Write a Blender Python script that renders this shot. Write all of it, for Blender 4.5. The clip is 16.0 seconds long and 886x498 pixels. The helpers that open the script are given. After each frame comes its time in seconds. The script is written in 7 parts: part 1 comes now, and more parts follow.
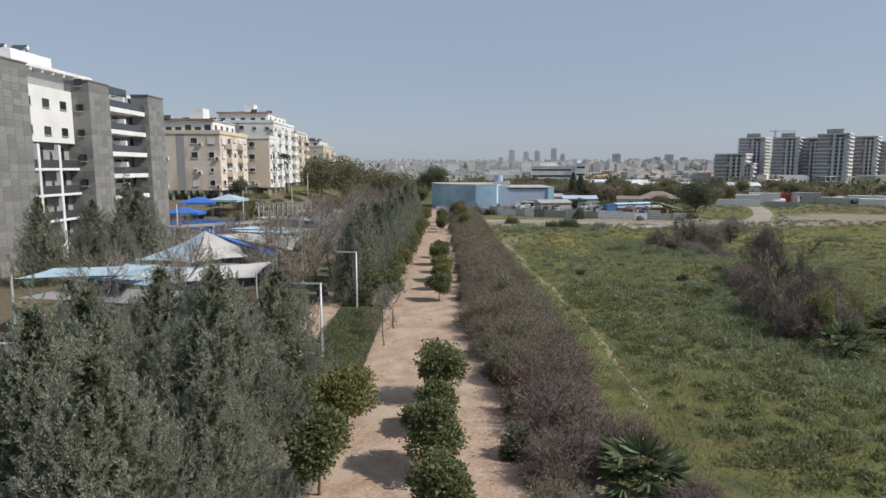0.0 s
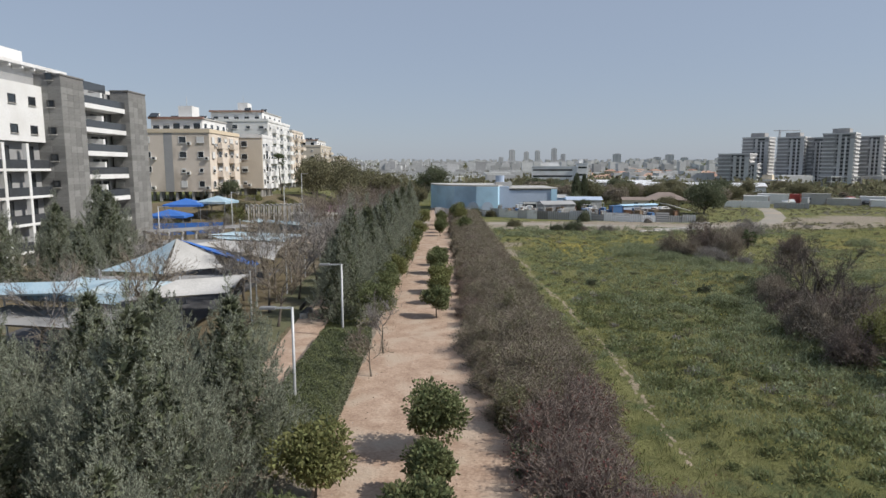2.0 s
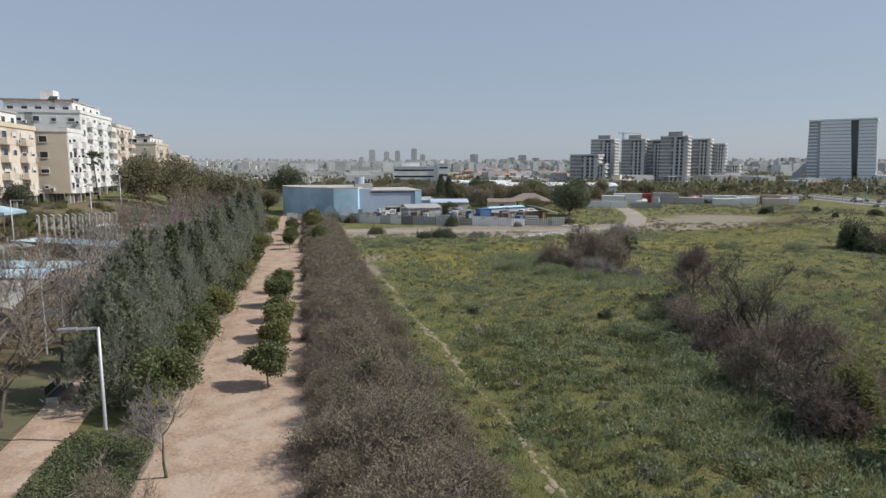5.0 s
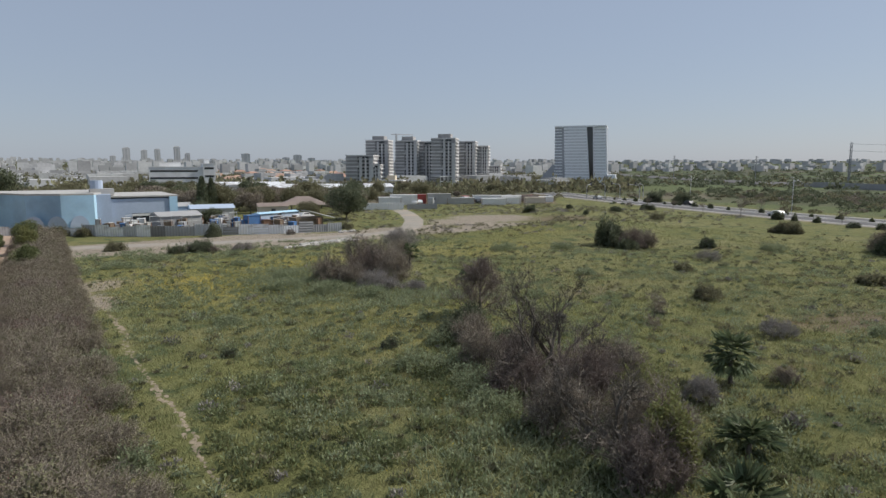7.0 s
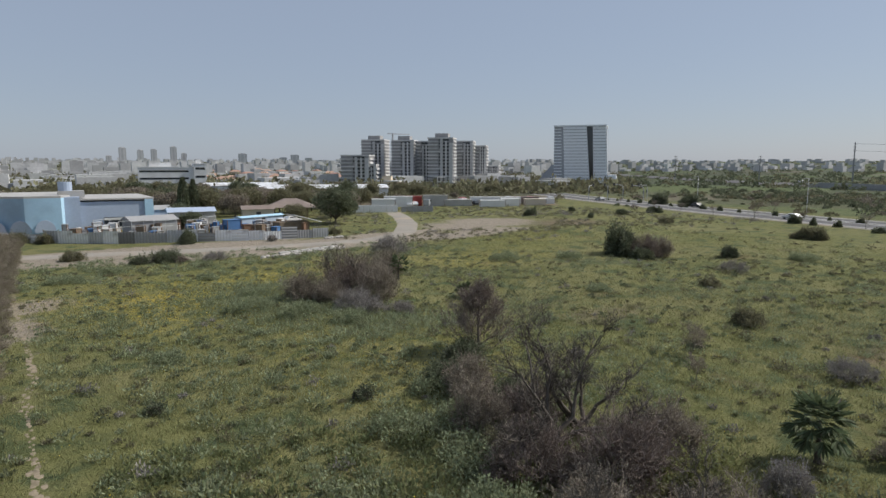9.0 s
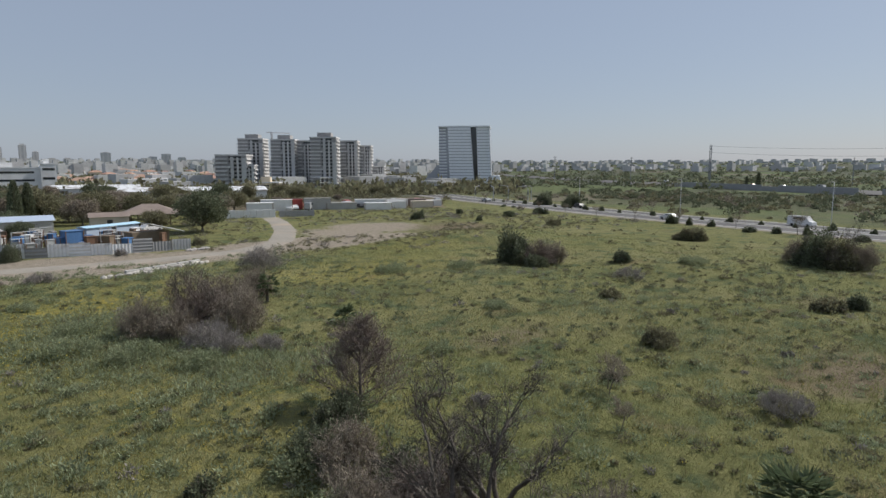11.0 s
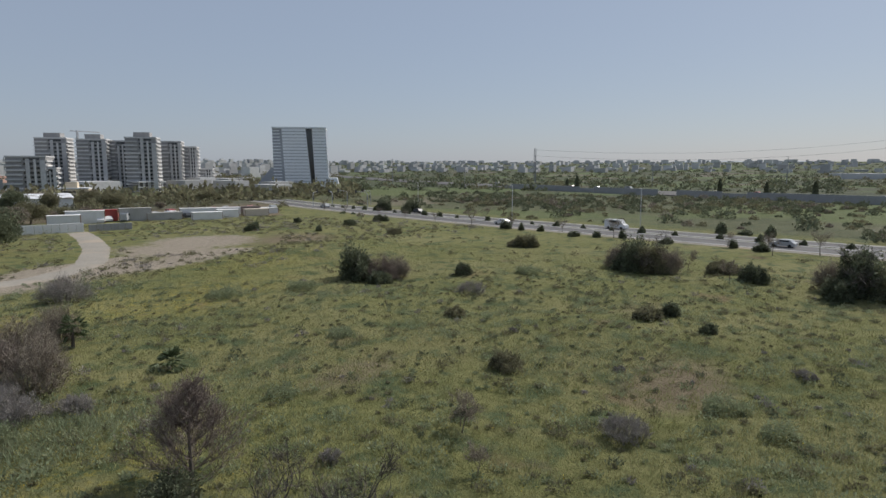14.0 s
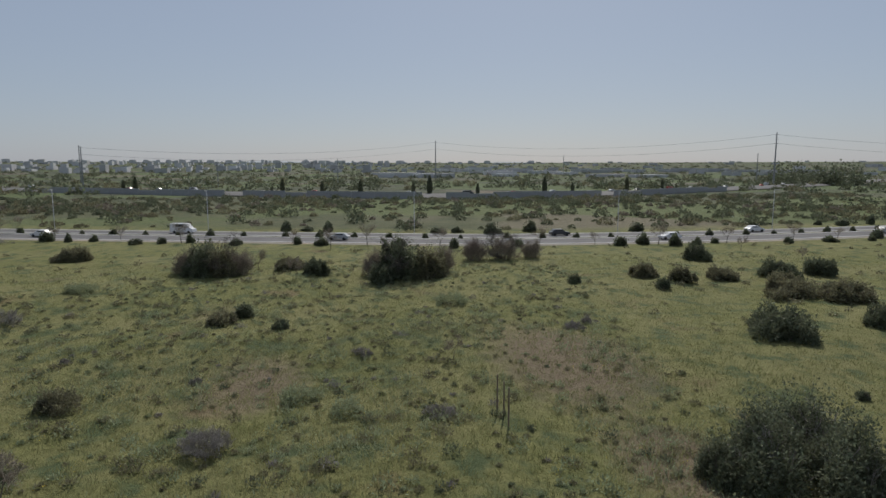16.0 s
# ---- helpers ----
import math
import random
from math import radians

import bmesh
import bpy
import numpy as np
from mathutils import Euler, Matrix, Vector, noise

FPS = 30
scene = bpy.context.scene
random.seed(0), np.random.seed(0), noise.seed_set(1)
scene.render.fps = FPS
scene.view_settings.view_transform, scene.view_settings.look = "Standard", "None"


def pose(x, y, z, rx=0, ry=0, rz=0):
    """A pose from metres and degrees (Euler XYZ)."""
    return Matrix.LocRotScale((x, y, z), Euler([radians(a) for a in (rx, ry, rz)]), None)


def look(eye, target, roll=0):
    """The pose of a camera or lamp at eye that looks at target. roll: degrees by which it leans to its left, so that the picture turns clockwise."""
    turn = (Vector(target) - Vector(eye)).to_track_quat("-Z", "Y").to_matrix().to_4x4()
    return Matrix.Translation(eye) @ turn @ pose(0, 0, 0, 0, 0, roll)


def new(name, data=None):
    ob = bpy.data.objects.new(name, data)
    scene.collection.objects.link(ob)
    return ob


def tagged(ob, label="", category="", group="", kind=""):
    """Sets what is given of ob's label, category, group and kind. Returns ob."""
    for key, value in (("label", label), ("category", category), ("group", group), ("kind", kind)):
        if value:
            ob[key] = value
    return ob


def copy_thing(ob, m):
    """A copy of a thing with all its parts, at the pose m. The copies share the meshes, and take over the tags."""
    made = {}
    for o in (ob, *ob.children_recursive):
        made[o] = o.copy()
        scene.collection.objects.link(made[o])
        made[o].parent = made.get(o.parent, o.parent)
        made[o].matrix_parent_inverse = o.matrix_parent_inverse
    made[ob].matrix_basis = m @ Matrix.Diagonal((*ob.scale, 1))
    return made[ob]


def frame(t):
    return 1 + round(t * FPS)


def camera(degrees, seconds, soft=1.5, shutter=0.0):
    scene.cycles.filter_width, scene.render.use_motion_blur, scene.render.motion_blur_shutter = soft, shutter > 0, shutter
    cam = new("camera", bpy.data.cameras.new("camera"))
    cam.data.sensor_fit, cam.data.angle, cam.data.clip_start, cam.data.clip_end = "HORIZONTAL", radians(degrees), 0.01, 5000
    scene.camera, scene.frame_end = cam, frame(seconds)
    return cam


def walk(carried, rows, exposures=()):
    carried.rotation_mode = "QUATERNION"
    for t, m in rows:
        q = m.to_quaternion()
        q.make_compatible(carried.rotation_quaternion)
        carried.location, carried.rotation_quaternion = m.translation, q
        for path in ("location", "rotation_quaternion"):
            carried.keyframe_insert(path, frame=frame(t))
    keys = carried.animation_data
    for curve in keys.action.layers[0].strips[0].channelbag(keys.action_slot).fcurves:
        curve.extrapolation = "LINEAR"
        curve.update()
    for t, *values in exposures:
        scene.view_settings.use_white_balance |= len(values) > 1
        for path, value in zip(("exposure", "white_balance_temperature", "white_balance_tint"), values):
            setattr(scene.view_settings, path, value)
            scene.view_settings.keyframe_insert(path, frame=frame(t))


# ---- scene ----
cam = camera(71.7, 16.0, soft=1.5)
PATH = [
    (0, pose(0.01, -0.00, 11.24, 82.52, 0, 0.03)),
    (0.5, pose(-0.01, 0.90, 11.26, 82.52, 0, 0.04)),
    (1, pose(0.06, 2.21, 11.28, 82.52, 0, 0.06)),
    (1.5, pose(0.12, 3.82, 11.30, 82.52, 0, 0.04)),
    (2, pose(0.19, 5.66, 11.30, 82.52, 0, 0.04)),
    (2.5, pose(0.22, 7.64, 11.31, 82.52, 0, 0.02)),
    (3, pose(0.32, 9.95, 11.29, 82.52, 0, 0.05)),
    (3.5, pose(0.55, 12.23, 11.30, 82.52, 0, -3.17)),
    (4, pose(0.79, 14.53, 11.33, 82.52, 0, -5.25)),
    (4.5, pose(1.22, 16.77, 11.37, 82.52, 0, -9.40)),
    (5, pose(1.75, 18.99, 11.44, 82.52, 0, -12.81)),
    (5.2, pose(2.06, 19.79, 11.52, 82.52, 0, -16.59)),
    (7.3, pose(6.18, 27.17, 11.90, 82.52, 0, -33.50)),
    (7.5, pose(6.72, 27.77, 11.94, 82.52, 0, -33.44)),
    (8, pose(8.06, 29.66, 11.96, 82.52, 0, -33.47)),
    (8.5, pose(9.39, 31.51, 11.97, 82.52, 0, -33.48)),
    (9, pose(10.79, 33.47, 11.97, 82.52, 0, -33.48)),
    (9.5, pose(12.11, 35.33, 11.95, 82.52, 0, -33.51)),
    (10, pose(13.57, 36.99, 12.01, 82.52, 0, -39.22)),
    (10.2, pose(14.10, 37.58, 12.06, 82.52, 0, -42.0)),
    (12.5, pose(17.13, 41.06, 13.57, 82.52, 0, -44.83)),
    (13, pose(17.10, 41.12, 14.14, 82.52, 0, -44.82)),
    (13.5, pose(17.15, 41.03, 14.23, 82.52, 0, -47.78)),
    (14, pose(17.28, 41.01, 14.19, 82.52, 0, -59.01)),
    (14.5, pose(17.28, 41.08, 14.18, 82.52, 0, -64.02)),
    (15, pose(17.34, 40.87, 14.28, 82.52, 0, -72.54)),
    (15.5, pose(17.47, 40.76, 14.39, 82.52, 0, -85.05)),
    (16, pose(17.47, 40.63, 14.52, 82.52, 0, -97.76)),
]
walk(cam, PATH, [(0, 0.05), (5, 0.05), (9, 0.0), (13, -0.05), (14.5, -0.12), (16, -0.24)])

# ---- world and sun ----
SUN_DIR = Vector((0.68, -0.20, 0.70)).normalized()  # towards the sun
world = bpy.data.worlds.new("sky")
scene.world = world
world.use_nodes = True
wn = world.node_tree.nodes
sky = wn.new("ShaderNodeTexSky")
sky.sky_type = 'NISHITA'
sky.sun_disc = False
sky.sun_elevation = math.asin(SUN_DIR.z)
sky.sun_rotation = math.atan2(SUN_DIR.x, SUN_DIR.y)
sky.air_density, sky.dust_density, sky.ozone_density = 1.0, 0.8, 1.0
wn["Background"].inputs["Strength"].default_value = 0.105
haze = wn.new("ShaderNodeMix")  # thin even haze over the whole sky
haze.data_type = 'RGBA'
haze.inputs[0].default_value = 0.73
haze.inputs[7].default_value = (3.2, 3.75, 4.8, 1)
world.node_tree.links.new(sky.outputs[0], haze.inputs[6])
world.node_tree.links.new(haze.outputs[2], wn["Background"].inputs["Color"])
sun_data = bpy.data.lights.new("sun", 'SUN')
sun_data.energy, sun_data.angle, sun_data.color = 4.2, radians(0.6), (1.0, 0.95, 0.88)
sun = new("sun", sun_data)
sun.matrix_world = look(SUN_DIR * 100, (0, 0, 0))

# ---- materials ----
def mat(name, a, b, scale=1.0, fine=12.0, rough=0.8, bump=0.2, metal=0.0, c=None, cscale=0.15, rand=0.0, island=0.0, spec=0.3, dist=0.05):
    """A two-scale procedural surface: a and b are mixed by fine grain over coarse patches, c comes in large stains;
    rand varies the tone by object, island by loose piece."""
    m = bpy.data.materials.new(name)
    m.use_nodes = True
    nt = m.node_tree
    N, L = nt.nodes, nt.links
    bs = N["Principled BSDF"]
    tc = N.new("ShaderNodeTexCoord")
    n1 = N.new("ShaderNodeTexNoise"); n1.inputs["Scale"].default_value = scale; n1.inputs["Detail"].default_value = 4
    n2 = N.new("ShaderNodeTexNoise"); n2.inputs["Scale"].default_value = fine; n2.inputs["Detail"].default_value = 3
    for n in (n1, n2):
        L.new(tc.outputs["Object"], n.inputs["Vector"])
    ad = N.new("ShaderNodeMath"); ad.operation = 'ADD'
    L.new(n1.outputs["Fac"], ad.inputs[0]); L.new(n2.outputs["Fac"], ad.inputs[1])
    mr = N.new("ShaderNodeMapRange"); mr.inputs[1].default_value = 0.72; mr.inputs[2].default_value = 1.28
    L.new(ad.outputs[0], mr.inputs[0])
    mx = N.new("ShaderNodeMix"); mx.data_type = 'RGBA'
    mx.inputs[6].default_value, mx.inputs[7].default_value = (*a, 1), (*b, 1)
    L.new(mr.outputs[0], mx.inputs[0])
    col = mx.outputs[2]
    if c:
        n3 = N.new("ShaderNodeTexNoise"); n3.inputs["Scale"].default_value = cscale; n3.inputs["Detail"].default_value = 5
        L.new(tc.outputs["Object"], n3.inputs["Vector"])
        m3 = N.new("ShaderNodeMapRange"); m3.inputs[1].default_value = 0.5; m3.inputs[2].default_value = 0.68
        L.new(n3.outputs["Fac"], m3.inputs[0])
        mc = N.new("ShaderNodeMix"); mc.data_type = 'RGBA'
        mc.inputs[7].default_value = (*c, 1)
        L.new(m3.outputs[0], mc.inputs[0]); L.new(col, mc.inputs[6])
        col = mc.outputs[2]
    if rand or island:
        src = None
        if rand:
            oi = N.new("ShaderNodeObjectInfo"); src = oi.outputs["Random"]; amount = rand
        else:
            ge = N.new("ShaderNodeNewGeometry"); src = ge.outputs["Random Per Island"]; amount = island
        hs = N.new("ShaderNodeHueSaturation")
        mv = N.new("ShaderNodeMapRange"); mv.inputs[3].default_value = 1 - amount; mv.inputs[4].default_value = 1 + amount
        L.new(src, mv.inputs[0]); L.new(mv.outputs[0], hs.inputs["Value"])
        mh = N.new("ShaderNodeMapRange"); mh.inputs[3].default_value = 0.5 - amount * 0.05; mh.inputs[4].default_value = 0.5 + amount * 0.05
        L.new(src, mh.inputs[0]); L.new(mh.outputs[0], hs.inputs["Hue"])
        L.new(col, hs.inputs["Color"])
        col = hs.outputs[0]
    L.new(col, bs.inputs["Base Color"])
    bs.inputs["Roughness"].default_value = rough
    bs.inputs["Metallic"].default_value = metal
    bs.inputs["Specular IOR Level"].default_value = spec
    if bump:
        bp = N.new("ShaderNodeBump"); bp.inputs["Strength"].default_value = bump; bp.inputs["Distance"].default_value = dist
        L.new(ad.outputs[0], bp.inputs["Height"]); L.new(bp.outputs[0], bs.inputs["Normal"])
    return m


def leaf_mat(name, a, b, through_=0.35, rough=0.65, island=0.4, scale=0.6, fine=6, spec=0.12):
    """Thin foliage that lets part of the light through."""
    m = mat(name, a, b, scale, fine, rough, 0.0, island=island, spec=spec)
    N, L = m.node_tree.nodes, m.node_tree.links
    bs, out = N["Principled BSDF"], N["Material Output"]
    tr = N.new("ShaderNodeBsdfTranslucent")
    L.new(bs.inputs["Base Color"].links[0].from_socket, tr.inputs["Color"])
    mx = N.new("ShaderNodeMixShader")
    mx.inputs[0].default_value = through_
    L.new(bs.outputs[0], mx.inputs[1]); L.new(tr.outputs[0], mx.inputs[2])
    L.new(mx.outputs[0], out.inputs["Surface"])
    return m


def glass_mat(name, tint, rough=0.08):
    m = mat(name, tint, tuple(v * 1.3 for v in tint), 0.3, 2.0, rough, 0.0, spec=0.8)
    return m


M_SAND = mat("sandy_earth", (0.29, 0.2, 0.145), (0.47, 0.35, 0.265), 0.9, 7.0, 0.95, 0.7, c=(0.42, 0.335, 0.26), cscale=0.45)
M_DIRT = mat("grey_dirt_road", (0.24, 0.218, 0.185), (0.325, 0.298, 0.255), 0.2, 2.5, 0.95, 0.4, c=(0.36, 0.30, 0.235), cscale=0.12)
M_TRAIL = mat("trodden_earth", (0.17, 0.145, 0.095), (0.34, 0.275, 0.20), 1.3, 6.0, 0.95, 0.5)
M_PAVE = mat("concrete_paving", (0.37, 0.31, 0.25), (0.46, 0.395, 0.325), 0.4, 8.0, 0.9, 0.2, c=(0.30, 0.26, 0.22))
M_RUBBER = mat("dark_rubber_floor", (0.07, 0.07, 0.075), (0.11, 0.11, 0.115), 0.4, 8.0, 0.9, 0.2, c=(0.15, 0.15, 0.15))
M_LAWN = mat("mown_lawn", (0.088, 0.092, 0.05), (0.128, 0.128, 0.072), 0.5, 9.0, 0.9, 0.6, c=(0.16, 0.14, 0.09), cscale=0.2)
M_CONC = mat("grey_concrete", (0.36, 0.35, 0.33), (0.48, 0.47, 0.45), 0.4, 6.0, 0.85, 0.15)
M_WHITE = mat("white_render", (0.70, 0.70, 0.69), (0.80, 0.80, 0.79), 0.3, 4.0, 0.8, 0.05, c=(0.66, 0.65, 0.63), cscale=0.2)
M_BEIGE = mat("beige_render", (0.64, 0.56, 0.475), (0.71, 0.63, 0.545), 0.3, 4.0, 0.85, 0.08, c=(0.47, 0.41, 0.34), cscale=0.2)
M_TAN = mat("tan_render", (0.54, 0.475, 0.39), (0.61, 0.545, 0.455), 0.3, 4.0, 0.85, 0.08)
M_CREAM = mat("cream_trim", (0.62, 0.52, 0.38), (0.68, 0.58, 0.44), 0.4, 5.0, 0.8, 0.05)
M_STONE = mat("grey_stone_cladding", (0.185, 0.184, 0.176), (0.265, 0.262, 0.252), 0.5, 5.0, 0.75, 0.25, rand=0.18)
M_STONE_B = mat("grey_stone_backing", (0.17, 0.166, 0.16), (0.22, 0.215, 0.21), 0.5, 5.0, 0.85, 0.2)
M_GREYWALL = mat("grey_render", (0.30, 0.30, 0.30), (0.37, 0.37, 0.37), 0.3, 4.0, 0.85, 0.08)
M_WIN = glass_mat("dark_window_glass", (0.025, 0.03, 0.035))
M_RAILGLASS = glass_mat("smoked_rail_glass", (0.05, 0.054, 0.06), 0.12)
M_FRAME = mat("dark_metal_frame", (0.05, 0.05, 0.05), (0.08, 0.08, 0.08), 2, 20, 0.5, 0.0, metal=0.4)
M_SHUT = mat("white_shutter", (0.60, 0.60, 0.58), (0.70, 0.70, 0.68), 1, 10, 0.6, 0.1)
M_TILE = mat("red_roof_tile", (0.32, 0.2, 0.15), (0.42, 0.28, 0.22), 0.5, 5.0, 0.85, 0.3, rand=0.2)
M_METAL = mat("galvanised_steel", (0.42, 0.43, 0.44), (0.55, 0.56, 0.57), 0.8, 9.0, 0.5, 0.05, metal=0.3)
M_DARKPOLE = mat("grey_painted_steel", (0.20, 0.205, 0.21), (0.28, 0.285, 0.29), 1.0, 9.0, 0.5, 0.05, metal=0.2)
M_BLUE = mat("pale_blue_wall", (0.38, 0.58, 0.73), (0.44, 0.64, 0.78), 0.2, 3.0, 0.8, 0.05, c=(0.26, 0.38, 0.50), cscale=0.1)
M_BLUEGREY = mat("blue_grey_wall", (0.36, 0.43, 0.54), (0.42, 0.49, 0.6), 0.2, 3.0, 0.8, 0.05)
M_SAILBLUE = mat("faded_blue_shade_cloth", (0.27, 0.39, 0.47), (0.4, 0.51, 0.57), 0.5, 9.0, 0.85, 0.2, c=(0.50, 0.58, 0.60), cscale=0.4)
M_SAILWHITE = mat("dusty_white_shade_cloth", (0.36, 0.355, 0.34), (0.5, 0.49, 0.475), 0.5, 9.0, 0.85, 0.2, c=(0.36, 0.35, 0.33), cscale=0.4)
M_SAILDEEP = mat("deep_blue_awning", (0.04, 0.13, 0.42), (0.06, 0.18, 0.52), 0.5, 9.0, 0.7, 0.1)
M_SAILGREY = mat("grey_netting", (0.22, 0.22, 0.22), (0.30, 0.30, 0.30), 0.5, 12.0, 0.9, 0.2)
M_BARK = mat("grey_brown_bark", (0.10, 0.085, 0.07), (0.17, 0.15, 0.125), 2, 18, 0.9, 0.4, rand=0.15)
M_TWIG = leaf_mat("bare_brown_twigs", (0.21, 0.178, 0.142), (0.325, 0.28, 0.225), 0.15, 0.9, 0.4)
M_TWIGRED = leaf_mat("reddish_brown_twigs", (0.175, 0.14, 0.12), (0.265, 0.218, 0.192), 0.15, 0.9, 0.35)
M_TWIGGREY = leaf_mat("grey_dead_twigs", (0.225, 0.205, 0.188), (0.33, 0.305, 0.285), 0.15, 0.9, 0.3)
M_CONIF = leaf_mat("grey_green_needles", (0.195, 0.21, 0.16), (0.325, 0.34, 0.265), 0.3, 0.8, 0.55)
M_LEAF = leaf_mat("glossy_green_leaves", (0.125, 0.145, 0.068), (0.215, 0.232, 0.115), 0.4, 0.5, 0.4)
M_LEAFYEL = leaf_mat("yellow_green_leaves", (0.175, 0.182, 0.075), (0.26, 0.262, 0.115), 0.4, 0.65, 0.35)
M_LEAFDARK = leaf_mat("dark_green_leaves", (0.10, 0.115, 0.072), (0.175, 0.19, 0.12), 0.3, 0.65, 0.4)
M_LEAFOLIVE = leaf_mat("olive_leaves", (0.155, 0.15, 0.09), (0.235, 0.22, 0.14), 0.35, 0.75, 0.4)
M_LEAFRED = leaf_mat("dull_red_leaves", (0.15, 0.06, 0.055), (0.23, 0.10, 0.09), 0.4, 0.7, 0.3)
M_PINK = leaf_mat("pink_blossom", (0.34, 0.19, 0.27), (0.44, 0.27, 0.36), 0.4, 0.8, 0.3)
M_WEED = leaf_mat("grey_green_weeds", (0.205, 0.236, 0.138), (0.30, 0.326, 0.20), 0.4, 0.7, 0.35, 0.3, 3)
M_GRASS = leaf_mat("field_grass_blades", (0.182, 0.192, 0.084), (0.275, 0.272, 0.124), 0.4, 0.8, 0.3, 0.08, 0.6)
M_YELLOW = leaf_mat("yellow_flowers", (0.46, 0.36, 0.06), (0.55, 0.45, 0.09), 0.4, 0.8, 0.25)
M_PALM = leaf_mat("palm_fronds", (0.085, 0.11, 0.055), (0.16, 0.19, 0.105), 0.3, 0.45, 0.35)
M_ASPHALT = mat("asphalt", (0.095, 0.092, 0.09), (0.14, 0.136, 0.132), 0.2, 4.0, 0.9, 0.1)
M_KERB = mat("pale_kerb", (0.46, 0.44, 0.42), (0.58, 0.56, 0.54), 0.5, 5.0, 0.85, 0.1)
M_TIN = mat("corrugated_tin", (0.74, 0.75, 0.76), (0.84, 0.85, 0.85), 0.3, 3.0, 0.55, 0.05, metal=0.25, c=(0.30, 0.27, 0.25), cscale=0.4)
M_RUBBLE = mat("pale_rubble", (0.38, 0.35, 0.32), (0.52, 0.49, 0.45), 1, 6, 0.9, 0.3, rand=0.2)
# far tower, town and office tones are lifted to stand in for haze
M_TOWERG = mat("tower_grey_concrete", (0.60, 0.59, 0.58), (0.68, 0.67, 0.66), 0.08, 0.5, 0.85, 0.0)
M_TOWERD = mat("tower_dark_grey", (0.29, 0.285, 0.28), (0.36, 0.355, 0.35), 0.08, 0.5, 0.7, 0.0)
M_FARWALL = mat("distant_hazed_walls", (0.46, 0.455, 0.45), (0.60, 0.595, 0.585), 0.05, 0.5, 0.9, 0.0, island=0.25)
M_OFFICE = mat("office_pale_panels", (0.78, 0.81, 0.84), (0.84, 0.87, 0.9), 0.06, 0.8, 0.45, 0.0)
M_OFFICED = mat("office_glass_dark", (0.34, 0.365, 0.40), (0.42, 0.445, 0.48), 0.06, 0.8, 0.25, 0.0, spec=0.6)
M_CAR = [mat("car_paint_" + n, c, tuple(v * 1.1 for v in c), 1, 4, 0.35, 0.0, spec=0.5) for n, c in (("white", (0.62, 0.62, 0.62)), ("silver", (0.35, 0.36, 0.37)), ("dark", (0.04, 0.045, 0.05)), ("red", (0.35, 0.05, 0.04)))]
M_TYRE = mat("tyre_rubber", (0.02, 0.02, 0.02), (0.03, 0.03, 0.03), 2, 9, 0.9, 0.0)
M_WOOD = mat("weathered_wood", (0.16, 0.12, 0.085), (0.24, 0.19, 0.14), 1, 10, 0.85, 0.2)
M_ROOFBROWN = mat("brown_shed_roof", (0.20, 0.16, 0.14), (0.27, 0.22, 0.19), 0.5, 5, 0.9, 0.2)

# ---- mesh kit ----
class Kit:
    """Collects vertices and faces for one mesh."""
    def __init__(self):
        self.v, self.f = [], []

    def add(self, verts, faces):
        o = len(self.v)
        self.v.extend([tuple(p) for p in verts])
        self.f.extend([tuple(i + o for i in f) for f in faces])
        return self

    def box(self, x0, x1, y0, y1, z0, z1):
        return self.add([(x0, y0, z0), (x1, y0, z0), (x1, y1, z0), (x0, y1, z0), (x0, y0, z1), (x1, y0, z1), (x1, y1, z1), (x0, y1, z1)],
                        [(0, 3, 2, 1), (4, 5, 6, 7), (0, 1, 5, 4), (1, 2, 6, 5), (2, 3, 7, 6), (3, 0, 4, 7)])

    def soft_box(self, x0, x1, y0, y1, z0, z1, r=0.03):
        """A box with chamfered upright and top edges."""
        def ring(i, z):
            return [(x0 + i + r, y0 + i, z), (x1 - i - r, y0 + i, z), (x1 - i, y0 + i + r, z), (x1 - i, y1 - i - r, z),
                    (x1 - i - r, y1 - i, z), (x0 + i + r, y1 - i, z), (x0 + i, y1 - i - r, z), (x0 + i, y0 + i + r, z)]
        pts = ring(0, z0) + ring(0, z1 - r) + ring(r, z1)
        fs = [tuple(range(7, -1, -1)), tuple(range(16, 24))]
        for k in (0, 8):
            fs += [(k + i, k + (i + 1) % 8, k + 8 + (i + 1) % 8, k + 8 + i) for i in range(8)]
        return self.add(pts, fs)

    def tube(self, pts, radii, n=6, cap=True):
        pts = [Vector(p) for p in pts]
        vs, fs = [], []
        for i, p in enumerate(pts):
            d = (pts[min(i + 1, len(pts) - 1)] - pts[max(i - 1, 0)]).normalized()
            u = d.orthogonal().normalized() if abs(d.z) < 0.999 else Vector((1, 0, 0))
            w = d.cross(u)
            for k in range(n):
                a = 2 * math.pi * k / n
                vs.append(p + (u * math.cos(a) + w * math.sin(a)) * radii[i])
        for i in range(len(pts) - 1):
            for k in range(n):
                fs.append((i * n + k, i * n + (k + 1) % n, (i + 1) * n + (k + 1) % n, (i + 1) * n + k))
        if cap:
            fs += [tuple(range(n - 1, -1, -1)), tuple(range((len(pts) - 1) * n, len(pts) * n))]
        return self.add(vs, fs)

    def mesh(self, name):
        me = bpy.data.meshes.new(name)
        me.from_pydata(self.v, [], self.f)
        me.update()
        return me


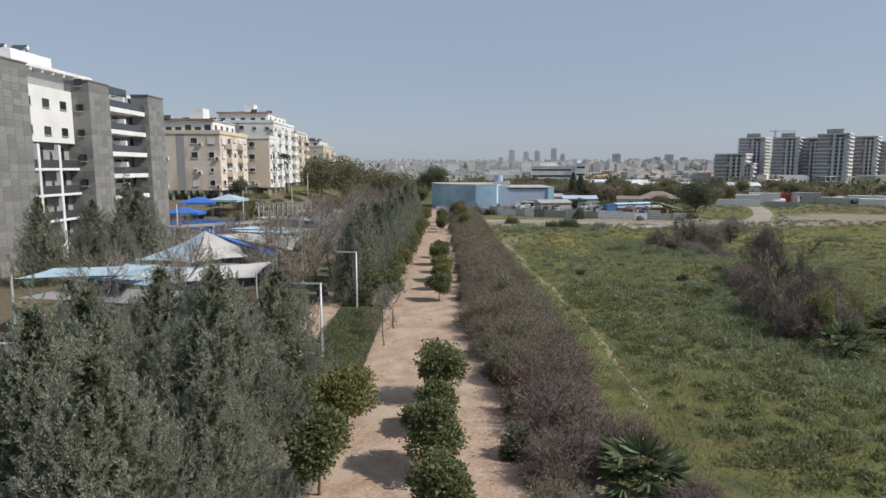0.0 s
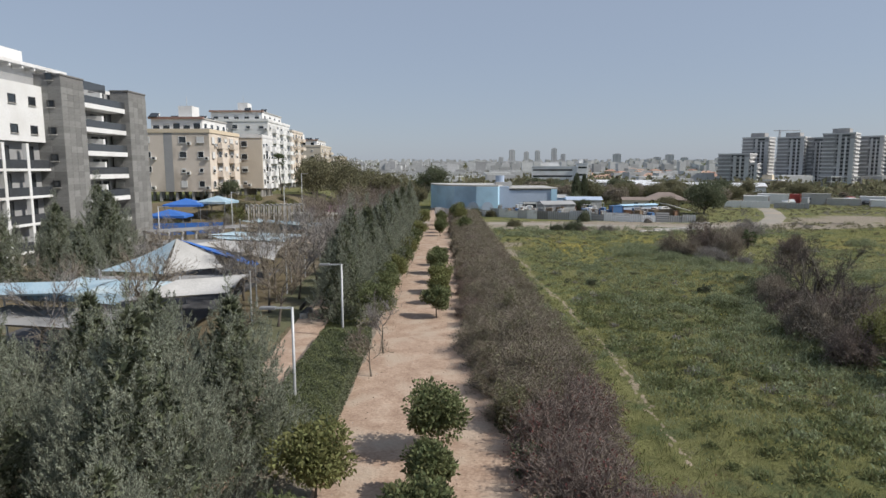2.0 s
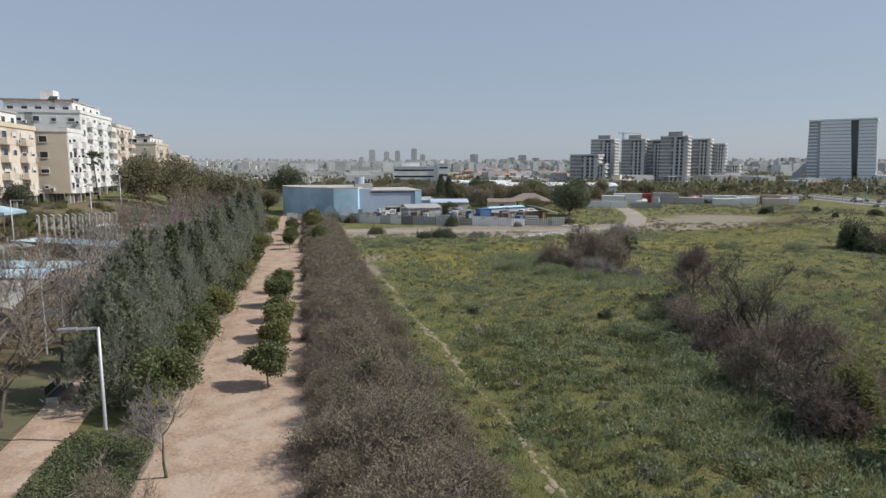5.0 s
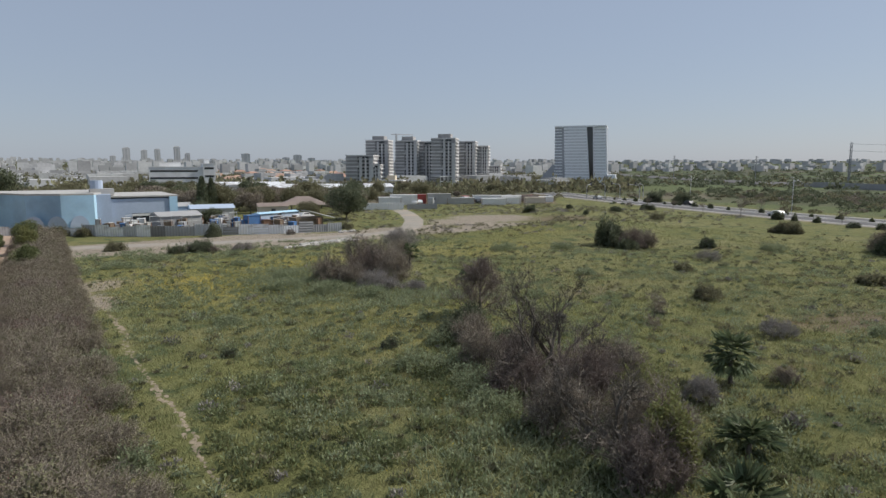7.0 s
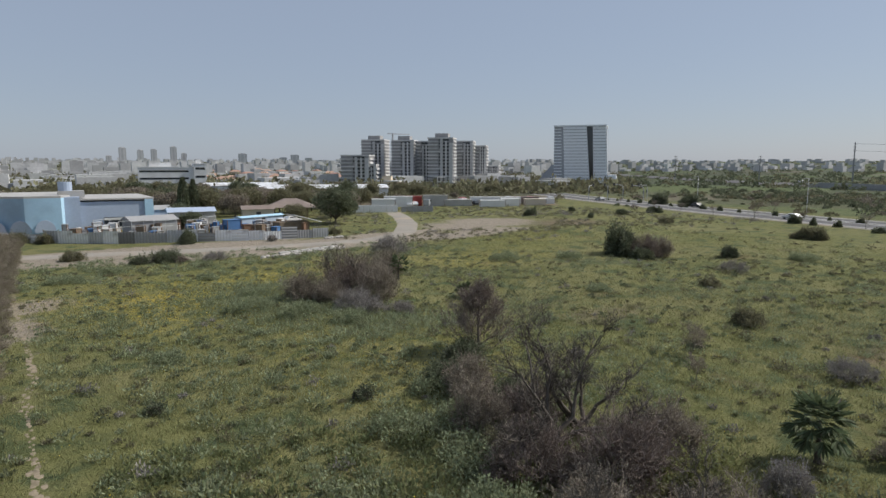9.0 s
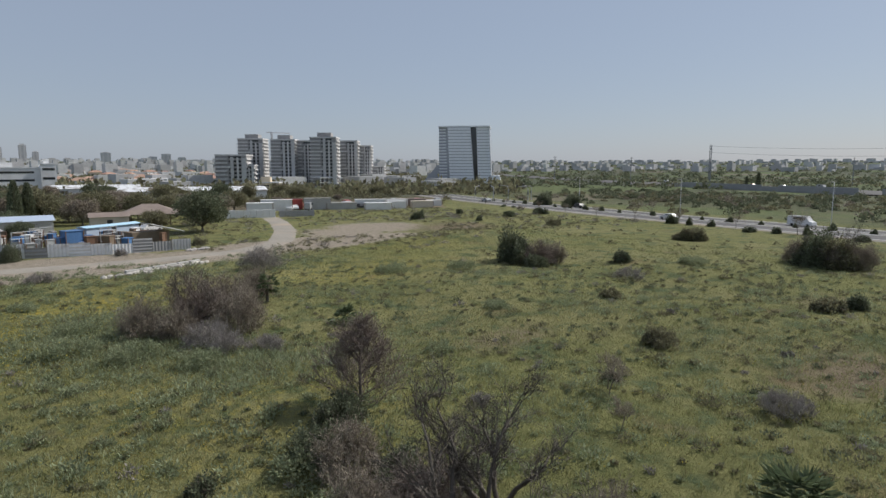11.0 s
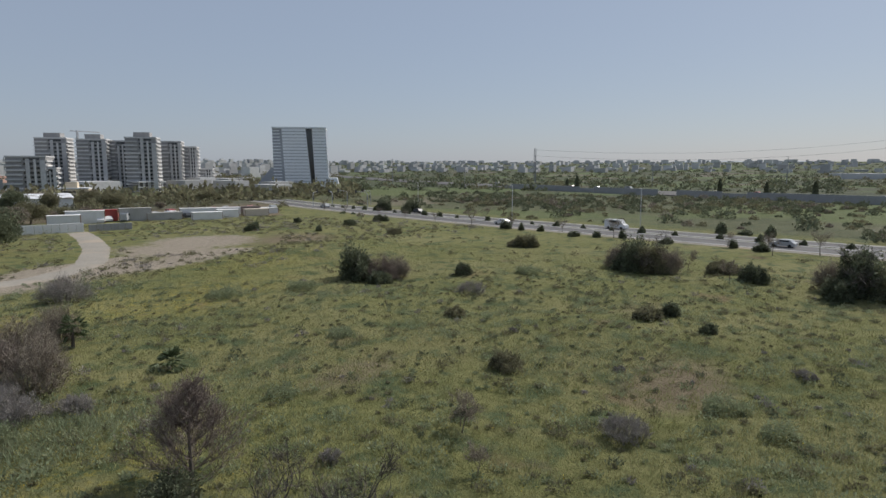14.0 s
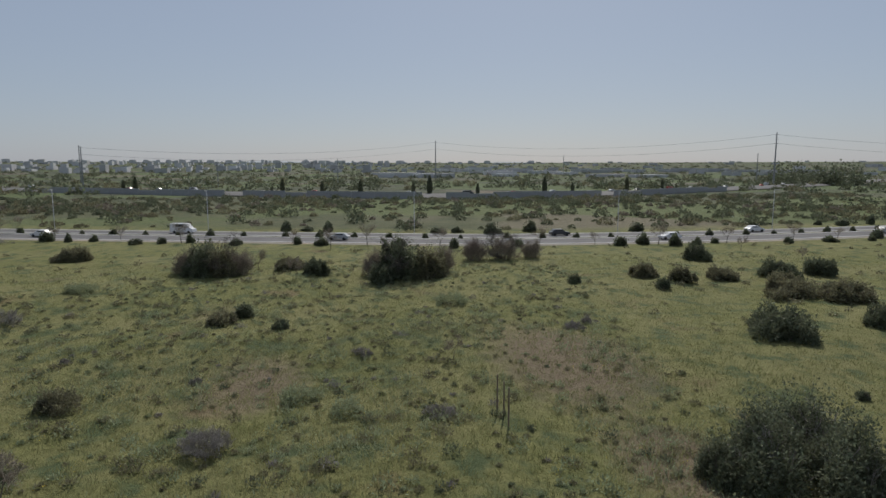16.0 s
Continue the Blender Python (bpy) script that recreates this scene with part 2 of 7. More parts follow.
def part(name, shape, material, parent=None, label="", smooth=False):
    """Links a Kit, a mesh or a bmesh as one mesh object under a thing or a part."""
    if isinstance(shape, Kit):
        shape = shape.mesh(name)
    elif isinstance(shape, bmesh.types.BMesh):
        me = bpy.data.meshes.new(name)
        shape.to_mesh(me)
        shape.free()
        shape = me
    if not shape.materials:
        shape.materials.append(material)
    if smooth:
        shape.polygons.foreach_set("use_smooth", [True] * len(shape.polygons))
    ob = new(name, shape)
    ob.parent = parent
    if label:
        tagged(ob, label)
    return ob


def thing(name, label, category, x=0, y=0, z=0, turn=0, group="", kind="", scale=1.0):
    """The Empty at the base of a thing of several parts."""
    ob = new(name)
    ob.empty_display_size = 0.3
    ob.matrix_basis = pose(x, y, z, 0, 0, turn) @ Matrix.Scale(scale, 4)
    return tagged(ob, label, category, group, kind)


def quads(P, name="leaves"):
    """A mesh of loose quads from an array (n, 4, 3)."""
    n = len(P)
    me = bpy.data.meshes.new(name)
    me.vertices.add(n * 4)
    me.vertices.foreach_set("co", np.ascontiguousarray(P, dtype=np.float32).ravel())
    me.loops.add(n * 4)
    me.loops.foreach_set("vertex_index", np.arange(n * 4, dtype=np.int32))
    me.polygons.add(n)
    me.polygons.foreach_set("loop_start", np.arange(0, n * 4, 4, dtype=np.int32))
    me.update(calc_edges=True)
    return me


def unit(a):
    return a / np.maximum(np.linalg.norm(a, axis=1, keepdims=True), 1e-9)


def blades(rng, base, way, length, width):
    """Rhombic leaves: base points, directions, lengths and widths."""
    n = len(base)
    side = unit(np.cross(way, rng.normal(size=(n, 3))))
    L = np.asarray(length).reshape(-1, 1) * np.ones((n, 1))
    Wd = np.asarray(width).reshape(-1, 1) * np.ones((n, 1))
    mid = base + way * L * 0.45
    return np.stack([base, mid + side * Wd, base + way * L, mid - side * Wd], 1)


def rods(rng, a, b, w0, w1):
    """Thin flat twigs from a to b, two crossed strips each are too many: one strip, turned at random."""
    side = unit(np.cross(b - a, rng.normal(size=a.shape)))
    return np.stack([a - side * w0, a + side * w0, b + side * w1, b - side * w1], 1)


def hz(x, y):
    """The height of the ground."""
    x, y = np.asarray(x, float), np.asarray(y, float)
    def ss(v, a, b):
        t = np.clip((v - a) / (b - a), 0, 1)
        return t * t * (3 - 2 * t)
    rise = 4.3 * ss(y, 104, 130) * ss(-x, 24, 42) * (1 - ss(y, 320, 420))
    w = ss(x, 9, 16) * (1 - ss(x, 105, 120)) * (1 - ss(y, 102, 118)) * ss(y, -60, -40)
    wave = 0.22 * np.sin(x * 0.21 + 1.3 * np.sin(y * 0.11)) + 0.18 * np.sin(y * 0.27 + x * 0.07) + 0.1 * np.sin(x * 0.63 + y * 0.41)
    mound = 1.3 * np.exp(-(((x - 95) / 16) ** 2 + ((y - 112) / 12) ** 2)) + 0.9 * np.exp(-(((x - 120) / 18) ** 2 + ((y - 138) / 12) ** 2))
    far = 52 * ss(np.hypot(x, y), 500, 4300)
    return rise + w * wave + mound + far


def gz(x, y):
    return float(hz(x, y))


def strip(name, line, width, material, label, category, lift=0.03, ragged=0.0, step=1.5, thick=0.3, kind="structure"):
    """A road or path: a sheet that follows the ground along a line of (x, y), with uneven edges."""
    rng = random.Random(len(line) * 7 + int(width * 10))
    pts = [Vector((*p, 0)) for p in line]
    dense = []
    for a, b in zip(pts, pts[1:]):
        k = max(1, int((b - a).length / step))
        dense += [a.lerp(b, i / k) for i in range(k)]
    dense.append(pts[-1])
    for _ in range(3):
        dense = [dense[0]] + [(dense[i - 1] + dense[i] * 2 + dense[i + 1]) / 4 for i in range(1, len(dense) - 1)] + [dense[-1]]
    m = 5
    K = Kit()
    for i, p in enumerate(dense):
        d = (dense[min(i + 1, len(dense) - 1)] - dense[max(i - 1, 0)]).normalized()
        s = Vector((d.y, -d.x, 0))
        e0, e1 = rng.uniform(-ragged, ragged), rng.uniform(-ragged, ragged)
        for j in range(m):
            u = -0.5 + j / (m - 1)
            q = p + s * (u * width + (e0 if j == 0 else e1 if j == m - 1 else 0))
            edge = -thick if j in (0, m - 1) else 0
            K.v.append((q.x, q.y, gz(q.x, q.y) + lift + edge * 0.35))
    for i in range(len(dense) - 1):
        for j in range(m - 1):
            a = i * m + j
            K.f.append((a, a + 1, a + m + 1, a + m))
    ob = part(name, K, material, smooth=True)
    return tagged(ob, label, category, kind=kind)

# ---- ground ----
def ground_material():
    m = bpy.data.materials.new("field_ground")
    m.use_nodes = True
    N, L = m.node_tree.nodes, m.node_tree.links
    bs = N["Principled BSDF"]
    bs.inputs["Roughness"].default_value = 0.95
    bs.inputs["Specular IOR Level"].default_value = 0.1
    tc = N.new("ShaderNodeTexCoord")

    def noise_at(scale, detail=5.0, rough=0.6):
        n = N.new("ShaderNodeTexNoise")
        n.inputs["Scale"].default_value, n.inputs["Detail"].default_value, n.inputs["Roughness"].default_value = scale, detail, rough
        L.new(tc.outputs["Object"], n.inputs["Vector"])
        return n.outputs["Fac"]

    def ramp(src, a, b):
        r = N.new("ShaderNodeMapRange")
        r.inputs[1].default_value, r.inputs[2].default_value = a, b
        L.new(src, r.inputs[0])
        return r.outputs[0]

    def mix(fac, a, b):
        x = N.new("ShaderNodeMix")
        x.data_type = 'RGBA'
        L.new(fac, x.inputs[0])
        for i, c in ((6, a), (7, b)):
            if isinstance(c, tuple):
                x.inputs[i].default_value = (*c, 1)
            else:
                L.new(c, x.inputs[i])
        return x.outputs[2]

    def mul(a, b):
        x = N.new("ShaderNodeMath"); x.operation = 'MULTIPLY'
        L.new(a, x.inputs[0]); L.new(b, x.inputs[1])
        return x.outputs[0]

    def add(a, b, k):
        x = N.new("ShaderNodeMath"); x.operation = 'MULTIPLY_ADD'
        L.new(b, x.inputs[0]); x.inputs[1].default_value = k; L.new(a, x.inputs[2])
        return x.outputs[0]

    col = mix(ramp(noise_at(0.9), 0.35, 0.65), (0.122, 0.130, 0.050), (0.185, 0.184, 0.074))
    col = mix(ramp(noise_at(0.06), 0.42, 0.62), col, (0.195, 0.186, 0.084))
    col = mix(ramp(noise_at(0.30, 7, 0.65), 0.50, 0.62), col, (0.082, 0.104, 0.05))
    col = mix(ramp(noise_at(0.13, 7), 0.60, 0.74), col, (0.17, 0.13, 0.075))
    at = N.new("ShaderNodeAttribute"); at.attribute_name = "zone"
    sp = N.new("ShaderNodeSeparateColor")
    L.new(at.outputs["Color"], sp.inputs[0])
    grain = noise_at(0.8, 6, 0.7)
    col = mix(ramp(add(sp.outputs[0], grain, 1.3), 1.02, 1.26), col, mix(ramp(noise_at(1.5), 0.35, 0.65), (0.24, 0.205, 0.16), (0.335, 0.292, 0.235)))
    col = mix(ramp(add(sp.outputs[2], grain, 0.5), 0.62, 0.95), col, mix(ramp(noise_at(1.2), 0.3, 0.7), (0.15, 0.12, 0.08), (0.20, 0.165, 0.11)))
    col = mix(mul(ramp(noise_at(2.2, 6, 0.75), 0.50, 0.60), sp.outputs[1]), col, (0.40, 0.31, 0.045))
    far = mix(ramp(noise_at(0.045, 8, 0.7), 0.40, 0.62), (0.055, 0.066, 0.045), (0.105, 0.110, 0.075))
    far = mix(ramp(noise_at(0.006, 4, 0.5), 0.50, 0.54), far, (0.095, 0.122, 0.058))
    far = mix(ramp(noise_at(0.0085, 3, 0.5), 0.60, 0.63), far, (0.15, 0.13, 0.105))
    col = mix(at.outputs["Alpha"], col, far)
    L.new(col, bs.inputs["Base Color"])
    bp = N.new("ShaderNodeBump")
    bp.inputs["Strength"].default_value, bp.inputs["Distance"].default_value = 0.9, 0.5
    L.new(noise_at(1.1, 8, 0.72), bp.inputs["Height"])
    L.new(bp.outputs[0], bs.inputs["Normal"])
    return m


def spread(a, b, fine, far):
    mid = np.arange(a, b + 0.1, fine)
    out, s, v = [], fine, b
    while v < far:
        s *= 1.35
        v += s
        out.append(v)
    left = [a + b - q for q in out][::-1]
    return np.concatenate([left, mid, out])


def seg_dist(x, y, line):
    d = np.full(np.shape(x), 1e9)
    for (ax, ay), (bx, by) in zip(line, line[1:]):
        vx, vy = bx - ax, by - ay
        t = np.clip(((x - ax) * vx + (y - ay) * vy) / (vx * vx + vy * vy), 0, 1)
        d = np.minimum(d, np.hypot(x - ax - t * vx, y - ay - t * vy))
    return d


DIRT_ROAD = [(-4, 134), (14, 132), (30, 128), (46, 125.5), (58, 126), (68, 133), (78, 149), (87, 168), (92, 181)]


TRAIL = [(9.7, 28), (9.9, 33.3), (10.5, 39.8), (10.6, 45.7), (10.3, 50.5), (10.2, 54.6), (10.4, 57), (9.9, 62.5), (9.8, 66), (9.5, 70), (9.9, 75), (9.2, 88), (8.4, 99), (8.0, 112), (10, 124)]


def build_ground():
    xs, ys = spread(-70, 190, 1.6, 5600), spread(-60, 210, 1.6, 5600)
    X, Y = np.meshgrid(xs, ys)
    Z = hz(X, Y)
    nx, ny = len(xs), len(ys)
    me = bpy.data.meshes.new("ground")
    i = np.arange((ny - 1) * (nx - 1))
    r, c = i // (nx - 1), i % (nx - 1)
    F = np.stack([r * nx + c, r * nx + c + 1, (r + 1) * nx + c + 1, (r + 1) * nx + c], 1)
    me.vertices.add(nx * ny)
    me.vertices.foreach_set("co", np.stack([X, Y, Z], 2).astype(np.float32).ravel())
    me.loops.add(len(F) * 4)
    me.loops.foreach_set("vertex_index", F.astype(np.int32).ravel())
    me.polygons.add(len(F))
    me.polygons.foreach_set("loop_start", np.arange(0, len(F) * 4, 4, dtype=np.int32))
    me.polygons.foreach_set("use_smooth", np.ones(len(F), dtype=bool))
    me.update(calc_edges=True)
    blob = lambda x, y, rx, ry: np.clip(1.25 - np.hypot((X - x) / rx, (Y - y) / ry), 0, 1)
    bare = np.maximum.reduce([blob(95, 142, 12, 14), blob(84, 126, 10, 7), blob(72, 124, 16, 6), 0.85 * blob(83, 136, 10, 16), np.clip(1.3 - seg_dist(X, Y, DIRT_ROAD) / 8.5, 0, 1) * (Y < 136),
                              0.9 * np.clip(1.6 - np.abs(X - 2.8) / 3.0, 0, 1) * (Y < 150), 0.30 * np.clip(1.35 - seg_dist(X, Y, TRAIL) / 1.8, 0, 1), blob(30, 121, 20, 4.5), blob(12, 124, 8, 4), blob(30, 133, 24, 6), 0.75 * blob(10, 97, 4, 5), 0.8 * blob(9, 88, 3, 6), 0.6 * blob(17, 47, 1.6, 1.0),
                              0.95 * ((X < -3.5) & (X > -9.5) & (Y < 29)), 0.9 * ((X < -3.0) & (X > -5.6) & (Y < 150)), 0.75 * blob(-44, 84, 9, 9), 0.85 * blob(-24, 34, 6, 4)])
    flower = np.maximum.reduce([blob(22, 92, 12, 12), 0.8 * blob(30, 101, 22, 8), 0.35 * blob(30, 70, 12, 12), 0.5 * blob(60, 100, 16, 8), 0.4 * blob(80, 110, 12, 8)])
    dry = np.maximum.reduce([0.8 * blob(62, 25, 16, 9), 0.7 * blob(60, 48, 10, 6), 0.7 * blob(105, 128, 16, 14), 0.6 * blob(50, 68, 9, 5), 0.8 * blob(45, 25, 8, 5),
                             0.5 * blob(80, 55, 12, 6), 0.95 * (np.hypot(X, Y) > 235) * (X < 0.85 * Y), 0.45 * (np.hypot(X, Y) > 420), 0.9 * ((X < -9) & (X > -60) & (Y > 20) & (Y < 178)) * 0.75])
    ease = lambda v, a, c: np.clip((v - a) / (c - a), 0, 1)
    road_x = np.interp(Y, [-240, -120, -40, 14, 60, 120, 160, 205, 250], [175, 152, 141, 141, 152, 167, 180, 196, 215])
    far = np.maximum(0.72 * ease(X - road_x, 12, 24) + 0.23 * ease(X - road_x, 110, 190), ease(Y, 215, 250) * (X < 0.9 * Y) * 0.9)
    rgba = np.stack([bare, flower, dry, np.clip(far, 0, 0.95)], 2).astype(np.float32)
    at = me.color_attributes.new("zone", 'FLOAT_COLOR', 'POINT')
    at.data.foreach_set("color", rgba.ravel())
    ob = part("ground", me, ground_material())
    return tagged(ob, "rough open field of green grass with bare and yellow patches", "ground", kind="structure")


build_ground()
strip("path", [(-0.3, -40), (-0.3, 30), (-0.2, 60), (0.3, 100), (0.6, 140), (1, 200)], 11.6, M_SAND, "wide sandy pink-beige dirt path between tree rows", "path", 0.05, 0.35)
strip("dirt_road", DIRT_ROAD, 6.2, M_DIRT, "grey-beige unpaved track along a tin fence", "road", 0.04, 0.4)
def trodden_trail():
    """Irregular bare patches that follow one another along the trail, some of them run together."""
    rng = random.Random(88)
    k = Kit()
    for (ax, ay), (bx, by) in zip(TRAIL, TRAIL[1:]):
        L = math.hypot(bx - ax, by - ay)
        ux, uy = (bx - ax) / L, (by - ay) / L
        v = 0.0
        while v < L and ay < 100:
            cx, cy = ax + ux * v + rng.gauss(0, 0.11), ay + uy * v + rng.gauss(0, 0.05)
            worn = 0.5 + 0.5 * math.sin(cy * 0.55) * math.sin(cy * 0.21 + 1)
            r = rng.uniform(0.10, 0.24) * (0.6 + 0.7 * worn)
            n, turn = 9, rng.uniform(0, 6.28)
            ring = []
            for i in range(n):
                a, q = turn + 6.2832 * i / n, r * rng.uniform(0.6, 1.25)
                p, w = math.cos(a) * q * 1.9, math.sin(a) * q
                ring.append((cx + ux * p - uy * w, cy + uy * p + ux * w))
            vs = [(x, y, gz(x, y) - 0.02) for x, y in ring] + [(cx, cy, gz(cx, cy) + 0.035)]
            k.add(vs, [(i, (i + 1) % n, n) for i in range(n)])
            v += rng.uniform(0.16, 0.42) * (1.35 - 0.6 * worn)
    tagged(part("trail", k, M_TRAIL, smooth=True), "narrow trodden earth trail through grass", "trail", kind="structure")


trodden_trail()
strip("walkway", [(-8.6, 26), (-9.1, 40), (-9.6, 50), (-9.9, 62), (-10.9, 90)], 3.2, M_SAND, "sandy beige walkway beside a clipped hedge", "walkway", 0.05, 0.03)
strip("lawn", [(-12.4, 30), (-12.4, 47), (-12.6, 75)], 4.6, M_LAWN, "short dull green lawn under bare trees", "lawn", 0.035, 0.3)
strip("playground_floor", [(-24, 38), (-24, 54), (-24, 74)], 17.0, M_RUBBER, "dark rubber playground floor under shade sails", "playground floor", 0.04, 0.2)
strip("plaza", [(-36, 76), (-32, 84), (-24, 96), (-20, 112)], 9.0, M_PAVE, "pale paved plaza behind the playground", "plaza", 0.035, 0.2)

# main road on the far side of the field
MAIN_ROAD = [(215, 250), (196, 205), (180, 160), (167, 120), (152, 60), (141, 14), (141, -40), (152, -120), (175, -240)]
off = lambda line, d: [(x + d, y - d * 0.12) for x, y in line]
strip("road", off(MAIN_ROAD, -5.2), 7.2, M_ASPHALT, "grey asphalt carriageway with pale edge lines", "road", 0.06, 0, 6, 0.1)
strip("road", off(MAIN_ROAD, 4.6), 6.6, M_ASPHALT, "grey asphalt carriageway beyond the median", "road", 0.06, 0, 6, 0.1)
for d in (-9.4, -1.2, 1.2, 8.2):
    strip("kerb", off(MAIN_ROAD, d), 0.5, M_KERB, "pale concrete kerb along the road", "kerb", 0.16, 0, 6, 0.3)
strip("pavement", off(MAIN_ROAD, -11.0), 1.6, M_DIRT, "pale concrete pavement along the road", "pavement", 0.10, 0, 6, 0.2)
HIGHWAY = [(760, 700), (560, 420), (440, 235), (362, 100), (322, 0), (338, -90), (405, -200), (520, -380), (700, -640)]
strip("highway", HIGHWAY, 30, M_ASPHALT, "wide grey highway on a low bank", "highway", 1.6, 0, 20, 3.0)

# ---- plants ----
def grow(rng, base, ways, lengths, widths, levels, kids, spread_, shrink, lift=0.15, wob=0.12):
    """Branching in levels. Returns the twigs of all levels as quads and the tips."""
    out = []
    a, d, ln, w = np.asarray(base, float), unit(np.asarray(ways, float)), np.asarray(lengths, float), np.asarray(widths, float)
    for lev in range(levels):
        k = 3
        for s in range(k):
            b = a + d * (ln / k)[:, None]
            out.append(rods(rng, a, b, (w * (1 - 0.25 * s / k))[:, None], (w * (1 - 0.25 * (s + 1) / k))[:, None]))
            if w.max() > 0.012:
                out.append(rods(rng, a, b, (w * (1 - 0.25 * s / k))[:, None], (w * (1 - 0.25 * (s + 1) / k))[:, None]))
            a = b
            d = unit(d + rng.normal(size=d.shape) * wob + np.array([0, 0, lift * 0.3]))
        if lev < levels - 1:
            n = kids[lev]
            back = rng.uniform(0, 0.65, size=(len(a), n, 1))
            a2 = a[:, None] - d[:, None] * ln[:, None, None] * back
            d2 = d[:, None] + rng.normal(size=(len(a), n, 3)) * spread_ + np.array([0, 0, lift])
            ln = (ln[:, None] * rng.uniform(shrink * 0.75, shrink * 1.25, size=(len(ln), n))).ravel()
            w = np.repeat(np.maximum(w * 0.55, min(w.max(), 0.0075)), n)
            a, d = a2.reshape(-1, 3), unit(d2.reshape(-1, 3))
    return np.concatenate(out), a, d


def trunk_kit(rng, h, r, lean=0.15, bits=5, n=7):
    pts, p = [], Vector((0, 0, -0.15))
    d = Vector((rng.normal() * lean, rng.normal() * lean, 1))
    for i in range(bits + 1):
        pts.append(p.copy())
        d += Vector((rng.normal() * lean * 0.5, rng.normal() * lean * 0.5, 0))
        p += d.normalized() * (h + 0.15) / bits
    return Kit().tube(pts, [r * (1.25 if i == 0 else 1 - 0.6 * i / bits) for i in range(bits + 1)], n), pts


def conifer(rng, h=8.5, r=2.9, spires=18, per=62):
    """A grey-green conifer: pointed spires of feathery sprays that rise outward, with gaps between the spires."""
    kit, _ = trunk_kit(rng, h * 0.6, 0.11, 0.03, 7)
    cs, axs, lns = [], [], []
    for i in range(spires):
        q = 0.0 if i == 0 else math.sqrt((i + 0.4) / spires) * rng.uniform(0.85, 1.05)
        a = i * 2.4 + rng.uniform(-0.3, 0.3)
        foot = np.array([math.cos(a), math.sin(a)]) * r * 0.78 * q
        top = h * (1 - 0.52 * q ** 1.3) * rng.uniform(0.9, 1.06)
        rs = r * rng.uniform(0.30, 0.42)
        t = rng.uniform(0, 1, per) ** 0.9
        ang = rng.uniform(0, 2 * np.pi, per)
        rad = (rs * (1 - t) ** 0.75 + 0.03) * rng.uniform(0.55, 1.05, per)
        lean = foot[None] * (1 - 0.22 * t[:, None])
        cs.append(np.stack([lean[:, 0] + rad * np.cos(ang), lean[:, 1] + rad * np.sin(ang), 0.1 + (top - 0.3) * t], 1))
        axs.append(unit(np.stack([np.cos(ang), np.sin(ang), 0.9 + 1.6 * t], 1) + rng.normal(size=(per, 3)) * 0.28))
        lns.append(rng.uniform(0.5, 1.05, per) * (1.05 - 0.4 * t))
    c, ax, ln = np.concatenate(cs), np.concatenate(axs), np.concatenate(lns)
    n, k = len(c), 64
    u = rng.uniform(0, 1, (n, k, 1))
    fan = rng.normal(size=(n, k, 3)) * 0.075 * (1 - u)
    base = (c[:, None] + ax[:, None] * ln[:, None, None] * (u - 0.3) + fan).reshape(-1, 3)
    base[:, 2] = np.maximum(base[:, 2], 0.03)
    way = unit((ax[:, None] * 1.5 + rng.normal(size=(n, k, 3)) * 0.5 + fan * 4).reshape(-1, 3))
    P = blades(rng, base, way, rng.uniform(0.06, 0.14, len(base)), rng.uniform(0.008, 0.016, len(base)))
    # inner leaves, later given a darker material that paints the crown's inner shade
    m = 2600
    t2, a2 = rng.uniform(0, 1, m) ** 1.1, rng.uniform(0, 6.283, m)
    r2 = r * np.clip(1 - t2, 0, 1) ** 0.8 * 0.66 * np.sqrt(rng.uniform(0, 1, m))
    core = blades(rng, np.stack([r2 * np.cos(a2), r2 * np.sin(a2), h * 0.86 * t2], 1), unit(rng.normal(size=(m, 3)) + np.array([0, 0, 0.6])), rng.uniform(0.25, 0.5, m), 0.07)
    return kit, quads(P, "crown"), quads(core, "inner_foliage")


def heap(rng, rx, h, n, size, wid=0.5):
    """Leaves over a lumpy heap that stands on the ground."""
    v = unit(rng.normal(size=(n, 3)))
    v[:, 2] = np.abs(v[:, 2])
    a = np.arctan2(v[:, 1], v[:, 0])
    p1, p2, p3 = rng.uniform(0, 6, 3)
    lump = 1 + 0.16 * np.sin(a * 3 + p1 + v[:, 2] * 4) + 0.12 * np.sin(a * 5 + p2 - v[:, 2] * 7) + 0.10 * np.sin(a * 9 + p3 + v[:, 2] * 9)
    depth = 1 - 0.45 * rng.random(n) ** 2
    p = v * (lump * depth)[:, None] * np.array([rx, rx, h * 0.95]) * 0.92
    p[:, 2] = np.maximum(p[:, 2] + rng.normal(size=n) * 0.03 * h, 0.02)
    L = rng.uniform(0.6, 1.4, n) * size
    return blades(rng, p, unit(v * 0.7 + rng.normal(size=(n, 3)) * 0.7 + np.array([0, 0, 0.25])), L, L * wid * 0.5)


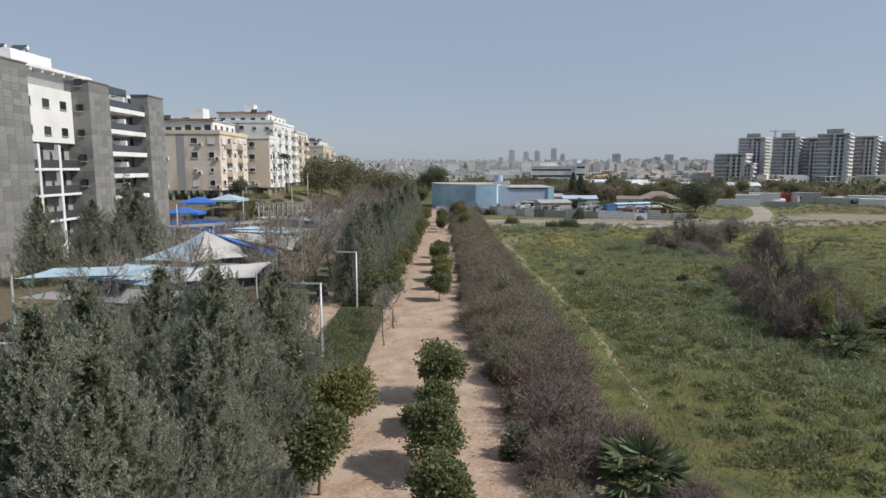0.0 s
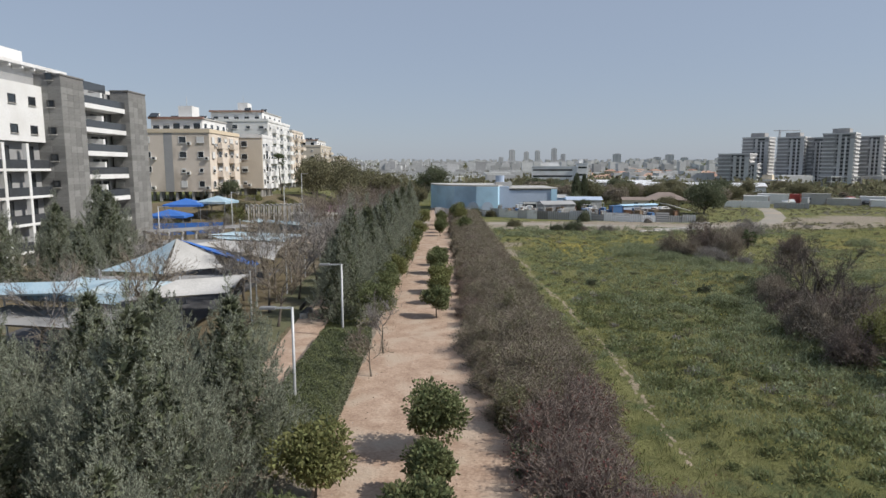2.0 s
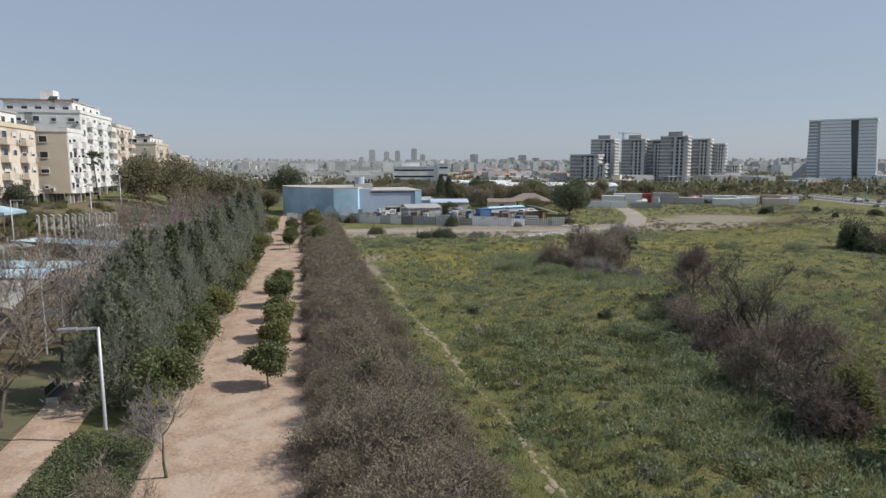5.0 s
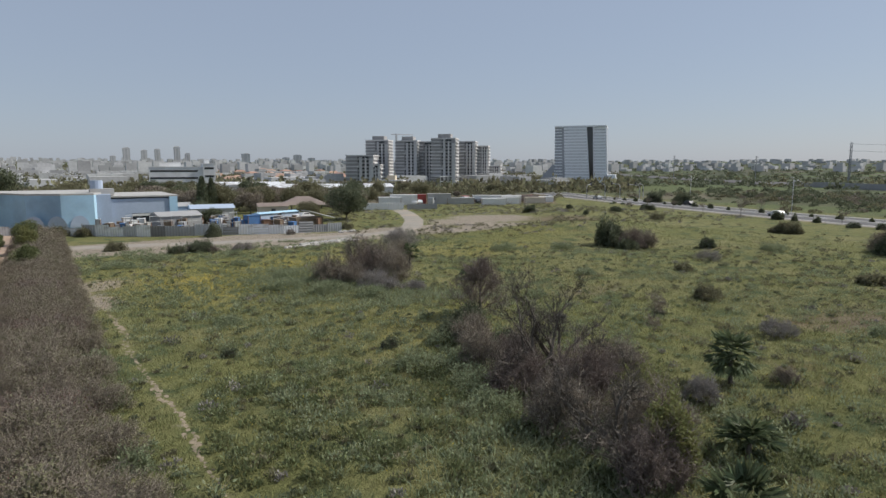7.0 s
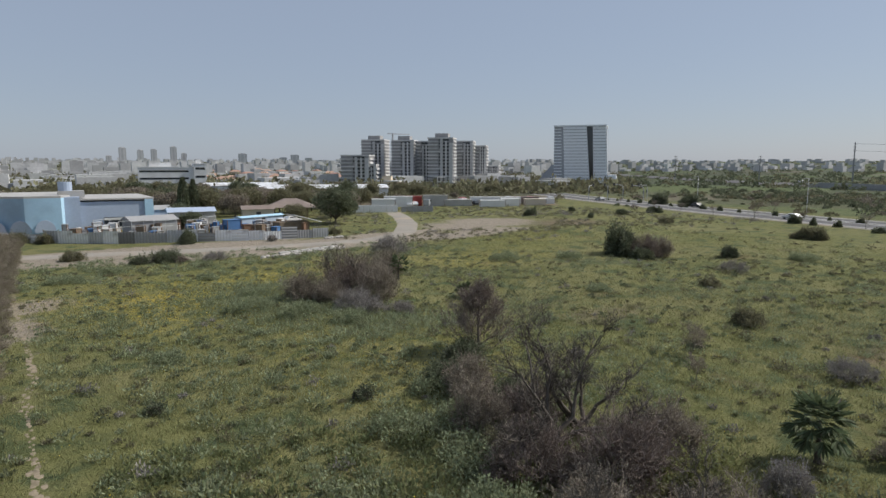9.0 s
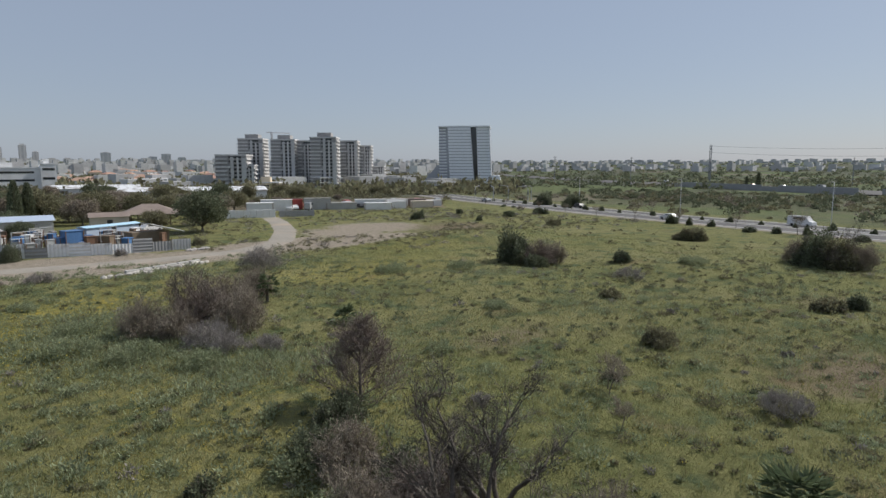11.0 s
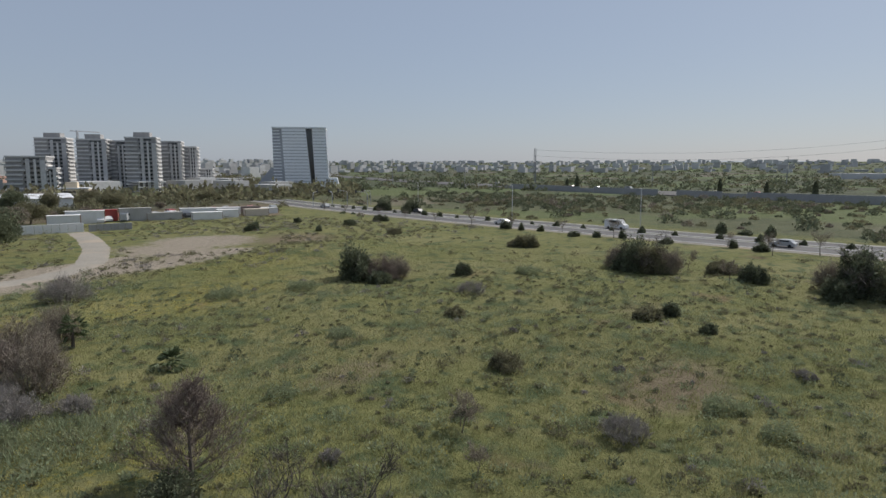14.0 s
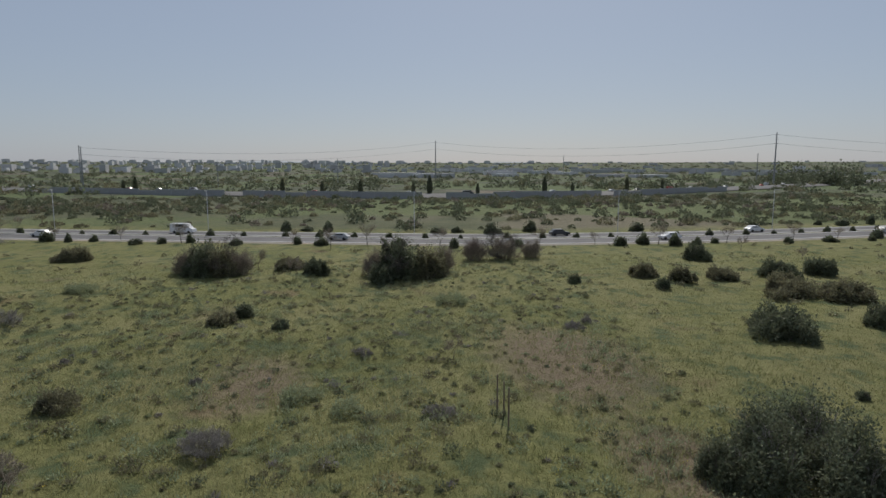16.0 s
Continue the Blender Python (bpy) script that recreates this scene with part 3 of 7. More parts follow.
def crown_shape(rng, rx, rz, z0, n, size, wid=0.55, lobes=9):
    """A full crown: a lumpy body and lobes round it, leafy to some depth, with gaps between the lobes."""
    bits = []
    for j in range(lobes + 1):
        if j == 0:
            c, r, m = np.zeros(3), 0.62, n // 4
        else:
            c = unit(rng.normal(size=(1, 3)))[0] * np.array([1, 1, 0.9]) * rng.uniform(0.45, 0.72)
            r, m = rng.uniform(0.28, 0.50), int(n * 0.75 / lobes)
        v = unit(rng.normal(size=(m, 3)))
        lump = 1 + 0.18 * np.sin(v[:, 0] * 7 + j) * np.sin(v[:, 1] * 8 + 2 * j) + 0.12 * np.sin(v[:, 2] * 13 + j)
        p = (c + v * (r * lump * (1 - 0.5 * rng.random(m) ** 2))[:, None]) * np.array([rx, rx, rz])
        p[:, 2] = np.maximum(p[:, 2] + z0, 0.05)
        L = rng.uniform(0.6, 1.4, m) * size
        bits.append(blades(rng, p, unit(v * 0.6 + rng.normal(size=(m, 3)) * 0.7 + np.array([0, 0, 0.2])), L, L * wid * 0.5))
    return np.concatenate(bits)


def dome_twigs(rng, rx, h, stems=26, levels=4, kids=(4, 4, 3), w=0.03, spread_=0.55, lift=0.12, fill=0.5):
    """A wide bare shrub: stems from a broad foot that branch into a haze of twigs, held in a dome."""
    ang = rng.uniform(0, 2 * np.pi, stems)
    rr = np.sqrt(rng.uniform(0, 1, stems))
    goal = np.stack([np.cos(ang) * rr * rx * 0.85, np.sin(ang) * rr * rx * 0.85, h * np.sqrt(np.clip(1.02 - rr ** 2, 0.06, 1)) * rng.uniform(0.6, 0.95, stems)], 1)
    base = np.stack([np.cos(ang) * rr * rx * 0.42, np.sin(ang) * rr * rx * 0.42, np.full(stems, -0.05)], 1)
    reach = np.linalg.norm(goal - base, axis=1) * fill
    Q, tips, d = grow(rng, base, goal - base, reach, np.full(stems, w), levels, kids, spread_, 0.60, lift)
    e = np.sqrt((Q[:, :, 0] / rx) ** 2 + (Q[:, :, 1] / rx) ** 2 + (np.maximum(Q[:, :, 2], 0) / h) ** 2).max(1)
    keep = (e < rng.uniform(0.72, 1.28, len(Q))) & (Q[:, :, 2].min(1) > -0.1)
    e2 = np.sqrt((tips[:, 0] / rx) ** 2 + (tips[:, 1] / rx) ** 2 + (np.maximum(tips[:, 2], 0) / h) ** 2)
    return Q[keep], tips[e2 < 1.0]


def make_conifer(seed, h, r, x, y, spires=13):
    rng = np.random.default_rng(seed)
    kit, crown, core = conifer(rng, h, r, spires)
    t = thing("conifer_tree", "grey-green feathery conifer tree beside the sandy path", "conifer", x, y, gz(x, y), group="conifer row")
    part("trunk", kit, M_BARK, t, smooth=True)
    part("crown", crown, M_CONIF, t)
    # dark leaf colour here stands in for shade deep in the crown
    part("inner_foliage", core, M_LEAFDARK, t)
    return t


def make_young(seed, x, y, h=3.0, yellow=False, group="young trees on the path"):
    rng = np.random.default_rng(seed)
    t = thing("young_tree", "small yellow-green leafy tree on sandy path" if yellow else "small dense green leafy tree on sandy path", "young tree", x, y, gz(x, y), group=group)
    kit, _ = trunk_kit(rng, h * 0.5, 0.06, 0.08)
    part("trunk", kit, M_BARK, t, smooth=True)
    P = crown_shape(rng, h * rng.uniform(0.40, 0.46), h * 0.38, h * 0.60, 6500, 0.155, 0.6, 11)
    part("crown", quads(P, "crown"), M_LEAFYEL if yellow else M_LEAF, t)
    return t


def make_bare_tree(seed, x, y, h, mat_=None, label="thin leafless tree with spreading twigs", stems=1, group="", r=None, kids=(6, 5, 4), spread_=0.55, name="bare_tree"):
    rng = np.random.default_rng(seed)
    t = thing(name, label, "bare tree", x, y, gz(x, y), group=group)
    kit, pts = trunk_kit(rng, h * 0.45, r or h * 0.017, 0.12)
    part("trunk", kit, M_BARK, t, smooth=True)
    n = 6
    top = np.array([pts[-1 - (i % 3)] for i in range(n)])
    ang = rng.uniform(0, 6.28, n)
    ways = np.stack([np.cos(ang), np.sin(ang), np.full(n, 1.0)], 1)
    Q, tips, d = grow(rng, top, ways, np.full(n, h * 0.30), np.full(n, h * 0.007), 4, kids, spread_, 0.62, 0.18)
    part("branchwork", quads(Q, "twigs"), mat_ or M_TWIGGREY, t)
    return t


def make_dead_tree(seed, x, y, w, h, label):
    """A low-forked dead tree: thick crooked limbs that end in a haze of twigs."""
    rng = np.random.default_rng(seed)
    t = thing("dead_tree", label, "dead tree", x, y, gz(x, y), group="dead trees")
    ends, ways = [], []
    for i in range(6):
        a = i * 1.05 + rng.uniform(-0.3, 0.3)
        lean = rng.uniform(0.45, 1.35)
        p, d = Vector((0, 0, -0.1)), Vector((math.cos(a) * lean, math.sin(a) * lean, 1)).normalized()
        pts = [p.copy()]
        for k in range(6):
            p = p + d * h * 0.13
            d = (d + Vector((rng.normal() * 0.36, rng.normal() * 0.36, rng.normal() * 0.2 + 0.06))).normalized()
            pts.append(p.copy())
            if k > 1:
                for _ in range(2):
                    ends.append(p[:])
                    ways.append((d + Vector((rng.normal() * 0.6, rng.normal() * 0.6, 0.25)))[:])
        part("limb", Kit().tube(pts, [0.15, 0.13, 0.105, 0.085, 0.066, 0.05, 0.032], 6), M_BARK, t, smooth=True)
    Q, tips, _ = grow(rng, np.array(ends), np.array(ways), np.full(len(ends), h * 0.17), np.full(len(ends), 0.026), 4, (4, 4, 3), 0.5, 0.66, 0.12, 0.2)
    part("branchwork", quads(Q), M_BARK, t)
    return t


def make_shrub(seed, x, y, w, h, style, label="", name="shrub", group="field shrubs", dense=1.0):
    """A shrub of the field, w wide and h high. style: twig, red, grey, green, dark, olive, yellow, soft."""
    rng = np.random.default_rng(seed)
    words = {"twig": "leafless brown twiggy shrub in the grass", "red": "leafless purplish brown thicket in the grass", "grey": "low grey twiggy shrub in the grass",
             "green": "low green leafy bush in the grass", "dark": "rounded dark green bush in the grass", "olive": "olive green bush in the grass",
             "yellow": "yellow-green leafy bush among dead twigs", "soft": "soft pale green clump of leafy weeds"}
    t = thing(name, label or words[style], "bush" if style in ("green", "dark", "olive", "yellow") else "shrub", x, y, gz(x, y), rng.uniform(0, 360), group)
    rx = w / 2
    if style in ("twig", "red", "grey"):
        Q, tips = dome_twigs(rng, rx * 1.05, h * 1.05, int(44 * dense), 4, (5, 5, 4), 0.02 if h < 2.5 else 0.035, 0.6, 0.12)
        part("branchwork", quads(Q, "twigs"), {"twig": M_TWIG, "red": M_TWIGRED, "grey": M_TWIGGREY}[style], t)
        n = int(250 * dense)
        if len(tips) > 20:
            b = tips[rng.integers(0, len(tips), n)] + rng.normal(size=(n, 3)) * 0.08
            b[:, 2] = np.maximum(b[:, 2], 0.05) * rng.uniform(0.2, 0.9, n)
            part("foliage", quads(blades(rng, b, unit(rng.normal(size=(n, 3))), rng.uniform(0.06, 0.16, n), 0.03)), M_LEAFDARK, t)
    elif style == "soft":
        n = int(1500 * dense * max(1, w * 0.6))
        bits = [heap(rng, rx * 0.8, h * 0.8, n // 2, 0.15, 0.4)]
        for j in range(6):
            a, q = rng.uniform(0, 6.283), rng.uniform(0.35, 0.8)
            hp = heap(rng, rx * rng.uniform(0.22, 0.4), h * rng.uniform(0.5, 1.0), n // 12, 0.15, 0.4)
            hp[:, :, 0] += math.cos(a) * rx * q
            hp[:, :, 1] += math.sin(a) * rx * q
            bits.append(hp)
        part("foliage", quads(np.concatenate(bits)), M_WEED, t)
    else:
        size = (0.13 if h < 3 else 0.16) * (1.9 if x > 60 else 1.0)
        n = int(np.clip(2600 * dense * rx * h, 900, 13000))
        bits = [heap(rng, rx * 0.66, h * 0.8, n // 2, size)]
        for j in range(9):
            a, q = rng.uniform(0, 6.283), rng.uniform(0.3, 0.85)
            hp = heap(rng, rx * rng.uniform(0.2, 0.45), h * rng.uniform(0.35, 1.1), n // 14, size)
            hp[:, :, 0] += math.cos(a) * rx * q
            hp[:, :, 1] += math.sin(a) * rx * q
            bits.append(hp)
        P = np.concatenate(bits)
        part("foliage", quads(P), {"green": M_LEAFOLIVE, "dark": M_LEAFDARK, "olive": M_LEAFOLIVE, "yellow": M_LEAFYEL}[style], t)
        Q, _ = dome_twigs(rng, rx * 1.1, h * 1.15, 22, 3, (4, 4), 0.03 if x < 60 else 0.045, 0.5)
        part("branchwork", quads(Q, "twigs"), M_TWIGGREY if h > 2.4 else M_BARK, t)
    return t


def make_fan_palm(seed, x, y, h, spread_r, trunk_h=0.5, label="bushy green fan palm in the field", fronds=34):
    rng = np.random.default_rng(seed)
    t = thing("fan_palm", label, "palm", x, y, gz(x, y), group="palms")
    kit, pts = trunk_kit(rng, trunk_h, 0.16 if trunk_h < 2 else 0.2, 0.04, 6, 8)
    part("trunk", kit, M_BARK, t, smooth=True)
    top = Vector(pts[-1])
    shared = []
    for i in range(fronds):
        a, el = rng.uniform(0, 6.28), rng.uniform(-0.95, 1.3)
        d = np.array([math.cos(a) * math.cos(el), math.sin(a) * math.cos(el), math.sin(el)])
        ln = spread_r * rng.uniform(0.45, 0.6)
        tip = np.array(top) + d * ln + np.array([0, 0, -0.1 * ln])
        side = unit(np.cross(d, [[0, 0, 1.0]]))[0]
        up = np.cross(side, d)
        k = 17
        th = np.linspace(-1.35, 1.35, k)
        ways = unit(np.cos(th)[:, None] * d + np.sin(th)[:, None] * side + up * 0.12 - np.array([0, 0, 0.4]) + rng.normal(size=(k, 3)) * 0.06)
        L = spread_r * rng.uniform(0.42, 0.55, k) * (0.65 + 0.35 * np.cos(th))
        P = blades(rng, np.repeat(tip[None], k, 0), ways, L, 0.048 * spread_r)
        P2 = rods(rng, np.array(top)[None], tip[None], np.array([[0.02]]), np.array([[0.012]]))
        part("frond", quads(np.concatenate([P, P2]), "frond"), M_PALM, t)
    return t


def make_round_tree(seed, x, y, h, r, style="olive", label="", group="background trees", per=130, clumps=46, size=0.30, trunk=0.35):
    """A broad leafy tree further off."""
    rng = np.random.default_rng(seed)
    t = thing("tree", label or "broad olive-green tree among low buildings", "tree", x, y, gz(x, y), group=group)
    kit, pts = trunk_kit(rng, h * trunk, 0.04 * h, 0.08)
    top = pts[-1]
    for i in range(5):
        a = i * 1.257 + rng.uniform(-0.3, 0.3)
        kit.tube([top, top + Vector((math.cos(a) * r * 0.35, math.sin(a) * r * 0.35, h * 0.2)), top + Vector((math.cos(a) * r * 0.7, math.sin(a) * r * 0.7, h * 0.38))], [0.02 * h, 0.014 * h, 0.005 * h], 5)
    part("trunk", kit, M_BARK, t, smooth=True)
    P = crown_shape(rng, r, h * (0.47 if trunk < 0.3 else 0.38), h * (0.52 if trunk < 0.3 else 0.62), int(clumps * per * 0.9), size * 1.1, 0.6, 14)
    part("crown", quads(P, "crown"), {"olive": M_LEAFOLIVE, "dark": M_LEAFDARK, "brown": M_TWIG, "pink": M_PINK, "yellow": M_LEAFYEL, "green": M_LEAF}[style], t)
    return t


def lay(proto, x, y, turn=0.0, s=1.0, sz=None):
    """A copy of a plant at another place, turned and scaled."""
    ob = copy_thing(proto, pose(x, y, gz(x, y), 0, 0, turn))
    ob.scale = (s, s, sz or s)
    return ob


rnd = random.Random(5)
# conifer row on the near side of the path
conifers = [make_conifer(11, 8.4, 3.9, -8.6, 22.5, 24), make_conifer(12, 8.2, 3.2, -7.3, 51.2, 17), make_conifer(13, 9.2, 3.2, -7.4, 56.0, 17)]
for i, (x, y, s) in enumerate([(-12.0, 17.5, 0.95), (-9.0, 15.2, 0.85), (-13.6, 23.0, 0.86), (-10.8, 28.4, 0.9), (-13.6, 29.0, 0.86), (-7.6, 27.6, 0.93), (-16.5, 27.5, 0.84), (-19.5, 24, 0.75), (-6.9, 17.6, 0.72), (-15.5, 14, 0.9), (-11.5, 12.0, 0.8), (-6.6, 61, 1.0), (-7.6, 65, 0.95), (-6.3, 69, 0.9), (-7.2, 73, 1.02), (-6.2, 78, 0.9),
                               (-7.0, 83, 1.05), (-6.0, 88, 0.9), (-6.8, 94, 1.05), (-6.2, 101, 1.0), (-7.0, 108, 1.05), (-6.0, 116, 1.0), (-6.4, 125, 1.05), (-6.8, 134, 1.0), (-9.0, 60, 0.8), (-9.6, 70, 0.85), (-9.4, 80, 0.9),
                               (-17.5, 19.0, 0.7), (-38, 66, 1.1), (-35.5, 62, 1.05), (-33, 66.5, 1.2), (-36, 70, 1.15), (-31, 58, 0.9), (-39, 59, 1.1)]):
    lay(conifers[0 if y < 36 else 1 + i % 2], x, y, rnd.uniform(0, 360), s * rnd.uniform(0.95, 1.05))

# young trees in the path
for i, y in enumerate([14.2, 17.8, 21.4, 25.0, 28.6, 51.3, 56.0, 60.6, 65.6, 70.8, 76.6, 108, 113.5, 119, 128, 137]):
    make_young(40 + i % 20, -0.25 + 0.1 * math.sin(i * 2.1), y, (2.7 if y > 30 else 2.9) * (1 + 0.13 * math.sin(i * 3.7)), i in (6, 7))
for i, (x, y, h, yel) in enumerate([(-4.3, 20.0, 3.2, False), (-4.1, 25.0, 3.1, True), (-4.6, 48.4, 3.6, False), (-4.7, 53.6, 3.4, False), (-4.6, 59, 3.2, False), (-4.5, 65, 3.3, True), (-4.4, 72, 3.2, False), (-4.2, 80, 3.2, True), (-4.0, 90, 3.4, False), (-3.9, 100, 3.4, True), (-3.6, 122, 4, True), (3.6, 110, 3.6, False), (3.4, 128, 4.2, True), (3.0, 140, 4.5, False)]):
    make_young(70 + i, x, y, h, yel, "young trees at the path edge")
for i, (x, y, h) in enumerate([(-3.75, 38.0, 3.2), (-3.5, 42.3, 4.0), (-11.7, 48.6, 6.5), (-12.4, 58, 6.5), (-14.5, 66, 7), (-12.2, 72, 7), (-14, 80, 7), (-16, 52, 5.5), (-20, 37, 5), (-24, 46, 5.5), (-19, 60, 6), (-12, 88, 7.5), (-15, 95, 8), (-11, 102, 8), (-28, 66, 6), (-27, 78, 6), (-48, 92, 5), (-41, 96, 5), (-10.5, 112, 8), (-15, 106, 8), (-13.5, 53, 7.5), (-17, 57.5, 7), (-20.5, 50, 6.5), (-15.5, 62, 7.5), (-18.5, 69, 7.5), (-13.2, 76, 8), (-21, 77, 7.5), (-17, 84, 8), (-23, 84, 7), (-25, 59, 6.5), (-19, 44, 6.5), (-23.5, 40.5, 6), (-28, 50, 6), (-11.6, 63, 7.5), (-31, 72, 6), (-29, 84, 6.5), (-38, 80, 5), (-43, 88, 5)]):
    make_bare_tree(100 + i, x, y, h, M_TWIGGREY if i % 2 else M_TWIG, "thin leafless tree standing in pale earth", group="bare trees")

# brown hedge between path and field
def hedge_shrub(seed, x, y, w, h, red):
    rng = np.random.default_rng(seed)
    t = thing("hedge_shrub", "tangled leafless reddish-brown hedge shrub" if red else "tangled leafless brown hedge shrub", "hedge shrub", x, y, gz(x, y), group="hedge row")
    Q, tips = dome_twigs(rng, w / 2, h, 60, 4, (6, 5, 4), 0.036, 0.66, 0.06, 0.5)
    part("branchwork", quads(Q, "twigs"), M_TWIGRED if red else M_TWIG, t)
    n = 900 if red else 3400
    heart = tips[rng.integers(0, len(tips), 46)]
    b = np.where(rng.random((n, 1)) < 0.5, tips[rng.integers(0, len(tips), n)], heart[rng.integers(0, 46, n)]) + rng.normal(size=(n, 3)) * 0.2
    b[:, 2] = np.maximum(b[:, 2], 0.05)
    part("foliage", quads(blades(rng, b, unit(rng.normal(size=(n, 3))), rng.uniform(0.06, 0.15, n), 0.034)), M_LEAFRED if red else M_LEAFOLIVE, t)
    return t


hedge_a = hedge_shrub(201, 4.9, 36.0, 7.4, 3.7, False)
hedge_b = hedge_shrub(202, 5.2, 29.5, 7.0, 3.4, True)
hedge_c = hedge_shrub(203, 4.6, 41.5, 7.6, 3.9, False)
for i in range(40):
    y = 44.5 + i * 2.8
    src = (hedge_a, hedge_c, hedge_a, hedge_c, hedge_a, hedge_b)[i % 6]
    w = 0.84 + 0.1 * math.sin(i * 1.9)
    lay(src, 4.9 + 0.4 * math.sin(i * 1.3) - 0.003 * i, y, rnd.uniform(0, 360), w, w * rnd.uniform(0.85, 1.05))
    lay((hedge_c, hedge_a, hedge_b)[i % 3], 2.9 + 0.35 * math.sin(i * 2.3), y + 1.3, rnd.uniform(0, 360), 0.58 + 0.08 * math.sin(i * 0.9), 0.72)
    if i % 2:
        lay((hedge_c, hedge_a)[i % 4 // 2], 6.9, y + 0.9, rnd.uniform(0, 360), 0.66, 0.62)
for x, y, s, src in [(4.4, 33, 0.8, hedge_a), (6.4, 32.5, 0.9, hedge_b), (5.0, 25.5, 1.0, hedge_b), (4.6, 21.5, 0.8, hedge_b), (6.8, 23, 0.75, hedge_b), (6.6, 38.5, 0.8, hedge_a), (3.6, 17.5, 0.6, hedge_a), (8.2, 18.5, 0.55, hedge_b), (6.2, 43, 0.8, hedge_c), (3.2, 39, 0.7, hedge_a), (2.7, 42.4, 0.75, hedge_c), (3.0, 35.6, 0.6, hedge_a), (3.3, 32.2, 0.5, hedge_c)]:
    lay(src, x, y, rnd.uniform(0, 360), s)
for i, (x, y, w, h, st) in enumerate([(3.3, 31.2, 1.9, 2.2, "olive"), (3.0, 22.8, 1.6, 1.7, "dark"), (3.4, 18.0, 1.8, 1.6, "green"), (4.6, 47.5, 1.6, 3.2, "olive"), (7.4, 45.5, 1.4, 1.3, "soft"), (7.8, 52, 1.6, 1.2, "soft"), (7.9, 60, 1.8, 1.2, "soft"), (7.7, 38, 1.2, 1.1, "soft"), (5.4, 16.2, 2.6, 1.9, "soft"), (7.6, 68, 1.6, 1.2, "soft"), (3.4, 27, 1.4, 1.6, "dark")]):
    make_shrub(230 + i, x, y, w, h, st, group="hedge undergrowth", label="leafy undergrowth clump at the foot of the hedge")

# clipped hedge beside the walkway
def clipped_hedge(x0, x1, y0, y1, h):
    rng = np.random.default_rng(9)
    t = thing("clipped_hedge", "low clipped dark green hedge beside the path", "hedge", (x0 + x1) / 2, (y0 + y1) / 2, 0)
    w, l = (x1 - x0) / 2, (y1 - y0) / 2
    body = Kit().soft_box(-w + 0.1, w - 0.1, -l + 0.1, l - 0.1, -0.02, h - 0.1, 0.15)
    part("core", body, M_LEAFDARK, t)
    n = 30000
    p = rng.uniform(-1, 1, (n, 3)) * np.array([w, l, 0])
    p[:, 2] = h + 0.05 * np.sin(p[:, 1] * 2) + rng.normal(size=n) * 0.04
    s = rng.random(n) < 0.3
    p[s, 0] = np.sign(p[s, 0]) * w
    p[s, 2] = rng.uniform(0, h, s.sum())
    way = unit(rng.normal(size=(n, 3)) + np.array([0, 0, 0.8]))
    part("foliage", quads(blades(rng, p, way, rng.uniform(0.06, 0.14, n), 0.03)), M_LEAFDARK, t)
    # a layer of lighter leaves over the hedge top
    m = 16000
    q = rng.uniform(-1, 1, (m, 3)) * np.array([w, l, 0])
    q[:, 2] = h + 0.06 + 0.05 * np.sin(q[:, 1] * 2) + 0.05 * np.sin(q[:, 0] * 5 + q[:, 1] * 3) + rng.normal(size=m) * 0.03
    part("top_foliage", quads(blades(rng, q, unit(rng.normal(size=(m, 3)) + np.array([0, 0, 0.8])), rng.uniform(0.05, 0.11, m), 0.026)), M_LEAF, t)


clipped_hedge(-7.7, -4.6, 28.0, 45.4, 0.8)

# ---- the field ----
def scatter(rng, n, x0, x1, y0, y1, keep):
    x, y = rng.uniform(x0, x1, n), rng.uniform(y0, y1, n)
    k = keep(x, y)
    return x[k], y[k]


def tufts(name, label, seed, x, y, k, h0, h1, wid, material, lean=0.45, r=0.16):
    rng = np.random.default_rng(seed)
    n = len(x)
    b = np.stack([x, y, hz(x, y) - 0.02], 1)
    b = (b[:, None] + rng.normal(size=(n, k, 3)) * np.array([r, r, 0])).reshape(-1, 3)
    way = unit(rng.normal(size=(n * k, 3)) * np.array([lean, lean, 0.1]) + np.array([0, 0, 1]))
    s = np.repeat(rng.uniform(0.6, 1.3, n), k)
    P = blades(rng, b, way, s * rng.uniform(h0, h1, n * k), wid)
    ob = part(name, quads(P, name), material)
    return tagged(ob, label, "grass", kind="stuff")


def off_dirt(x, y):
    bare = (seg_dist(x, y, DIRT_ROAD) > 3.2) & (seg_dist(x, y, TRAIL) > 0.32) & (np.hypot((x - 93) / 14, (y - 140) / 16) > 1)
    return bare & ~((np.abs(x + 1.2) < 3.4) | ((x < -4) & (x > -40) & (y > 20) & (y < 120)))


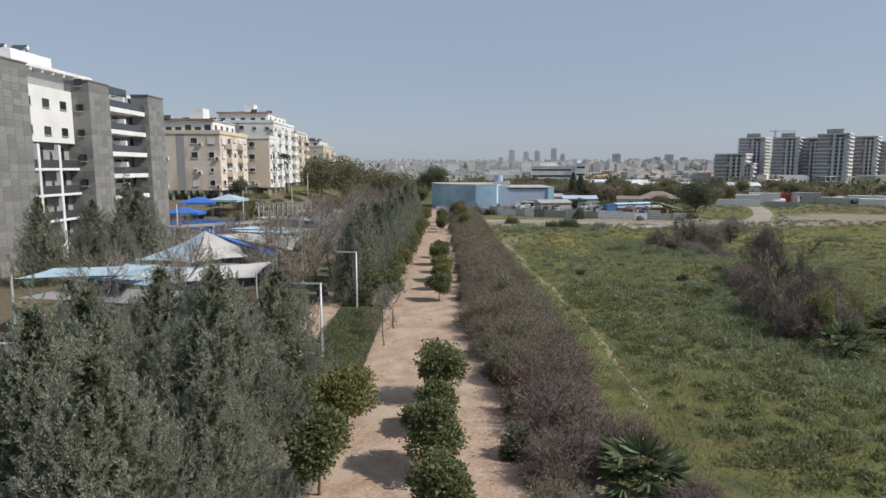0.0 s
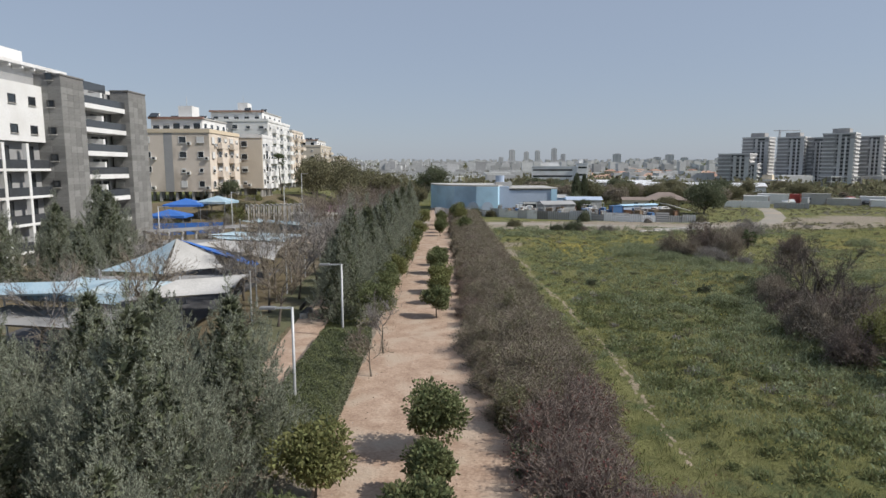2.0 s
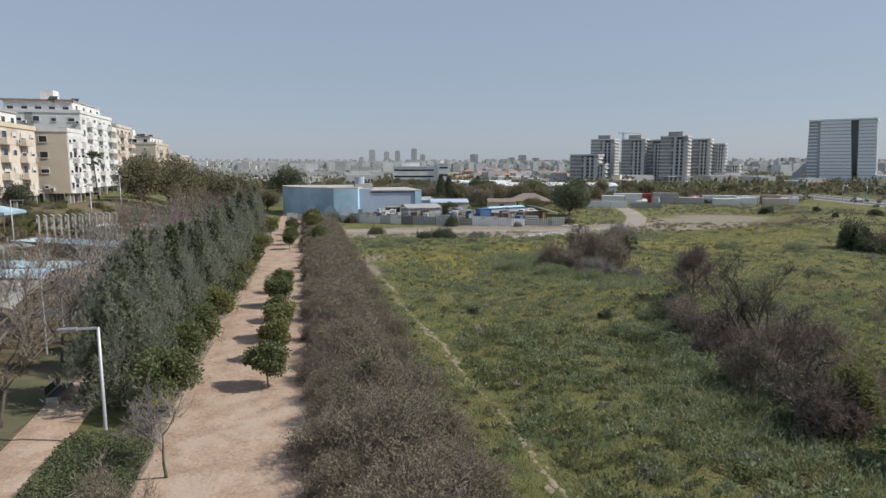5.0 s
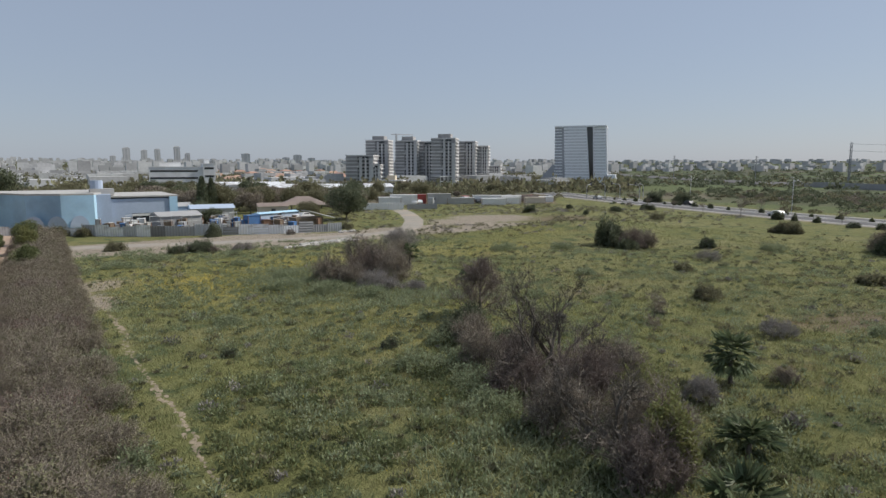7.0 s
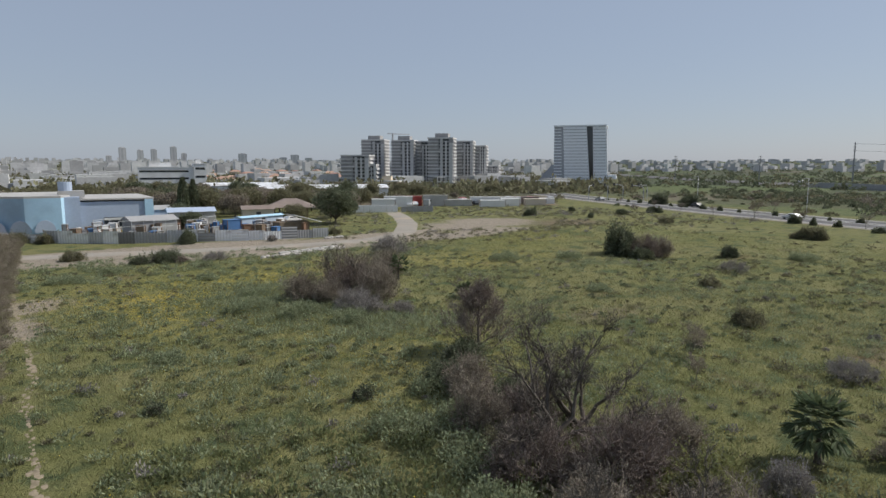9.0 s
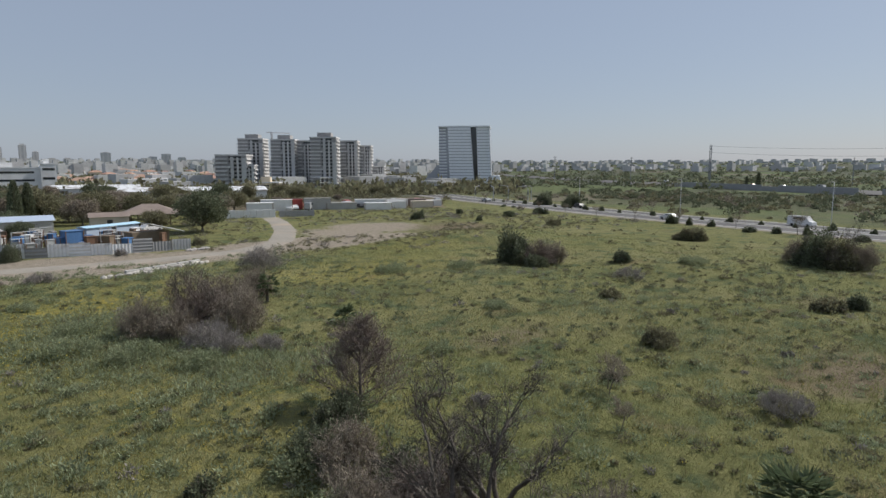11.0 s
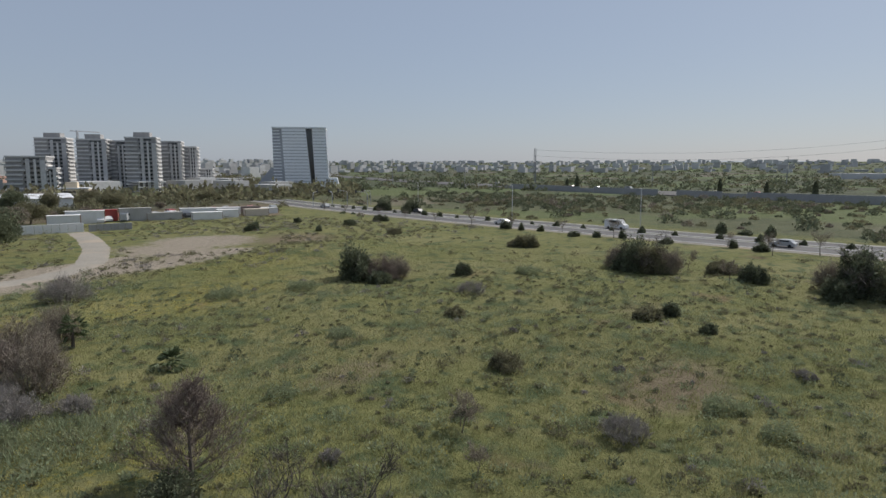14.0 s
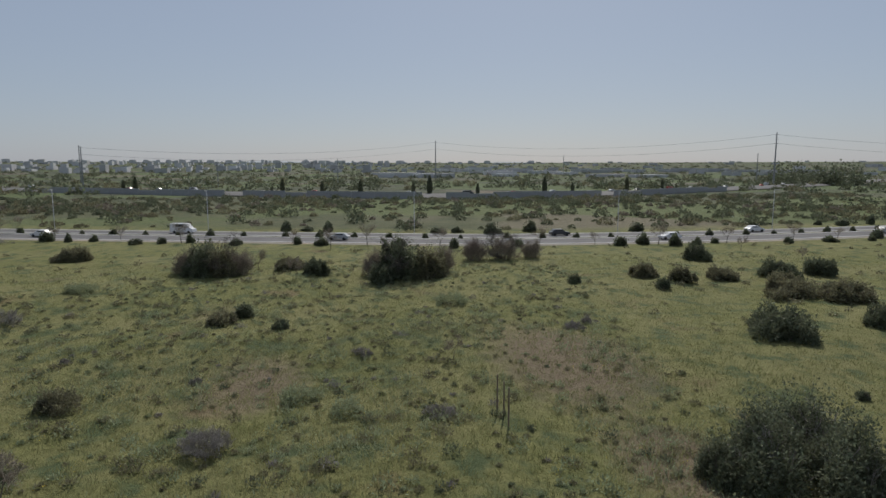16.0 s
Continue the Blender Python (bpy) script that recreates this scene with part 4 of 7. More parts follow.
def field_grass():
    rng = np.random.default_rng(31)
    near = lambda x, y: off_dirt(x, y) & (rng.random(len(x)) < np.clip(1.3 - np.hypot(x - 26, y - 40) / 62, 0.22, 1))
    x, y = scatter(rng, 110000, 7.0, 115, -40, 118, near)
    tufts("grass", "green meadow grass in uneven tufts", 32, x, y, 4, 0.16, 0.42, 0.022, M_GRASS)
    patch = lambda x, y: off_dirt(x, y) & (np.sin(x * 0.31 + 2 * np.sin(y * 0.13)) + np.sin(y * 0.37 + x * 0.11) + rng.normal(size=len(x)) * 0.6 > 0.8)
    x, y = scatter(rng, 26000, 10, 75, 18, 100, patch)
    tufts("tall_weeds", "taller blue-green weeds in patches", 33, x, y, 8, 0.16, 0.46, 0.017, M_WEED, 0.8)
    def thick(x, y):
        d = np.minimum.reduce([np.hypot((x - 29) / 7, (y - 88) / 9), np.hypot((x - 23) / 6, (y - 42) / 6), np.hypot((x - 24) / 4, (y - 33) / 7), np.hypot((x - 33) / 5, (y - 74) / 4)])
        return (d + rng.normal(size=len(x)) * 0.28 < 0.85) & off_dirt(x, y)
    x, y = scatter(rng, 30000, 12, 45, 24, 100, thick)
    tufts("thistle_weeds", "dense waist-high silvery green weeds", 34, x[:6000], y[:6000], 9, 0.2, 0.7, 0.022, M_WEED, 0.9, 0.25)
    blob = lambda x, y: rng.random(len(x)) < np.maximum(np.exp(-(((x - 22) / 9) ** 2 + ((y - 93) / 7) ** 2)), 0.04 * (x < 60)) * off_dirt(x, y)
    x, y = scatter(rng, 30000, 9, 100, 20, 112, blob)
    tufts("wildflowers", "yellow wildflowers scattered through the grass", 35, x, y, 3, 0.04, 0.09, 0.03, M_YELLOW, 1.0, 0.2).location.z = 0.38



def weed_clumps(name, label, seed, n, place, r0, r1, hh, material, leaves=80):
    """Low leafy heaps of weeds, too many to count."""
    rng = np.random.default_rng(seed)
    out = []
    while len(out) < n:
        x, y = place(rng)
        if not off_dirt(np.array([x]), np.array([y]))[0]:
            continue
        r = r0 + (r1 - r0) * rng.random() ** 2
        v = unit(rng.normal(size=(leaves, 3)))
        v[:, 2] = np.abs(v[:, 2])
        p = v * r * rng.uniform(0.2, 1.0, (leaves, 1)) * np.array([1, 1, hh]) + np.array([x, y, gz(x, y)])
        s = rng.uniform(0.08, 0.19, leaves) * (0.7 + 0.8 * r)
        out.append(blades(rng, p, unit(v * 0.5 + rng.normal(size=v.shape) * 0.5 + np.array([0, 0, 0.6])), s, s * 0.22))
    ob = part(name, quads(np.concatenate(out), name), material)
    return tagged(ob, label, "weeds", kind="stuff")


def near_field(r):
    a, d = r.uniform(-0.15, 1.75), 12 + 95 * r.random() ** 0.8
    return 8.5 + d * math.sin(a) * 0.95, 26 + d * math.cos(a) * 0.85


field_grass()
weed_clumps("weed_clumps", "rounded grey-green weed clumps across the field", 61, 1300, near_field, 0.2, 1.0, 0.65, M_WEED)
weed_clumps("weed_clumps", "small dark green weed clumps across the field", 62, 520, near_field, 0.15, 0.7, 0.8, M_LEAFDARK)
weed_clumps("weed_clumps", "dry olive weed clumps across the field", 63, 1500, near_field, 0.15, 0.7, 0.6, M_LEAFOLIVE)
weed_clumps("weed_clumps", "brownish dead stalks across the field", 64, 160, near_field, 0.2, 0.7, 0.8, M_TWIGGREY)
weed_clumps("weed_clumps", "rough olive weeds between the track and the lot", 65, 900, lambda r: (r.uniform(54, 150), r.uniform(112, 196)), 0.3, 1.4, 0.6, M_LEAFOLIVE)
weed_clumps("weed_clumps", "grey-brown dead weeds between the track and the lot", 66, 260, lambda r: (r.uniform(54, 150), r.uniform(108, 190)), 0.3, 1.5, 0.5, M_TWIGGREY)
weed_clumps("weed_clumps", "green weeds along the track below the fence", 67, 420, lambda r: (r.uniform(6, 62), r.uniform(104, 124)), 0.25, 1.0, 0.7, M_WEED)
weed_clumps("weed_clumps", "lush green weed clumps beside the trail", 68, 620, lambda r: (r.uniform(11, 32), r.uniform(14, 60)), 0.3, 1.2, 0.6, M_LEAF, 110)
weed_clumps("weed_clumps", "silvery green weed clumps beside the thickets", 69, 420, lambda r: (r.uniform(14, 34), r.uniform(16, 92)), 0.3, 1.1, 0.8, M_WEED, 110)
FIELD = [  # x, y, width, height, style
    (36.2, 82.6, 6.4, 4.4, "twig"), (30.6, 86.6, 5.0, 3.8, "twig"), (33.0, 80.6, 5.0, 2.8, "grey"), (35.6, 77.4, 4.0, 1.6, "grey"), (31.0, 76.6, 3.4, 1.2, "soft"), (28.6, 81.5, 4.0, 1.3, "soft"), (26.0, 86.0, 4.4, 1.3, "soft"), (27.6, 91.0, 4.6, 1.4, "soft"),
    (34.5, 86, 7.0, 5.2, "red"), (38.5, 89, 6.0, 4.6, "twig"), (32, 84, 4.0, 3.4, "twig"), (42.5, 92.5, 4.5, 4.2, "twig"), (51.7, 109, 7.5, 4.1, "grey"), (33.2, 78, 3.6, 1.9, "grey"),
    (28.9, 48.2, 6.4, 4.1, "red"), (31.9, 48.8, 5.4, 3.4, "twig"), (26.2, 50.6, 5.0, 3.4, "red"), (24.6, 45.2, 5.6, 3.8, "twig"), (27.4, 43.0, 5.8, 3.9, "twig"), (24.0, 40.2, 4.4, 3.4, "red"), (30.0, 55.0, 4.6, 3.0, "red"), (29.6, 59.4, 4.4, 3.0, "twig"), (30.4, 45.2, 3.4, 2.6, "yellow"), (32.8, 44.0, 2.7, 1.8, "grey"), (27.2, 56.4, 4.0, 1.3, "soft"), (25.4, 53.0, 4.0, 1.3, "soft"), (24.4, 57.5, 4.2, 1.1, "soft"), (23.0, 49.0, 4.0, 1.3, "soft"), (28.2, 60.6, 3.0, 1.2, "soft"), (26.6, 53.0, 2.4, 1.4, "green"), (27.6, 55.5, 4.0, 3.4, "twig"),
    (25.4, 40.6, 2.6, 3.6, "yellow"), (30.8, 57.6, 2.6, 1.6, "dark"), (29.5, 61.2, 3.0, 1.6, "dark"), (48.9, 48.7, 3.9, 1.8, "grey"), (55.8, 59.0, 2.8, 1.6, "green"), (79.3, 74.3, 5.1, 1.9, "grey"), (87.9, 80.2, 2.9, 1.5, "dark"), (92.4, 72.6, 4.2, 1.2, "soft"),
    (80.8, 88.5, 6.0, 5.0, "red"), (79.6, 91.2, 5.4, 4.7, "dark"), (84.0, 88.0, 4.6, 3.6, "twig"), (78.6, 87.0, 3.2, 1.8, "dark"), (105.3, 62, 6.5, 5.0, "dark"), (103.8, 59.2, 5.0, 3.6, "olive"), (107.5, 59.0, 4.6, 2.6, "dark"), (104.5, 57.5, 6.0, 4.6, "twig"), (107, 65.0, 5.0, 4.6, "twig"), (120.4, 85.1, 4.8, 2.1, "green"), (112.3, 147.7, 3.7, 2.0, "dark"),
    (185, 165.7, 6.1, 4.2, "dark"), (185.4, 154, 6.2, 4.4, "dark"), (150, 141, 4.6, 2.0, "dark"), (132.3, 136.2, 3.6, 1.5, "dark"), (117, 132.5, 1.5, 1.2, "dark"), (126, 118.5, 4.4, 1.3, "olive"), (135.5, 156.7, 2.1, 1.5, "dark"),
    (42.6, 21.8, 5.6, 4.2, "dark"), (40.4, 19.0, 5.2, 4.0, "dark"), (44.4, 18.4, 5.0, 3.8, "dark"), (42.8, 23.6, 3.2, 2.4, "dark"), (65.2, 4.7, 6.0, 2.7, "dark"), (80.3, -8.1, 6.5, 2.3, "olive"), (76.8, -11.6, 6.5, 2.4, "olive"), (92.3, -15.5, 5.3, 2.3, "dark"), (93.6, -22.5, 4.7, 2.4, "dark"), (87, -12, 4.5, 2.0, "olive"),
    (108.4, -13, 4.6, 2.8, "dark"), (93.4, -7.6, 4.6, 1.7, "olive"), (92.8, 3.6, 4.0, 2.0, "olive"), (91.0, -0.6, 3.6, 2.0, "olive"), (86.3, 4.2, 1.7, 1.5, "dark"), (91.3, 13.7, 1.9, 1.1, "dark"), (52.0, 36.2, 3.0, 0.8, "grey"), (55.9, 44.6, 3.2, 1.3, "soft"), (52.6, 41.5, 2.5, 1.3, "soft"),
    (77.8, 52, 2.0, 1.4, "dark"), (75.8, 53.5, 3.4, 1.1, "olive"), (73, 47.8, 1.5, 1.0, "dark"), (81.7, 30.9, 3.8, 1.5, "soft"), (100.8, 46.6, 3.4, 2.2, "dark"), (98.4, 35.4, 5.6, 5.2, "dark"), (97.6, 31.6, 5.2, 4.0, "olive"), (96.4, 37.6, 4.0, 2.4, "dark"), (101, 38.5, 5.5, 5.0, "twig"), (100.5, 29.5, 5.5, 5.2, "twig"), (113.8, 17.7, 7.5, 5.0, "twig"), (114.5, 12.8, 5.0, 4.0, "twig"), (113, 22.5, 5.5, 5.2, "red"),
    (64.3, 40.7, 2.4, 1.0, "grey"), (70.4, 21.3, 2.8, 1.0, "grey"), (72.5, 19.2, 1.6, 1.2, "grey"), (51.5, 8.5, 1.1, 0.7, "dark"), (120.6, 85.7, 5.0, 2.0, "green"), (106, 50.9, 5.6, 2.0, "green"), (66.5, -6.8, 3.1, 2.1, "dark"), (38.6, 60.2, 1.6, 0.9, "grey"), (24.5, 62.0, 1.4, 0.9, "dark"), (44, 69, 2.4, 0.9, "soft"), (57, 75, 3.0, 0.8, "soft"), (64, 62, 1.2, 0.7, "grey"), (47, 57.5, 1.4, 0.8, "dark"), (21, 118, 3.0, 1.4, "dark"), (25.5, 117.5, 3.4, 1.2, "red"), (15, 66, 1.0, 0.7, "dark"), (60, 52, 1.3, 0.6, "grey"), (68, 70, 2.6, 0.9, "olive"), (34, 40, 1.5, 0.9, "grey"),
    (38.5, 42.8, 2.2, 1.5, "twig"), (19, 53, 1.8, 0.8, "soft"), (17, 74, 2.6, 0.9, "soft"), (26, 104, 3.0, 0.9, "soft"), (13, 108, 4.0, 0.9, "soft"), (63, 97, 5.0, 1.5, "soft"), (70, 92, 4.0, 1.2, "soft"),
]
for i, (x, y, w, h, st) in enumerate(FIELD):
    make_shrub(300 + i, x, y, w, h, st, dense=1.3 if h > 3 else 0.9 if w > 2.5 else 0.5)
# dead trees
make_dead_tree(401, 29.0, 52.3, 6.0, 6.4, "dead crooked grey tree with bare forked branches")
make_dead_tree(402, 31.6, 53.4, 5.0, 4.6, "dead crooked tree with bare twigs")
make_dead_tree(404, 34.6, 86.4, 6.0, 5.0, "dead crooked tree in a brown thicket")
make_dead_tree(407, 104.8, 60, 7, 6.6, "half-bare tree in a roadside thicket")
make_dead_tree(408, 99.2, 35, 7, 6.2, "half-bare tree in a roadside thicket")
make_dead_tree(409, 113.6, 18.4, 7, 5.4, "half-bare tree in a roadside thicket")
make_dead_tree(405, 25.0, 43.0, 5.0, 4.4, "dead crooked tree over a brown thicket")
def make_cone_tree(seed, x, y, w, h):
    """A leafless tree whose fine branches taper to a pointed top."""
    rng = np.random.default_rng(seed)
    t = thing("dead_tree", "cone-shaped leafless purplish brown tree", "dead tree", x, y, gz(x, y), group="dead trees")
    kit, pts = trunk_kit(rng, h * 0.85, 0.11, 0.05, 8)
    part("trunk", kit, M_BARK, t, smooth=True)
    n = 70
    u = rng.uniform(0.06, 0.98, n) ** 1.2
    ang = rng.uniform(0, 6.283, n)
    idx = np.clip((u * (len(pts) - 1)).astype(int), 0, len(pts) - 1)
    base = np.array([tuple(pts[i]) for i in idx])
    ways = np.stack([np.cos(ang), np.sin(ang), 0.55 + 1.1 * u], 1)
    Q, tips, d = grow(rng, base, ways, (w * 0.40) * (1.05 - 0.75 * u), np.full(n, 0.026), 4, (5, 5, 3), 0.42, 0.6, 0.2, 0.15)
    part("branchwork", quads(Q, "twigs"), M_TWIGRED, t)


make_cone_tree(403, 33.7, 64.0, 5.0, 5.2)
make_shrub(411, 31.6, 62.8, 3.2, 1.6, "dark", "dark green bush at the foot of a bare tree")
for i, (x, y, h) in enumerate([(44.9, 56.4, 2.6), (45.6, 56.9, 2.0), (62.0, 33.8, 2.0), (41, 53.5, 1.8), (130.5, 46, 4.4), (107.2, -30.5, 2.6), (118.2, -26.9, 3.0), (98, 49, 3.2), (109, 55.5, 3.4)]):
    make_bare_tree(410 + i, x, y, h, M_TWIG, "small leafless sapling in the grass", group="saplings", name="sapling")
# palms
make_fan_palm(501, 36.4, 44.7, 3.4, 1.5, 1.8, fronds=38)
make_fan_palm(502, 43.9, 80.2, 1.9, 1.4, 0.5)
make_fan_palm(503, 42.2, 89.6, 2.8, 1.2, 1.6)
make_fan_palm(504, 24.9, 37.2, 2.3, 1.7, 0.7)
make_fan_palm(505, 6.9, 20.2, 2.4, 1.9, 0.6)
make_fan_palm(506, 29.5, 39.6, 2.4, 1.5, 0.8)
# posts in the grass
for x, y, h in ((52.6, 32.5, 2.3), (51.7, 32.3, 2.1), (50.1, 32.4, 2.3)):
    k = Kit().tube([(x, y, gz(x, y) - 0.2), (x + 0.02, y, gz(x, y) + h)], [0.055, 0.045], 8)
    tagged(part("post", k, M_WOOD), "thin dark wooden post standing in grass", "post", "posts in the grass")

# ---- buildings ----
def obox(kit, c, u, n, w, h, d):
    """A box of width w along u, height h, and depth d outward along n from the point c at its foot's middle."""
    u, n, c = Vector(u), Vector(n), Vector(c)
    z = Vector((0, 0, 1))
    a = [c + u * (sx * w / 2) + n * (d * sy) + z * (h * sz) for sz in (0, 1) for sx, sy in ((-1, 0), (1, 0), (1, 1), (-1, 1))]
    return kit.add(a, [(0, 3, 2, 1), (4, 5, 6, 7), (0, 1, 5, 4), (1, 2, 6, 5), (2, 3, 7, 6), (3, 0, 4, 7)])


EAST, SOUTH = ((0, 1, 0), (1, 0, 0)), ((1, 0, 0), (0, -1, 0))  # wall direction and outward normal


def window(parent, c, face, w, h, shutter=0.0, frame_mat=None, sill=True):
    """A window whose frame stands proud of the wall, with its pane, sill and half-drawn shutter."""
    u, n = face
    f = Kit()
    t = 0.08
    C = Vector(c)
    U = Vector(u)
    obox(f, C - U * (w / 2), u, n, t, h, 0.07)
    obox(f, C + U * (w / 2), u, n, t, h, 0.07)
    obox(f, C + Vector((0, 0, h - t)), u, n, w, t, 0.068)
    obox(f, C, u, n, w, t, 0.068)
    ob = part("window", f, frame_mat or M_WHITE, parent)
    part("pane", obox(Kit(), C + Vector((0, 0, t)), u, n, w - t, h - 2 * t, 0.03), M_WIN, ob)
    if shutter:
        part("shutter", obox(Kit(), C + Vector((0, 0, h * (1 - shutter))), u, n, w - t, h * shutter - t, 0.05), M_SHUT, ob)
    if sill:
        part("sill", obox(Kit(), C - Vector((0, 0, 0.1)), u, n, w + 0.2, 0.1, 0.14), M_CONC, ob)
    return ob


def balcony(parent, c, face, w, d, solid, mat_, rail_mat=None, slab_h=0.25, rail_h=1.0):
    u, n = face
    ob = part("balcony", obox(Kit(), c, u, n, w, slab_h, d), mat_, parent)
    C, U, Nn = Vector(c), Vector(u), Vector(n)
    k = Kit()
    obox(k, C + Nn * (d - 0.1) + Vector((0, 0, slab_h)), u, n, w, rail_h, 0.09)
    for s in (-1, 1):
        obox(k, C + U * (s * (w / 2 - 0.05)) + Vector((0, 0, slab_h)), u, n, 0.09, rail_h, d - 0.1)
    part("parapet" if solid else "railing", k, mat_ if solid else rail_mat or M_RAILGLASS, ob)
    return ob


def ac_unit(parent, c, face):
    u, n = face
    ob = part("air_conditioner", obox(Kit(), c, u, n, 0.9, 0.65, 0.38), M_SHUT, parent)
    part("grille", obox(Kit(), Vector(c) + Vector((0, 0, 0.1)) + Vector(n) * 0.38, u, n, 0.5, 0.45, 0.02), M_FRAME, ob)


def boiler(parent, x, y, z):
    k = Kit().tube([(x - 0.7, y, z + 0.75), (x + 0.7, y, z + 0.75)], [0.3, 0.3], 10)
    ob = part("water_tank", k, M_WHITE, parent)
    part("stand", Kit().box(x - 0.6, x - 0.5, y - 0.2, y + 0.2, z, z + 0.5).box(x + 0.5, x + 0.6, y - 0.2, y + 0.2, z, z + 0.5), M_DARKPOLE, ob)
    part("collector", Kit().add([(x - 0.9, y - 1.7, z + 0.15), (x + 0.9, y - 1.7, z + 0.15), (x + 0.9, y - 0.4, z + 1.0), (x - 0.9, y - 0.4, z + 1.0), (x - 0.9, y - 1.65, z + 0.05), (x + 0.9, y - 1.65, z + 0.05), (x + 0.9, y - 0.35, z + 0.9), (x - 0.9, y - 0.35, z + 0.9)], [(0, 1, 2, 3), (7, 6, 5, 4), (0, 4, 5, 1), (2, 6, 7, 3), (0, 3, 7, 4), (1, 5, 6, 2)]), M_WIN, ob)


def apartment(label, x0, x1, y0, y1, z0, floors, wall, seed, fh=3.1, pilotis=2.6, trim=None, penthouse=True, recess=True, east_mat=None, cols_s=4, cols_e=5):
    """An old apartment house on columns, with windows to the south, balconies to the east and a cluttered roof."""
    rng = random.Random(seed)
    b = thing("apartment_building", label, "apartment building", kind="")
    top = z0 + pilotis + floors * fh
    for x in np.linspace(x0 + 0.6, x1 - 0.6, 5):
        for y in np.linspace(y0 + 0.6, y1 - 0.6, 5):
            part("column", Kit().box(x - 0.25, x + 0.25, y - 0.25, y + 0.25, z0 - 1.0, z0 + pilotis), M_CONC, b)
    part("wall", Kit().box(x0, x1, y0, y1, z0 + pilotis, top), wall, b)
    if east_mat:
        part("facade", Kit().box(x1, x1 + 0.12, y0 + 0.3, y1 - 0.3, z0 + pilotis, top), east_mat, b)
    part("parapet", Kit().box(x0 - 0.15, x1 + 0.2, y0 - 0.15, y0 + 0.15, top, top + 0.8).box(x0 - 0.15, x1 + 0.2, y1 - 0.15, y1 + 0.15, top, top + 0.8)
         .box(x1 - 0.1, x1 + 0.2, y0 + 0.15, y1 - 0.15, top, top + 0.8).box(x0 - 0.15, x0 + 0.15, y0 + 0.15, y1 - 0.15, top, top + 0.8), trim or wall, b)
    w = x1 - x0
    if recess:
        rx = x0 + w * 0.42
        # flat grey strip whose darker tone paints the shade of a stair recess
        part("stairwell_shade", Kit().box(rx - 0.9, rx + 0.9, y0 - 0.02, y0 + 0.5, z0 + pilotis, top + 0.3), M_GREYWALL, b)
    for f in range(floors):
        z = z0 + pilotis + f * fh
        for i in range(cols_s):
            x = x0 + w * (i + 0.5) / cols_s
            if recess and abs(x - (x0 + w * 0.42)) < 1.4:
                continue
            ww = rng.choice((0.8, 1.2, 1.5))
            window(b, (x, y0, z + 0.95), SOUTH, ww, 1.35 if ww > 1 else 0.9, rng.choice((0, 0, 0.4, 0.95)))
            if rng.random() < 0.45:
                ac_unit(b, (x + ww * 0.5 + 0.65, y0, z + 0.5), SOUTH)
        for i in range(cols_e):
            y = y0 + (y1 - y0) * (i + 0.5) / cols_e
            if i % 2:
                balcony(b, (x1 + 0.12, y, z - 0.1), EAST, (y1 - y0) / cols_e * 0.92, 1.15, True, east_mat or wall)
                window(b, (x1 + 0.12, y, z + 0.3), EAST, 1.9, 2.1, rng.choice((0, 0.5, 0.3)), sill=False)
            else:
                window(b, (x1 + 0.12, y, z + 0.9), EAST, 1.4, 1.35, rng.choice((0, 0.5, 0.95)))
                if rng.random() < 0.6:
                    ac_unit(b, (x1 + 0.12, y + 1.2, z + 0.3), EAST)
    if penthouse:
        px0, px1, py0, py1 = x0 + 2.0, x1 - 2.2, y0 + 2.2, y1 - 2.0
        p = part("penthouse", Kit().box(px0, px1, py0, py1, top, top + 3.0), M_WHITE, b)
        for i in range(5):
            window(p, (px0 + (px1 - px0) * (i + 0.5) / 5, py0, top + 0.8), SOUTH, 1.5, 1.4, rng.choice((0, 0.4)), sill=False)
        for i in range(4):
            window(p, (px1, py0 + (py1 - py0) * (i + 0.5) / 4, top + 0.8), EAST, 1.5, 1.4, 0, sill=False)
        part("roof_edge", Kit().box(px0 - 0.4, px1 + 0.4, py0 - 0.5, py0 + 0.4, top + 3.0, top + 3.45), M_TILE, b)
        part("roof_slab", Kit().box(px0 - 0.2, px1 + 0.2, py0 + 0.4, py1 + 0.2, top + 3.0, top + 3.3), M_CONC, b)
        sx = x0 + w * 0.55
        part("stair_tower", Kit().box(sx - 1.5, sx + 1.5, y0 + 5, y0 + 9, top + 3.3, top + 6.0), M_WHITE, b)
        part("mast", Kit().tube([(sx, y0 + 6, top + 6), (sx, y0 + 6, top + 8.2)], [0.05, 0.04], 5), M_METAL, b)
        zt = top + 3.3
    else:
        zt = top
    for i in range(6):
        boiler(b, rng.uniform(x0 + 2.5, x1 - 2.5), rng.uniform(y0 + 2.5, y1 - 2), zt if penthouse else top)
    for i in range(4):
        boiler(b, x1 - 1.2, y0 + 2.5 + i * (y1 - y0 - 4) / 4, top)
    return b


